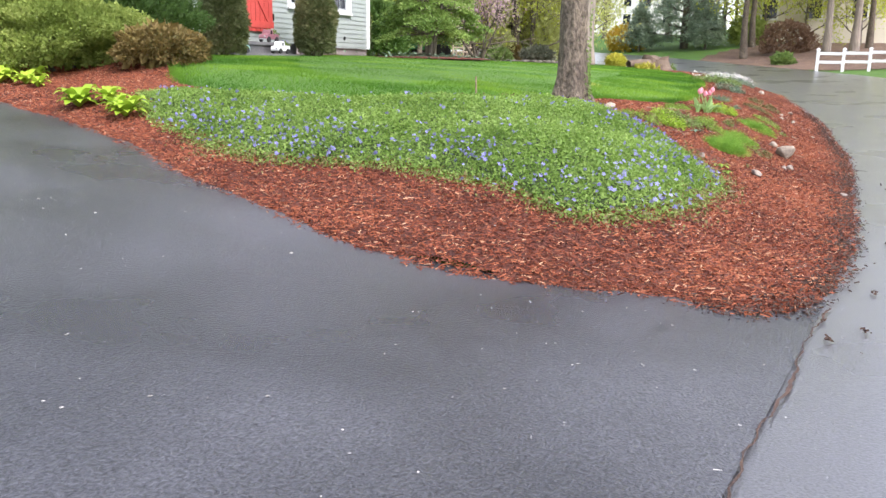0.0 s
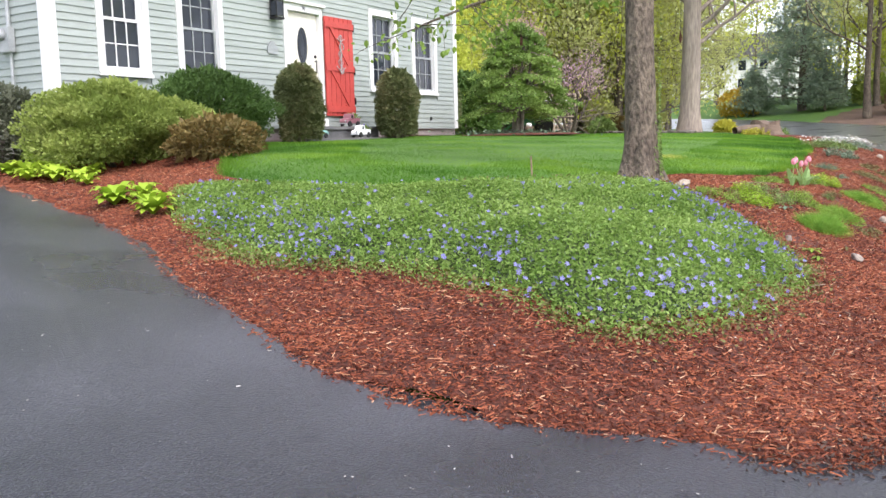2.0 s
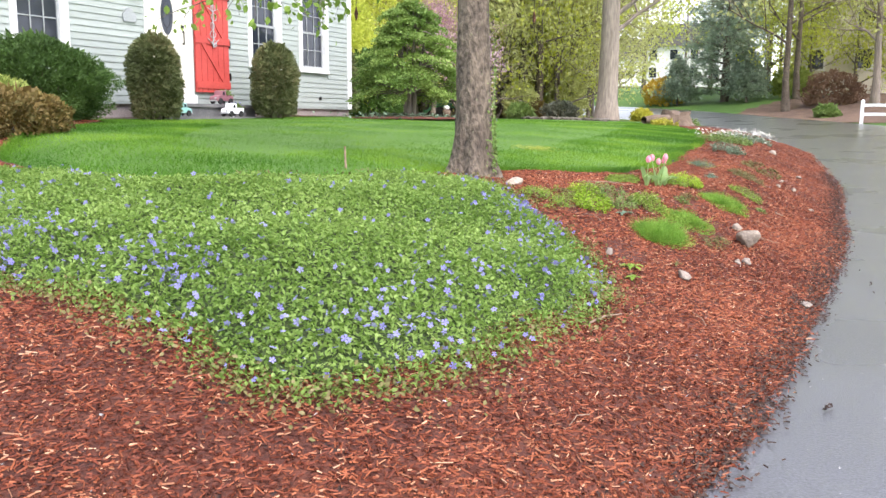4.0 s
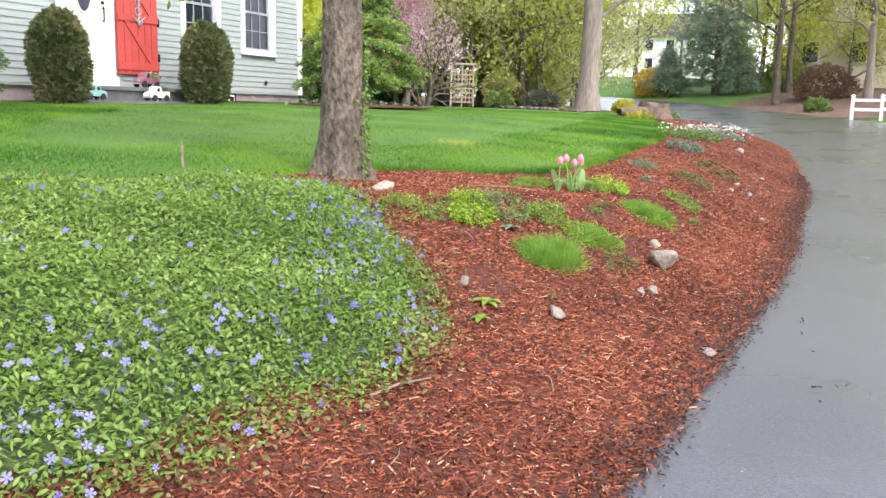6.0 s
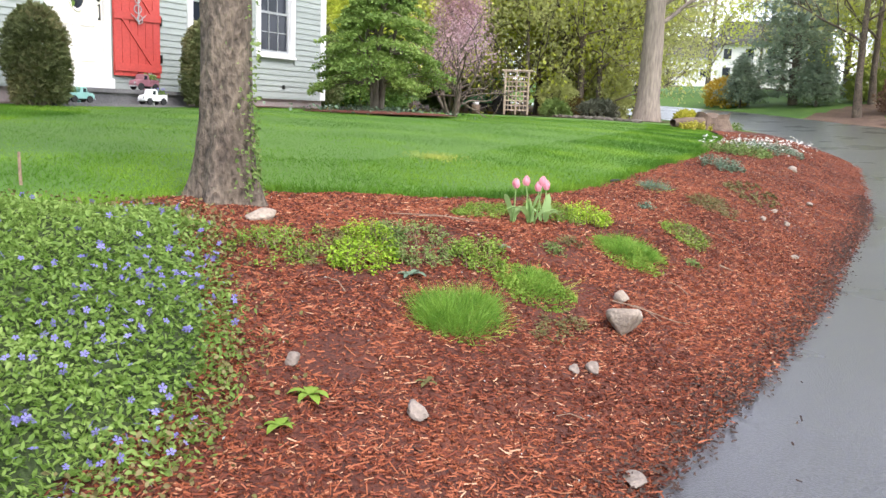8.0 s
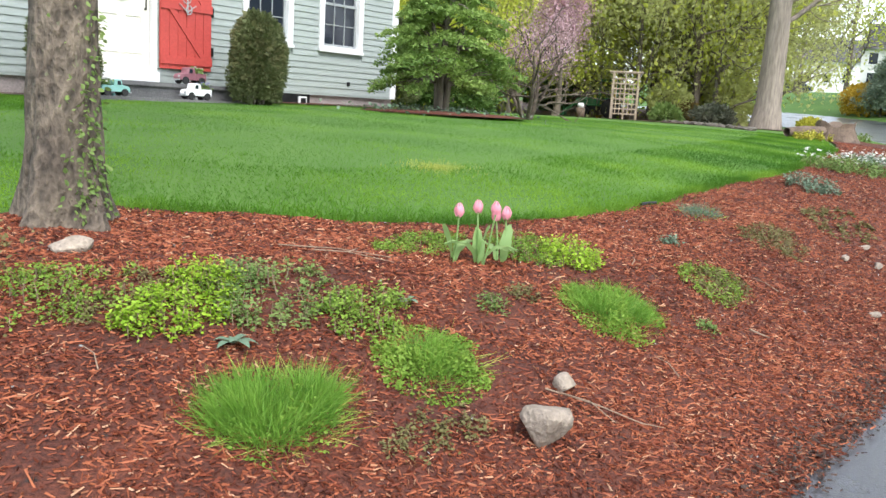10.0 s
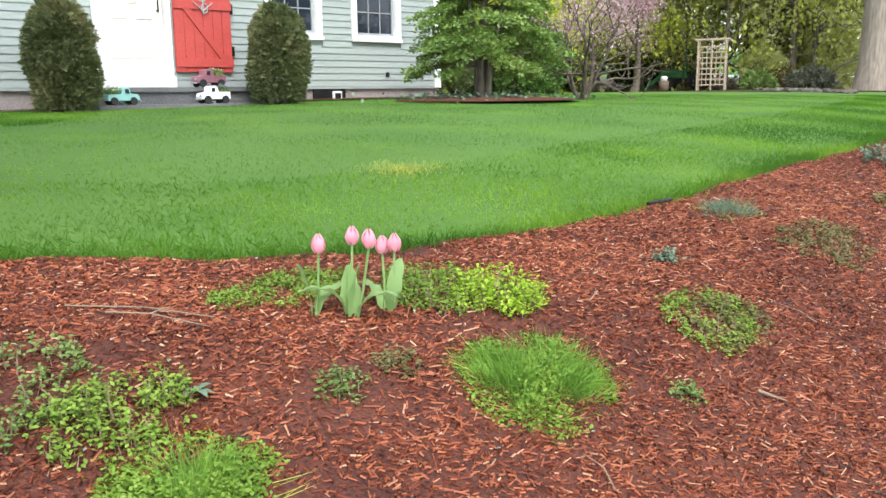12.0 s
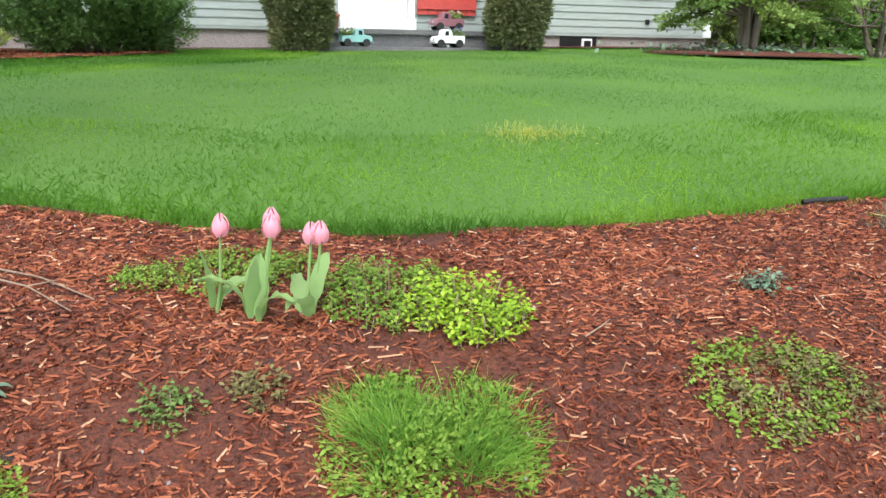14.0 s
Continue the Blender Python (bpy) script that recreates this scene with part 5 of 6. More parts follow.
# thickest in drifts along the lower side
rim_gap = gap_to(VINCA_LINE[(VINCA_LINE[:, 0] < 5.7) | (VINCA_LINE[:, 1] < 1.7)][::2], p[:, 0], p[:, 1])
p = p[rng.uniform(0, 1, len(p)) < (0.05 + 0.38 * np.exp(-((rim_gap - 0.28) / 0.3) ** 2)) * (1 + 0.9 * wander(p[:, 0], p[:, 1], 4.2, 5))]
z = vinca_top(p[:, 0], p[:, 1]) + rng.uniform(0.0, 0.03, len(p))
part("bloom", strewn("bloom", FLOWER, np.column_stack([p, z]), turns(len(p), 0.7), rng.uniform(0.02, 0.036, len(p))), LILAC, vp)
# dry leaves and bare runners along its lower rim
q = VINCA_LINE[(VINCA_LINE[:, 1] < 3.4) | (VINCA_LINE[:, 0] < 5.6)]
p = q[rng.integers(0, len(q), 3600)] + rng.normal(0, 0.09, (3600, 2))
part("dry_rim", strewn("dry_rim", OVAL, np.column_stack([p, bed_z(p[:, 0], p[:, 1]) + rng.uniform(0.005, 0.06, 3600)]), turns(3600, 0.6), rng.uniform(0.014, 0.03, 3600)), DRYGREEN, vp, "brownish dry leaves at the carpet's rim")

# ---- grass of the lawn ----
LAWN = np.vstack([LAWN_EDGE[(LAWN_EDGE[:, 0] < 24.5) | (LAWN_EDGE[:, 1] > 6)], [(27, 9), (24, 13), (20.5, 12), (20.2, 10.6)]])
p = sow(LAWN, 2800, 21)
d = gap_to(LAWN_EDGE[::3], p[:, 0], p[:, 1])
p = p[(rng.uniform(0, 1, len(p)) < np.where(d < 1.6, 1.0, 0.6)) & ((p[:, 0] - TX) ** 2 + (p[:, 1] - TY) ** 2 > 0.1)]
d = gap_to(LAWN_EDGE[::3], p[:, 0], p[:, 1])
hgt = rng.uniform(0.02, 0.042, len(p)) * np.where(d < 1.6, 1.0, 0.65) * (1 + 0.35 * wander(p[:, 0], p[:, 1], 2.3, 7)) * (1 + 0.35 * (d < 0.25))
part_grass = part("lawn_grass", strewn("lawn_grass", STRAW, np.column_stack([p, ground_z(p[:, 0], p[:, 1]) - 0.012]), turns(len(p), 0.75), np.stack([hgt * 1.5, hgt * 1.6, hgt], 1)), BLADE)
tagged(part_grass, "thick bright green lawn grass", "grass", kind="stuff")
a, r = rng.uniform(0, 2 * math.pi, 900), rng.normal(0, 0.16, 900)
p = np.stack([12.62 + r * np.cos(a) * 1.3, 3.3 + r * np.sin(a)], 1)
dead = part("dry_grass", strewn("dry_grass", STRAW, np.column_stack([p, ground_z(p[:, 0], p[:, 1]) - 0.008]), turns(900, 0.6), rng.uniform(0.025, 0.045, 900)), DEADGRASS)
tagged(dead, "small straw-yellow dead spot in the lawn", "grass", kind="stuff")
# an uncut fringe hangs over the bed
q = LAWN_EDGE[(LAWN_EDGE[:, 0] > 7.4) & (LAWN_EDGE[:, 1] < 7.5) & (LAWN_EDGE[:, 0] < 24)]
k = 15000
p = q[rng.integers(0, len(q), k)] + rng.normal(0, 0.035, (k, 2))
p = p[(p[:, 0] - TX) ** 2 + (p[:, 1] - TY) ** 2 > 0.09]
hgt = rng.uniform(0.045, 0.095, len(p))
fringe = part("lawn_fringe", strewn("lawn_fringe", STRAW, np.column_stack([p, ground_z(p[:, 0], p[:, 1]) - 0.005]), turns(len(p), 0.5), np.stack([hgt * 0.7, hgt, hgt], 1)), BLADE)
tagged(fringe, "longer grass fringe along the lawn's edge", "grass", kind="stuff")


# ---- plants and stones of the bed ----
def bz(x, y):
    return float(bed_z(np.array([x]), np.array([y]))[0])


def grass_clump(label, x, y, rx, ry, h, count, material, weeds=400, clumps=9):
    """A tuft grown from several crowns, its blades arching all ways, with small weeds among and round it."""
    t = thing("grass_tuft", label, "grass", (x, y, bz(x, y)), "tufts in the bed")
    ca, cr = rng.uniform(0, 2 * math.pi, clumps), 0.75 * np.sqrt(rng.uniform(0, 1, clumps))
    tall = rng.uniform(0.6, 1.15, clumps)
    k = rng.integers(0, clumps, count)
    ox, oy = rng.normal(0, 0.2, count), rng.normal(0, 0.2, count)
    u, v = cr[k] * np.cos(ca[k]) + ox, cr[k] * np.sin(ca[k]) + oy
    px, py = x + rx * u, y + ry * v
    out = np.stack([0.8 * u + 1.6 * ox, 0.8 * v + 1.6 * oy, 0.95 + 0 * u], 1)
    rot = facing(out, 0.42)[:, :, [0, 2, 1]]
    rot[:, :, 1] *= -1
    s = h * tall[k] * rng.uniform(0.45, 1.2, count) * (1.15 - 0.35 * np.minimum(1, np.hypot(u, v)))
    part("grass", strewn("grass", STRAW, np.column_stack([px, py, bed_z(px, py)]), rot, np.stack([s * 0.12 + 0.022, s * 1.5, s], 1)), material, t)
    n = weeds * 3
    a, r = rng.uniform(0, 2 * math.pi, n), np.sqrt(rng.uniform(0.0, 1.25, n))
    ok = wander(x + rx * r * np.cos(a), y + ry * r * np.sin(a), 16.0, 2) + rng.normal(0, 0.35, n) > 0.1 * r
    a, r = a[ok][:weeds], r[ok][:weeds]
    px, py = x + rx * r * np.cos(a), y + ry * r * np.sin(a)
    part("broad_leaves", strewn("broad_leaves", OVAL, np.column_stack([px, py, bed_z(px, py) + rng.uniform(0.05, 0.75, len(a)) * h * np.clip(1.2 - r, 0.15, 1)]), turns(len(a), 0.5), rng.uniform(0.009, 0.02, len(a))), HERBLIME, t)
    # loose dry blades thrown out past the rim
    n = max(16, count // 60)
    a = rng.uniform(0, 2 * math.pi, n)
    px, py = x + rx * 0.85 * np.cos(a), y + ry * 0.85 * np.sin(a)
    rot = facing(np.stack([np.cos(a), np.sin(a), rng.uniform(0.1, 0.6, n)], 1), 0.3)[:, :, [0, 2, 1]]
    rot[:, :, 1] *= -1
    part("dry_grass", strewn("dry_grass", STRAW, np.column_stack([px, py, bed_z(px, py) + 0.01]), rot, np.stack([np.full(n, 0.03), np.full(n, 0.1), rng.uniform(0.07, 0.15, n)], 1)), DEADGRASS, t)
    return t


grass_clump("large tuft of fine green grass", 9.17, 0.87, 0.225, 0.21, 0.135, 4600, CUSHION, 700)
grass_clump("spreading green grass and chickweed tuft", 9.88, 0.84, 0.24, 0.2, 0.085, 1500, CUSHION, 4200)
grass_clump("broad mound of green grass and small weeds", 11.06, 0.74, 0.26, 0.21, 0.095, 3600, CUSHION, 3400)
grass_clump("small tuft of grey-green grass", 13.55, 1.45, 0.24, 0.16, 0.10, 700, BLUEGREEN, 120)


def cover(label, x, y, rx, ry, h, count, material, leaf_size=0.022, name="ground_cover", tilt=0.4):
    """A patch of small upright shoots with leaves in whorls."""
    if x < 15:
        count, leaf_size = int(count * 2.0), leaf_size * 0.62
    t = thing(name, label, "plant", (x, y, bz(x, y)), "low plants in the bed")
    n = max(4, count // 14)
    a, r = rng.uniform(0, 2 * math.pi, n), np.sqrt(rng.uniform(0, 1, n))
    cx, cy = x + rx * r * np.cos(a), y + ry * r * np.sin(a)
    keep = wander(cx, cy, 13.0, 3) + rng.normal(0, 0.35, n) > -0.5
    a, r, cx, cy = a[keep], r[keep], cx[keep], cy[keep]
    n = len(cx)
    ch = h * rng.uniform(0.4, 1.2, n) * (1.1 - 0.5 * r)
    px = np.repeat(cx, 14) + rng.normal(0, 0.012, n * 14)
    py = np.repeat(cy, 14) + rng.normal(0, 0.012, n * 14)
    pz = bed_z(px, py) + np.repeat(ch, 14) * np.tile(np.linspace(0.25, 1, 14), n)
    part("leaves", strewn("leaves", OVAL, np.stack([px, py, pz], 1), turns(n * 14, tilt), rng.uniform(0.7, 1.3, n * 14) * leaf_size), material, t)
    part("stalk", strewn("stalk", STRAW, np.stack([cx, cy, bed_z(cx, cy)], 1), turns(n, 0.15), np.stack([ch * 0.6 + 0.02, ch, ch], 1)), TWIG, t)
    return t


cover("lime-green creeping plant in the bed", 9.13, 1.44, 0.24, 0.13, 0.10, 1050, LIME, 0.028)
cover("bright lime shoots among brown stems", 9.34, 1.58, 0.16, 0.14, 0.11, 900, LIME, 0.026)
cover("mixed green herbs with brown stems", 9.55, 1.42, 0.30, 0.24, 0.10, 1500, HERB, 0.026)
cover("fresh green herbs beside the grass tuft", 9.82, 1.17, 0.22, 0.14, 0.10, 1200, HERBLIME, 0.026)
cover("thin green shoots at the bed's edge", 8.85, 1.72, 0.34, 0.2, 0.08, 1100, HERBLIME, 0.024)
cover("sparse brown-green groundcover in the mulch", 9.1, 1.62, 0.34, 0.2, 0.05, 700, DRYGREEN, 0.024)
cover("bright lime creeping mound behind the tulips", 11.32, 1.17, 0.2, 0.15, 0.12, 1200, LIME, 0.028)
cover("green creeping mound behind the tulips", 11.12, 1.34, 0.24, 0.2, 0.09, 1300, HERBLIME, 0.024)
cover("flat grey-green creeping thyme mat", 10.66, 1.64, 0.32, 0.15, 0.05, 2000, HERBLIME, 0.02)
cover("low sedum mat in the mulch", 12.07, 0.7, 0.27, 0.17, 0.06, 1100, HERBLIME, 0.024)
cover("bronze sedum shoots in the mulch", 12.14, 0.66, 0.26, 0.15, 0.06, 700, DRYGREEN, 0.024)
cover("thin sedum mat in the mulch", 13.6, 0.92, 0.42, 0.22, 0.06, 1500, DRYGREEN, 0.026)
cover("small grey weed in the mulch", 11.52, 0.46, 0.06, 0.05, 0.04, 120, HERB, 0.025)
cover("small grey weed in the mulch", 10.46, 1.0, 0.09, 0.07, 0.05, 160, HERB, 0.025)
cover("small grey weed in the mulch", 10.68, 1.0, 0.08, 0.08, 0.05, 150, DRYGREEN, 0.025)
cover("pale seedling in the mulch", 12.4, 1.12, 0.09, 0.06, 0.05, 100, BLUEGREEN, 0.03)
cover("sparse green weeds in the mulch", 9.6, 0.55, 0.25, 0.1, 0.04, 420, DRYGREEN, 0.025)
cover("low mat of creeping weeds in the mulch", 15.2, 0.95, 0.6, 0.25, 0.06, 900, DRYGREEN, 0.03)
cover("silver-blue cushion plant on the slope", 16.5, 1.62, 0.36, 0.26, 0.16, 1500, BLUEGREEN, 0.03)
cover("green cushion of candytuft leaves", 19.6, 2.2, 1.0, 0.5, 0.16, 4200, HERB, 0.032)
cover("green cushion of candytuft leaves", 21.6, 2.2, 1.2, 0.6, 0.16, 3600, BLUEGREEN, 0.034)
for x, y, rx, ry, k in ((19.8, 2.3, 1.1, 0.5, 90), (21.8, 2.2, 1.3, 0.6, 130), (24.3, 2.2, 1.2, 0.5, 90)):
    t = thing("candytuft_flowers", "white candytuft in flower on the slope", "flower", (x, y, bz(x, y)), "white flowers")
    p = np.stack([x + rng.normal(0, rx * 0.5, k), y + rng.normal(0, ry * 0.5, k)], 1)
    part("blossom", strewn("blossom", FLOWER, np.column_stack([p, bed_z(p[:, 0], p[:, 1]) + rng.uniform(0.12, 0.2, k)]), turns(k, 0.4), rng.uniform(0.03, 0.055, k)), WHITEFL, t)
cover("yellow-green euphorbia by the stump", 27.6, 5.3, 0.6, 0.4, 0.22, 900, YELLOWGREEN, 0.06)
cover("green perennial clump by the stump", 30.5, 5.2, 0.7, 0.4, 0.25, 900, HERB, 0.06)


def rosette(label, x, y, n, size, material, name="weed", up=0.35, wide=0.34):
    """A plant of arching leaves from one crown; each leaf is its own piece."""
    z = bz(x, y)
    t = thing(name, label, "plant", (x, y, z), "rosettes")
    for i in range(n):
        a = i * 2.4
        s = size * rng.uniform(0.75, 1.1)
        lift = up * (1.6 - i / n)
        v, f = [], []
        for k in range(6):
            u = k / 5
            wdt = s * wide * math.sin(math.pi * min(1, u * 0.93 + 0.07)) ** 0.8
            rr = s * (u - 0.1 * u * u)
            h = s * (lift * 1.8 * u - (lift + 0.3) * u * u)
            for j, side in enumerate((-1, 0, 1)):
                v.append((x + rr * math.cos(a) - side * wdt * math.sin(a), y + rr * math.sin(a) + side * wdt * math.cos(a), z + 0.015 + h + abs(side) * 0.10 * wdt * 2))
            if k:
                b = 3 * k
                f += [(b - 3, b - 2, b + 1, b), (b - 2, b - 1, b + 2, b + 1)]
        part("leaf", raw_mesh("leaf", v, f, True), material, t)
    return t


for x, y, n, s in ((6.28, 6.72, 26, 0.25), (6.45, 6.5, 20, 0.2), (6.05, 5.9, 26, 0.24), (6.22, 6.18, 18, 0.19), (6.95, 8.62, 24, 0.25), (7.2, 8.9, 26, 0.27), (7.02, 9.2, 24, 0.26), (7.32, 9.42, 24, 0.26), (7.1, 9.72, 22, 0.25), (6.86, 9.0, 20, 0.2), (7.42, 8.6, 18, 0.2), (6.88, 7.95, 16, 0.17), (6.98, 8.25, 18, 0.19)):
    rosette("lime-green hosta clump beside the driveway", x, y, n, s, LIME, "hosta", 0.75, 0.22)
for x, y, n, s, mt in ((8.02, 0.81, 8, 0.09, HERBLIME), (7.78, 0.73, 7, 0.08, HERBLIME), (9.23, 1.22, 7, 0.10, BLUEGREEN), (5.25, 1.3, 7, 0.09, HERBLIME), (8.5, 0.62, 5, 0.06, DRYGREEN), (10.05, 1.15, 6, 0.07, BLUEGREEN)):
    rosette("small green weed rosette in the mulch", x, y, n, s, mt, "weed", 0.3, 0.2)


def tulip(x, y, hx, hy, height, leaves, seed):
    """A tulip: stem, cupped bloom of six petals, and broad upright leaves."""
    z = bz(x, y)
    t = thing("tulip", "pink tulip with blue-green leaves", "flower", (x, y, z), "pink tulips")
    w = Wood()
    top = np.array([hx, hy, z + height])
    base = np.array([x, y, z - 0.02])
    w.add(*tube([base, base * 0.6 + top * 0.4 + (0.006, 0, 0), top], [0.006, 0.005, 0.0045], 6))
    part("stem", w.mesh("stem"), TULEAF, t)
    for i in range(6):
        a = i * math.pi / 3 + seed
        lay = 0.9 if i % 2 else 1.05
        v, f = [], []
        for k in range(7):
            u = k / 6
            r = 0.025 * lay * math.sin(math.pi * (0.14 + 0.83 * u)) ** 0.7
            half = 0.62 * math.sin(math.pi * (0.1 + 0.87 * u)) ** 0.8
            for s in (-1, -0.5, 0, 0.5, 1):
                b = a + s * half
                v.append((hx + r * math.cos(b), hy + r * math.sin(b), top[2] - 0.006 + 0.066 * u - 0.005 * abs(s)))
            if k:
                for j in range(4):
                    q = 5 * k + j
                    f.append((q - 5, q - 4, q + 1, q))
        part("petal", raw_mesh("petal", v, f, True), TULIP, t)
    for i in range(leaves):
        a = seed * 2 + i * 2.3
        s = height * rng.uniform(0.78, 0.98)
        v, f = [], []
        for k in range(14):
            u = k / 13
            wd = 0.029 * math.sin(math.pi * (0.08 + 0.9 * u)) ** 0.7 * (1 + 0.12 * math.sin(u * 17 + i))
            rr = 0.010 + (0.16 if i == 0 else 0.05) * u ** 1.8
            tw = a + 0.9 * u
            for sd in (-1, 0, 1):
                v.append((x + rr * math.cos(a) - sd * wd * math.sin(tw), y + rr * math.sin(a) + sd * wd * math.cos(tw), z + s * (0.95 * u - (0.55 if i == 0 else 0.1) * u**2.4) + abs(sd) * (0.010 + 0.005 * math.sin(u * 21 + 2 * sd))))
            if k:
                b = 3 * k
                f += [(b - 3, b - 2, b + 1, b), (b - 2, b - 1, b + 2, b + 1)]
        part("leaf", raw_mesh("leaf", v, f, True), TULEAF, t)
    return t


for i, (x, y, hx, hy, top, lv) in enumerate(((10.627, 1.397, 10.648, 1.392, 0.974, 2), (10.715, 1.318, 10.795, 1.395, 0.984, 3), (10.73, 1.295, 10.77, 1.262, 0.992, 2), (10.86, 1.30, 10.901, 1.357, 0.942, 1), (10.878, 1.285, 10.919, 1.308, 0.954, 2))):
    tulip(x, y, hx, hy, top - bz(x, y), lv, i * 1.3)


def rock(label, x, y, size, turn, seed, sink=0.25, z=None, material=None):
    """A worn stone: a block knocked about, with blunted edges."""
    bm = bmesh.new()
    bmesh.ops.create_icosphere(bm, subdivisions=3, radius=0.5)
    g = np.random.default_rng(seed)
    cuts = g.normal(0, 1, (9, 3))
    cuts /= np.linalg.norm(cuts, axis=1)[:, None]
    off = g.uniform(0.24, 0.42, 9)
    for v in bm.verts:
        p = np.array(v.co)
        for c, o in zip(cuts, off):
            e = p @ c - o
            if e > 0:
                p = p - c * e * 0.98
        p *= 1 + 0.05 * noise.noise(Vector(p * 5 + seed))
        v.co = p
    for f in bm.faces:
        f.smooth = True
    zz = (bz(x, y) if z is None else z) + size[2] * (0.5 - sink)
    bm.transform(pose(x, y, zz, 0, 0, turn) @ Matrix.Diagonal((*size, 1)))
    me = bpy.data.meshes.new("stone")
    bm.to_mesh(me)
    bm.free()
    me.materials.append(material or STONE)
    return tagged(new("stone", me), label, "stone", "stones in the bed")


for i, (lab, x, y, s, a, sk) in enumerate((
        ("large pale angular stone on the mulch", 9.95, 0.35, (0.27, 0.2, 0.2), 25, 0.2), ("rounded tan stone on the mulch", 10.29, 0.49, (0.13, 0.10, 0.09), 0, 0.25),
        ("leaning slab stone at the tree's foot", 9.08, 2.1, (0.2, 0.1, 0.1), -35, 0.3), ("flat grey stone on the mulch", 8.3, 0.52, (0.14, 0.10, 0.09), 60, 0.25),
        ("small brown stone on the mulch", 9.28, 0.33, (0.08, 0.065, 0.055), 10, 0.3), ("small grey stone on the mulch", 9.38, 0.27, (0.1, 0.08, 0.07), 50, 0.3),
        ("dark stone half buried in mulch", 8.13, 1.0, (0.085, 0.07, 0.06), 10, 0.3), ("flat stone at the asphalt's edge", 8.62, -0.22, (0.15, 0.09, 0.04), 30, 0.3),
        ("flat pale stone on the slope", 16.5, 0.58, (0.22, 0.1, 0.06), 10, 0.3), ("flat pale stone on the slope", 14.95, 0.66, (0.15, 0.1, 0.05), 0, 0.3),
        ("flat pale stone on the slope", 14.3, 0.62, (0.14, 0.09, 0.05), 30, 0.3), ("small pale stone on the slope", 14.6, 0.46, (0.1, 0.08, 0.06), 0, 0.3),
        ("flat tan stone low on the slope", 13.35, 0.14, (0.17, 0.08, 0.045), -10, 0.3), ("pale stone below the white flowers", 19.0, 1.25, (0.22, 0.17, 0.13), 0, 0.3),
        ("grey stone among the white flowers", 22.4, 1.9, (0.28, 0.22, 0.18), 0, 0.3))):
    rock(lab, x, y, s, a, 40 + i, sk, None, PALESTONE if "pale" in lab or "tan" in lab or "slab" in lab else STONE)


def stick(label, pts, r):
    w = Wood()
    path = [(x, y, bz(x, y) + h) for x, y, h in pts]
    w.add(*tube(path, np.linspace(r, r * 0.5, len(path)), 6, 0.15))
    me = w.mesh("stick")
    me.materials.append(TWIG)
    return tagged(new("stick", me), label, "twig", "fallen twigs")


stick("dry reed stalk lying on the mulch", [(6.62, 0.64, 0.015), (6.78, 0.61, 0.03), (6.97, 0.57, 0.015)], 0.008)
stick("dead twig on the mulch", [(10.16, 0.5, 0.03), (10.3, 0.36, 0.03), (10.42, 0.22, 0.02), (10.5, 0.16, 0.02)], 0.004)
stick("dead twig on the mulch", [(10.2, 0.46, 0.03), (10.26, 0.36, 0.05), (10.3, 0.26, 0.02)], 0.003)
stick("dead twig on the mulch", [(11.83, 0.36, 0.02), (11.9, 0.28, 0.02)], 0.007)
stick("dead twig by the herbs", [(9.95, 1.9, 0.01), (10.15, 1.7, 0.02), (10.3, 1.5, 0.01)], 0.004)
stake = thing("garden_stake", "short pale wooden stake in the grass", "stake", (8.5, 3.4, 0.98))
part("peg", rod(bmesh.new(), (8.5, 3.4, 0.90), (8.5, 3.41, 1.13), 0.010, 0.008), TWIG, stake)


stick("thin forked twig on the mulch", [(10.02, 1.72, 0.03), (10.12, 1.6, 0.03), (10.24, 1.42, 0.015)], 0.0035)
stick("thin forked twig on the mulch", [(10.12, 1.6, 0.03), (10.2, 1.62, 0.04)], 0.0025)
for x, y, a, l in ((7.4, 0.2, 0.5, 0.16), (8.9, 0.1, 2.2, 0.13), (10.9, 0.3, 1.1, 0.15), (11.6, 0.95, 0.3, 0.14), (12.6, 0.5, 1.6, 0.16), (5.6, 0.3, 2.7, 0.14), (6.3, 0.35, 0.1, 0.12), (8.75, 1.25, 1.3, 0.12)):
    stick("thin dry stalk lying on the mulch", [(x, y, 0.02), (x + 0.5 * l * math.cos(a), y + 0.5 * l * math.sin(a), 0.028), (x + l * math.cos(a + 0.2), y + l * math.sin(a + 0.2), 0.016)], 0.003)
# a bare end of black edging at the lawn's rim
q = LAWN_EDGE[(LAWN_EDGE[:, 0] > 13.05) & (LAWN_EDGE[:, 0] < 13.5)] - np.array([0, 0.05])
w = Wood()
w.add(*tube(np.column_stack([q, bed_z(q[:, 0], q[:, 1]) + 0.02]), np.full(len(q), 0.011), 8))
tagged(part("lawn_edging", w.mesh("lawn_edging"), RUBBER), "black plastic edging strip showing at the lawn's rim", "edging")
# fallen petals and grit on the mulch
p = sow(BED[(BED[:, 0] < 16)], 14, 77)
p = p[~inside(VINCA_LINE, p[:, 0], p[:, 1])]
tagged(part("fallen_petals", strewn("fallen_petals", DIAMOND, np.column_stack([p, bed_z(p[:, 0], p[:, 1]) + 0.014]), turns(len(p), 0.4), rng.uniform(0.008, 0.02, len(p))), FLECK), "small pale petals and grit strewn on the mulch", "debris", kind="stuff")


# ---- the yard's far end ----
def gz(x, y):
    return float(land_height(np.array([float(x)]), np.array([float(y)]))[0])


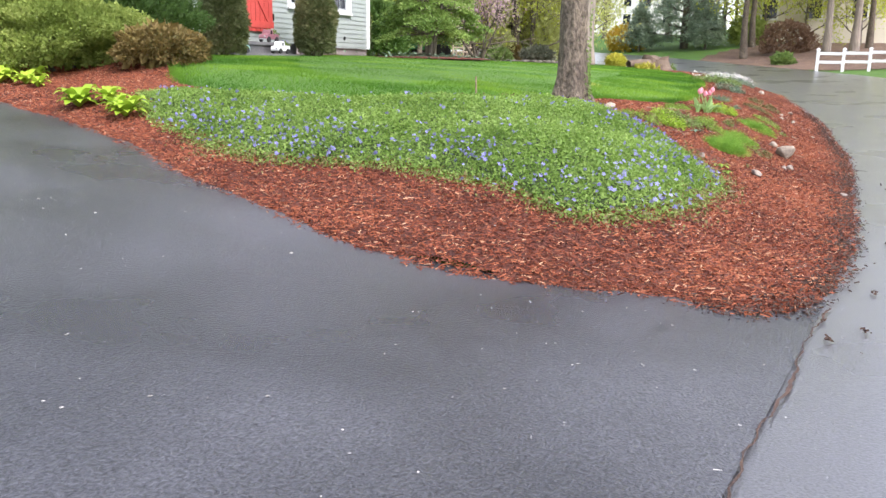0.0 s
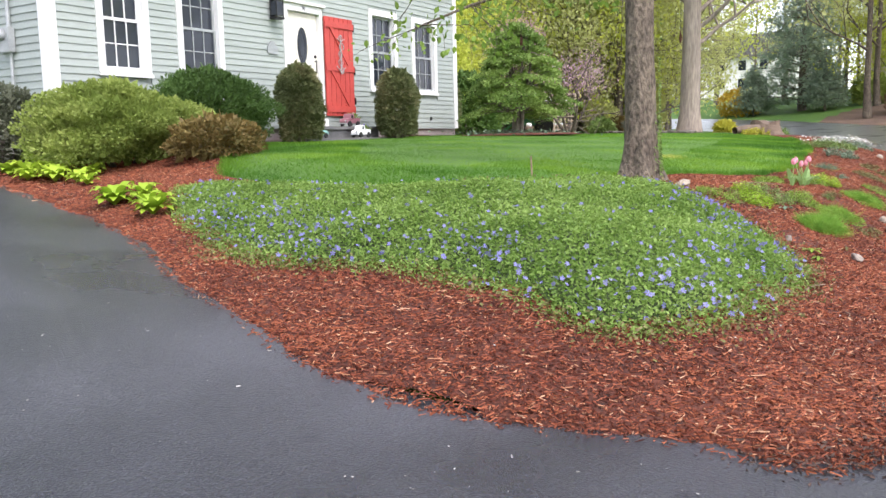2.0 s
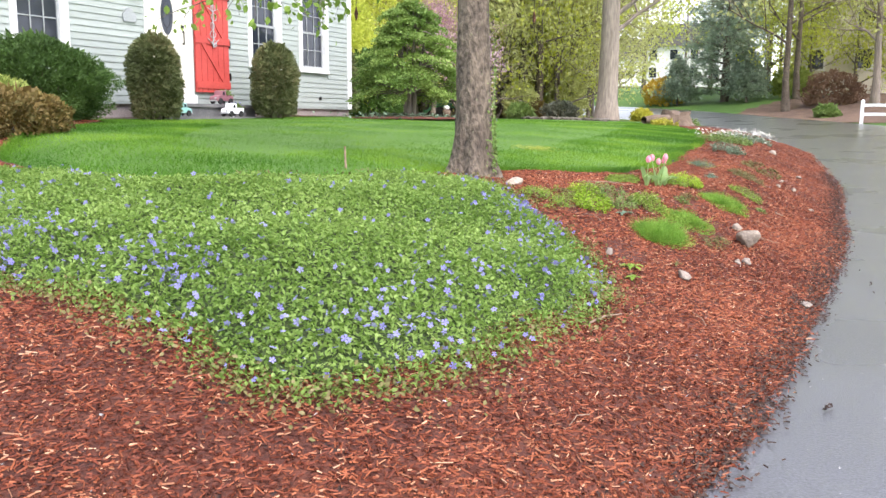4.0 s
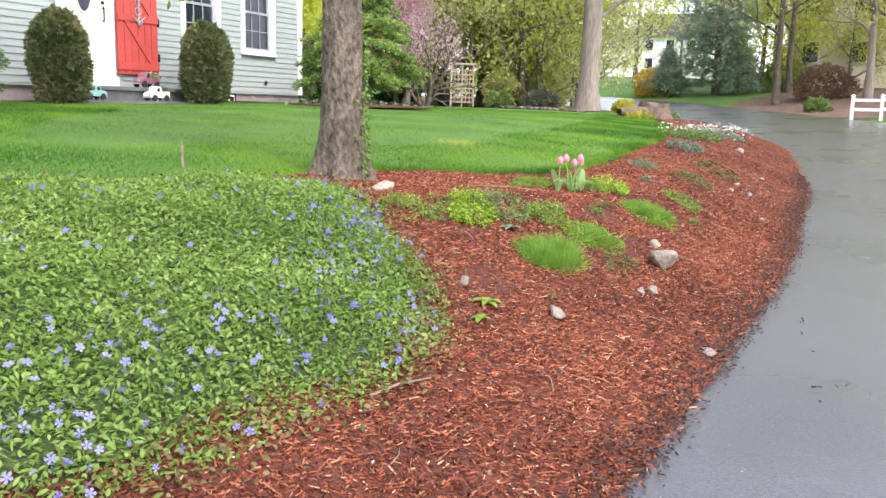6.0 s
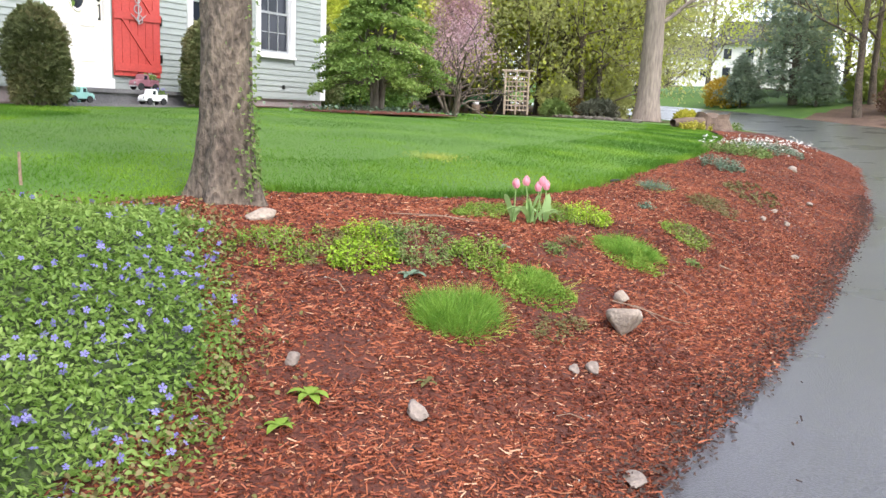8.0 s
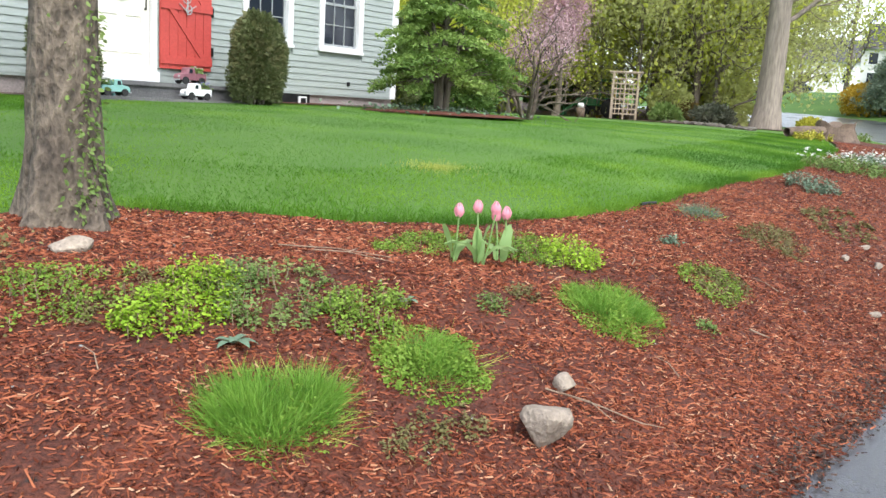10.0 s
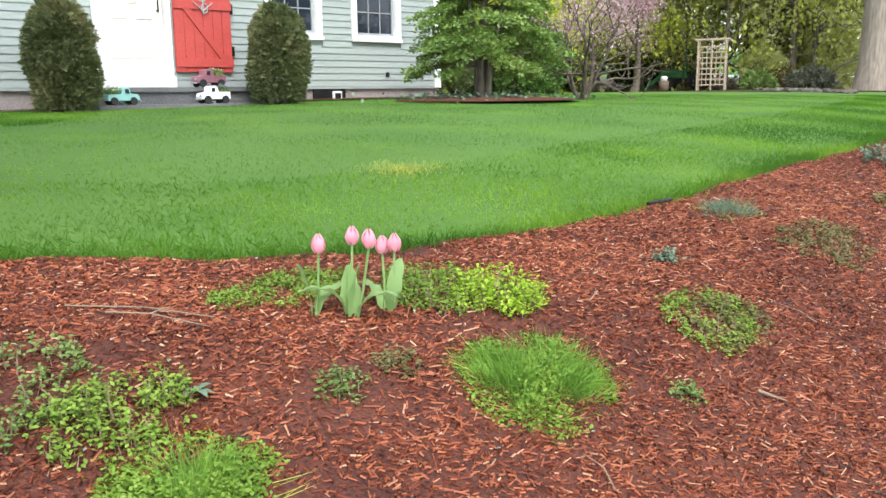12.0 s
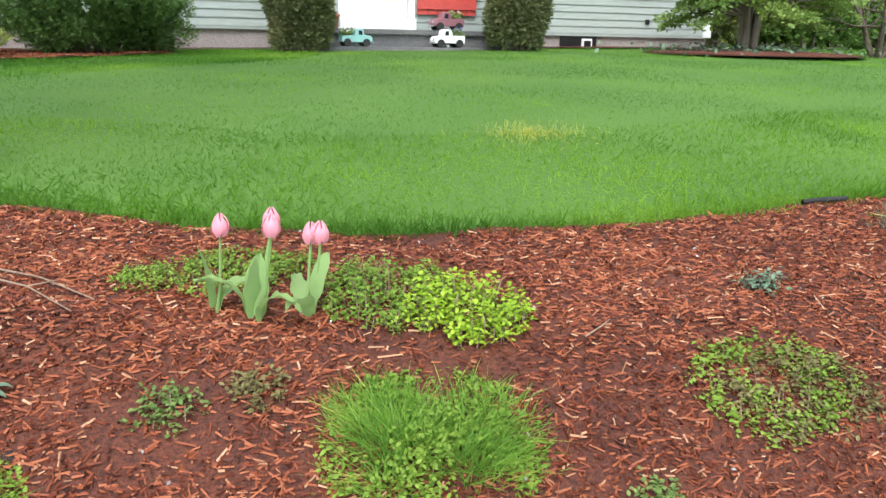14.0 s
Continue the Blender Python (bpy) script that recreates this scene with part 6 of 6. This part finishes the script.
# an old pale tree with bare spreading limbs, by the road
BX, BY = 36.4, 9.7
bz0 = gz(BX, BY)
old = thing("old_oak", "massive pale-barked oak with bare spreading limbs", "tree", (BX, BY, bz0))
w = Wood()
path = [np.array([BX + 0.15 * k, BY - 0.1 * k, bz0 - 0.15 + 13 * k]) for k in np.linspace(0, 1, 14)]
w.add(*tube(path, [0.58, 0.42, 0.385, 0.37, 0.355, 0.34, 0.33, 0.31, 0.28, 0.25, 0.22, 0.18, 0.14, 0.1], 16, 0.03))
for h, a, l in ((3.4, -0.9, 3.6), (4.0, -1.5, 4.4), (4.6, -0.6, 4.6), (5.0, 2.2, 4.5), (5.6, -1.8, 5.5), (6.4, 0.6, 5), (7.2, -1.1, 5), (8, 2.8, 4.5), (9.2, -0.3, 4), (10.5, 1.6, 3.5)):
    w.limb((BX + 0.1, BY, bz0 + h), (math.cos(a), math.sin(a), 0.75), l, 0.10, 3, 0.6, 0.15, 4)
part("trunk", w.mesh("trunk"), BARK_PALE, old)
w.tips = w.tips[::3]
part("buds", crown("buds", w, DIAMOND, 1, 0.10, 0.2), WOODS, old)

# woodland trees: four kinds, repeated
def wood_kind(label, x, y, h, r, material, size, per, spread, clear, limbs, bark, reach=0.3):
    return broad_tree(label, x, y, h, r, DIAMOND, material, size, per, clear, 2, spread, limbs, reach, "woodland_tree", bark, group="woodland trees", kids=4)


k1 = wood_kind("tall woodland tree in pale yellow-green leaf", 41.5, 15.5, 12, 0.20, SPRING, 0.24, 5, 0.5, 0.16, 13, BARK_DARK, 0.32)
k2 = wood_kind("slender woodland tree with sparse young leaves", 43.5, 17.8, 13, 0.15, WOODS, 0.20, 3, 0.45, 0.22, 12, BARK, 0.25)
k3 = wood_kind("grey-trunked woodland tree coming into leaf", 46.5, 15.8, 14, 0.22, WOODS, 0.21, 3, 0.5, 0.25, 12, BARK_PALE, 0.27)
k4 = wood_kind("low leafy understorey tree in fresh green", 30.6, 24.0, 6.5, 0.10, SPRING, 0.17, 9, 0.42, 0.07, 13, BARK_DARK, 0.4)
k5 = wood_kind("loose understorey tree in pale olive leaf", 39.4, 16.4, 7.0, 0.11, WOODS, 0.16, 8, 0.45, 0.08, 13, BARK_DARK, 0.38)
KINDS = {1: k1, 2: k2, 3: k3, 4: k4, 5: k5}
spots = [(5, 33.5, 20.5), (1, 29.5, 22.5), (4, 36.5, 22.6), (1, 25.5, 25), (3, 32, 26), (1, 28, 29), (4, 31.5, 19.5), (4, 35, 19.5), (4, 27, 21), (2, 40.3, 14.2), (3, 42.5, 13.3), (2, 45.3, 18.3), (4, 44, 14.6),
         (2, 48.5, 19.5), (3, 45, 27), (1, 47, 24), (2, 51, 24.5), (3, 40, 23), (1, 43, 27), (2, 36, 27), (2, 33.5, 31), (3, 39, 32), (1, 49, 30), (4, 48.5, 18.6), (4, 49, 22.5), (3, 24, 31), (2, 21, 28), (1, 19, 31),
         (2, 50, 4.4), (3, 49.5, 0.3), (3, 50.5, -1.0), (4, 60, 4.2), (5, 61, 1.6), (5, 63, 6.2), (4, 64.5, 3.0), (1, 67, 7.5), (4, 57.5, -1.4), (5, 40.6, 13.3), (4, 42, 14.9), (5, 42.8, 16.9), (5, 43.8, 12.9), (4, 45.2, 15.4), (5, 40.4, 20.8), (4, 43.2, 20.4), (5, 46.4, 13.6), (5, 36.8, 21.2), (4, 38.4, 24), (5, 34, 23), (5, 47.6, 16.4),  (2, 53, -1.8), (2, 56, 4.5), (2, 47.0, -2.6),
         (1, 66, 16), (2, 70, 12), (3, 74, 5), (1, 72, 0), (2, 66, 27), (1, 72, 33), (3, 76, 38), (3, 98, 30), (2, 98, 20), (1, 100, 12),
         # these stand out of view, added for window reflections and to close the place
         (1, 14, -14), (3, 22, -13), (2, 6, -15), (1, 30, -12), (3, -4, -14), (2, 38, -10), (1, -12, -12), (2, -14, 14), (3, -10, 26), (1, 0, 34), (3, 10, 36)]
for i, (k, x, y) in enumerate(spots):
    s = 0.85 + 0.35 * ((i * 37) % 17) / 16
    copy_thing(KINDS[k], pose(x, y, gz(x, y) - 0.08, 0, 0, (i * 83) % 360) @ Matrix.Diagonal((s, s, s, 1)))

# brush and dark undergrowth at the wood's edge
for i, (lab, x, y, rx, ry, h, m, c, s) in enumerate((
        ("dark evergreen brush behind the lawn", 40, 27.5, 5.5, 1.6, 3.4, YEW, 7000, 0.24), ("dark evergreen brush behind the lawn", 49, 25.5, 4.0, 1.6, 2.4, YEW, 4000, 0.28),
        ("dark evergreen brush behind the lawn", 32, 28, 4.0, 1.6, 2.6, YEW, 4000, 0.28), ("dark shrub beside the redbud", 24.3, 13.2, 1.3, 1.1, 1.9, YEW, 5000, 0.12),
        ("yellow-green forsythia bush behind the house", 24.2, 15.0, 1.7, 1.5, 4.2, SPRING, 7000, 0.13), ("yellow-green bush behind the house", 27.8, 17.5, 2.0, 1.8, 4.4, SPRING, 7000, 0.14),
        ("tangled green bush under the woodland trees", 41.5, 13.2, 1.2, 0.9, 2.2, WOODS, 2500, 0.12), ("tangled green bush under the woodland trees", 45.5, 16.8, 1.5, 1.2, 2.6, WOODS, 3000, 0.13), ("tangled green bush under the woodland trees", 39.0, 14.6, 1.0, 0.8, 1.6, WOODS, 2000, 0.11),
        ("dark bare-twigged hedge across the road", 51.2, 2.3, 1.2, 1.5, 1.7, BROWNLEAF, 4000, 0.10), ("green low bush on the far verge", 46.2, 2.2, 0.6, 0.5, 0.5, HERB, 2500, 0.10),
        ("yellow forsythia in flower across the road", 58.2, 12.6, 1.8, 1.2, 1.7, FORSYTHIA, 4000, 0.12), ("olive bush across the road", 58.5, 5.0, 1.7, 1.2, 1.7, GOLD, 3500, 0.13),
        ("grey-green perennial mound at the lawn's end", 37.8, 12.2, 1.0, 0.7, 0.7, GREYGREEN, 1800, 0.10), ("rust-red low shrub at the lawn's end", 39.3, 14.0, 0.8, 0.6, 0.8, RUST, 1500, 0.10),
        ("green iris clump by the lattice", 37.4, 13.9, 0.7, 0.5, 0.6, HERB, 1200, 0.10), ("bright daffodil clump under the oak", 36.9, 8.4, 0.8, 0.4, 0.4, YELLOWGREEN, 900, 0.08))):
    shrub("bush", lab, x, y, rx, ry, h, m, c, s, DIAMOND, 0.25, 4, "brush", base=gz(x, y))

# conifers across the road
conifer("dark broad spruce across the road", 57.8, 8.8, 11.5, 5.8, PINE, base=gz(57.8, 8.8), per=70, tiers=24, size=0.36, clear=0.06)
conifer("low dark yew tree across the road", 57.0, 11.5, 3.4, 3.0, PINE, base=gz(57, 11.5), per=90, tiers=12, size=0.26, clear=0.2)
conifer("low dark spreading yew beside the spruce", 56.4, 7.3, 3.6, 3.2, PINE, base=gz(56.4, 7.3), per=90, tiers=12, size=0.26, clear=0.18)

# a lattice garden arch
lat = thing("lattice_arch", "weathered wooden lattice arch at the lawn's end", "trellis", (37.0, 15.5, gz(37, 15.5)))
lz = gz(37, 15.5) - 0.03
AX = np.array([0.42, -0.9])
AX /= np.linalg.norm(AX)
for side in (0, 1):
    off = np.array([0.9, 0.42]) * side * 0.55
    for k in (0.0, 0.5, 1.0):
        if side and k == 0.5:
            continue
        q = np.array([36.85, 15.95]) + AX * k * 0.95 + off
        part("post", rod(bmesh.new(), (q[0], q[1], lz), (q[0], q[1], lz + 1.82), 0.035, 0.035, 6), CEDARWOOD, lat)
for k in range(8):
    a = np.array([36.85, 15.95]) - AX * 0.02
    b = a + AX * 0.99
    z = lz + 0.25 + 0.19 * k
    part("slat", rod(bmesh.new(), (a[0], a[1], z), (b[0], b[1], z), 0.025, 0.025, 6), CEDARWOOD, lat)
for k in (0.17, 0.33, 0.67, 0.83):
    q = np.array([36.85, 15.95]) + AX * k * 0.95
    part("slat", rod(bmesh.new(), (q[0], q[1], lz + 0.2), (q[0], q[1], lz + 1.6), 0.018, 0.018, 6), CEDARWOOD, lat)
for s in (0, 1):
    a = np.array([36.85, 15.95]) - AX * 0.15 + np.array([0.9, 0.42]) * s * 0.55
    b = a + AX * 1.25
    part("top_rail", rod(bmesh.new(), (a[0], a[1], lz + 1.84), (b[0], b[1], lz + 1.84), 0.035, 0.035, 6), CEDARWOOD, lat)

# the thin trunk on the lawn
broad_tree("slim grey ornamental tree with pink blossom on the lawn", 32.8, 15.8, 3.5, 0.12, OVAL, PINKBUD, 0.075, 10, 0.45, 2, 0.26, 10, 0.42, "plum_tree", BARK)

# a green compact tractor with a front loader
trac = thing("tractor", "green compact tractor with yellow wheels and canopy", "tractor", (0, 0, 0))
part("hood", prism([(-1.25, 0.62), (-0.15, 0.62), (-0.15, 1.12), (-1.15, 1.02), (-1.28, 0.85)], -0.3, 0.3, 0.03), GREENPAINT, trac)
part("chassis", block(-1.2, 0.9, -0.18, 0.18, 0.42, 0.62, 0.02), BLACK, trac)
part("deck", block(-0.15, 0.95, -0.45, 0.45, 0.62, 0.72, 0.02), GREENPAINT, trac)
part("fender", block(0.2, 0.95, -0.62, -0.35, 0.98, 1.04, 0.02), GREENPAINT, trac)
part("fender", block(0.2, 0.95, 0.35, 0.62, 0.98, 1.04, 0.02), GREENPAINT, trac)
part("seat", prism([(0.3, 0.85), (0.75, 0.85), (0.82, 1.35), (0.72, 1.36), (0.66, 0.96), (0.3, 0.96)], -0.22, 0.22, 0.02), YELLOWPAINT, trac)
for x in (-0.05, 0.85):
    for y in (-0.48, 0.48):
        part("canopy_post", block(x - 0.03, x + 0.03, y - 0.03, y + 0.03, 0.7, 1.92), GREENPAINT, trac)
part("canopy", block(-0.15, 0.95, -0.55, 0.55, 1.92, 2.0, 0.02), GREENPAINT, trac)
for x, r, wd in ((-0.85, 0.34, 0.22), (0.6, 0.52, 0.3)):
    for y in (-0.58, 0.58):
        wh = part("wheel", lathe([(r * 0.6, -wd / 2), (r * 0.95, -wd / 2), (r, -wd / 3), (r, wd / 3), (r * 0.95, wd / 2), (r * 0.6, wd / 2)], (0, 0, 0), 24), RUBBER, trac)
        wh.matrix_basis = pose(x, y, r, 90, 0, 0)
        part("rim", lathe([(r * 0.58, -wd / 2 - 0.01), (r * 0.3, -wd / 2 + 0.03), (r * 0.3, wd / 2 - 0.03), (r * 0.58, wd / 2 + 0.01)], (0, 0, 0), 20), YELLOWPAINT, wh).matrix_basis = Matrix.Identity(4)
for y in (-0.38, 0.38):
    part("loader_arm", prism([(-0.1, 1.05), (0.0, 1.15), (-1.1, 0.95), (-1.75, 0.4), (-1.85, 0.3), (-1.7, 0.28), (-1.05, 0.82)], y - 0.04, y + 0.04), GREENPAINT, trac)
part("bucket", prism([(-1.75, 0.08), (-2.15, 0.05), (-2.2, 0.1), (-1.85, 0.15), (-1.8, 0.5), (-1.7, 0.5)], -0.6, 0.6), GREENPAINT, trac)
trac.matrix_basis = pose(40.9, 18.9, gz(40.9, 18.9), 0, 0, -62) @ Matrix.Diagonal((0.85, 0.85, 0.85, 1))
can = thing("rubbish_bin", "small dark bin with a white lid on the lawn", "bin", (36.2, 16.9, gz(36.2, 16.9)))
part("drum", lathe([(0.17, 0), (0.18, 0.38)], (36.2, 16.9, gz(36.2, 16.9)), 16), OLDWOOD, can)
part("lid", lathe([(0.12, 0.381), (0.13, 0.5), (0.08, 0.55)], (36.2, 16.9, gz(36.2, 16.9)), 16), VINYL, can)

# a hollow stump and a low dry stone edge
sx, sy = 29.6, 5.4
stump = thing("stump", "broken weathered tree stump by the road", "stump", (sx, sy, gz(sx, sy)))
w = Wood()
v, f = [], []
for i in range(5):
    for j in range(26):
        a = 2 * math.pi * j / 26
        r = (0.75, 0.55, 0.48, 0.47, 0.2)[i] * (1 + 0.12 * math.sin(3 * a + 1) + rng.uniform(-0.04, 0.04))
        h = (-0.1, 0.15, 0.36, 0.46 + 0.05 * math.sin(3 * a) + rng.uniform(-0.05, 0.05), 0.35)[i]
        v.append((sx + 1.1 * r * math.cos(a), sy + 0.9 * r * math.sin(a), gz(sx, sy) + h))
f = [(i * 26 + j, i * 26 + (j + 1) % 26, (i + 1) * 26 + (j + 1) % 26, (i + 1) * 26 + j) for i in range(4) for j in range(26)]
part("stump_wood", raw_mesh("stump_wood", v, f), OLDWOOD, stump)
logw = Wood()
logw.add(*tube([(27.7, 5.9, gz(27.7, 5.9) + 0.13), (28.3, 5.7, gz(28.3, 5.7) + 0.18), (28.95, 5.5, gz(29, 5.5) + 0.2)], [0.10, 0.13, 0.12], 10, 0.1))
tagged(part("log", logw.mesh("log"), OLDWOOD), "mossy fallen log beside the stump", "log")
for i in range(22):
    k = i / 21
    x, y = 31.5 + 4.2 * k, 8.2 + 4.8 * k
    rock("rough stone of the low dry edging", x, y, (0.42, 0.3, 0.2), i * 47 % 180, 200 + i, 0.4, gz(x, y), DARKSTONE)
bird = thing("bird_house", "pale wooden bird house on a post", "bird house", (43.6, 14.7, gz(43.6, 14.7)))
part("post", rod(bmesh.new(), (43.6, 14.7, gz(43.6, 14.7) - 0.1), (43.6, 14.7, gz(43.6, 14.7) + 1.5), 0.06, 0.06), BARK_PALE, bird)
part("box", block(43.42, 43.78, 14.52, 14.88, gz(43.6, 14.7) + 1.5, gz(43.6, 14.7) + 1.95, 0.01), CEDARWOOD, bird)
part("roof", rod(bmesh.new(), (43.6, 14.7, gz(43.6, 14.7) + 1.94), (43.6, 14.7, gz(43.6, 14.7) + 2.2), 0.34, 0.02, 4), OLDWOOD, bird)

# ---- across the road ----
fence = thing("rail_fence", "white two-rail vinyl fence across the road", "fence", (41, 0, 1.3))
pts = [np.array([41.0 + 0.02 * k, 0.55 - 1.02 * k]) for k in range(8)]
for q in pts:
    z = gz(*q)
    post = part("post", block(q[0] - 0.065, q[0] + 0.065, q[1] - 0.065, q[1] + 0.065, z - 0.2, z + 0.95, 0.008), VINYL, fence)
    part("cap", rod(bmesh.new(), (q[0], q[1], z + 0.95), (q[0], q[1], z + 1.02), 0.10, 0.01, 4), VINYL, post)
for a, b in zip(pts[:-1], pts[1:]):
    for h in (0.42, 0.78):
        za, zb = gz(*a), gz(*b)
        part("rail", block(min(a[0], b[0]) - 0.005, max(a[0], b[0]) + 0.005, b[1] + 0.066, a[1] - 0.066, (za + zb) / 2 + h - 0.06, (za + zb) / 2 + h + 0.06), VINYL, fence)


def far_house(label, x, y, wx, wy, eave, ridge, wall, turn, rows):
    """A house far off: walls, roof, chimney and windows."""
    t = thing("neighbour_house", label, "house", (0, 0, 0))
    part("wall", block(-wx / 2, wx / 2, -wy / 2, wy / 2, -0.6, eave), wall, t)
    part("roof", prism([(-wx / 2 - 0.4, eave - 0.02), (wx / 2 + 0.4, eave - 0.02), (wx / 2 - 0.6, ridge), (-wx / 2 + 0.6, ridge)], -wy / 2 - 0.4, wy / 2 + 0.4), FARROOF, t)
    part("chimney", block(wx * 0.2, wx * 0.2 + 0.7, -0.4, 0.4, ridge - 1.0, ridge + 0.9), CONCRETE, t)
    for z in rows:
        n = int(wx / 2.4)
        for i in range(n):
            cx = -wx / 2 + wx * (i + 0.5) / n
            wdw = part("window", block(cx - 0.55, cx + 0.55, -wy / 2 - 0.05, -wy / 2 - 0.002, z, z + 1.4), TRIM, t)
            part("pane", block(cx - 0.43, cx + 0.43, -wy / 2 - 0.06, -wy / 2 - 0.051, z + 0.12, z + 1.28), GLASS, wdw)
        for i in range(2):
            cy = -wy / 4 + wy / 2 * i
            wdw = part("window", block(-wx / 2 - 0.05, -wx / 2 - 0.002, cy - 0.55, cy + 0.55, z, z + 1.4), TRIM, t)
            part("pane", block(-wx / 2 - 0.06, -wx / 2 - 0.051, cy - 0.43, cy + 0.43, z + 0.12, z + 1.28), GLASS, wdw)
    t.matrix_basis = pose(x, y, gz(x, y) + 0.1, 0, 0, turn)
    return t


far_house("white two-storey neighbour house up the road", 138, 42, 15, 9, 4.0, 7.0, HOUSEWHITE, -65, (1.0,))
far_house("cream neighbour house behind the spruces", 113, 22.0, 12, 9, 4.6, 7.2, HOUSEWHITE, -80, (0.8, 2.9))
far_house("tall cream neighbour house beyond the fence", 66, -2.5, 16, 9, 6.2, 9.0, HOUSECREAM, -88, (1.0, 3.8))

car = thing("parked_car", "dark blue car parked by the far house", "car", (0, 0, 0))
part("body", prism([(-2.2, 0.35), (2.2, 0.35), (2.25, 0.75), (1.5, 0.95), (0.9, 1.42), (-0.8, 1.45), (-1.5, 0.98), (-2.25, 0.85)], -0.85, 0.85, 0.06), CARBLUE, car)
part("side_window", prism([(-1.2, 0.98), (1.1, 0.98), (0.75, 1.33), (-0.75, 1.35)], -0.862, -0.852), GLASS, car)
for x in (-1.35, 1.35):
    for y in (-0.8, 0.8):
        wh = part("wheel", lathe([(0.3, -0.1), (0.33, -0.07), (0.33, 0.07), (0.3, 0.1)], (0, 0, 0), 20), RUBBER, car)
        wh.matrix_basis = pose(x, y, 0.33, 90, 0, 0)
        part("rim", lathe([(0.2, -0.105), (0.2, 0.105)], (0, 0, 0), 14), GREYPL, wh).matrix_basis = Matrix.Identity(4)
car.matrix_basis = pose(118, 37.5, gz(118, 37.5), 0, 0, -72)
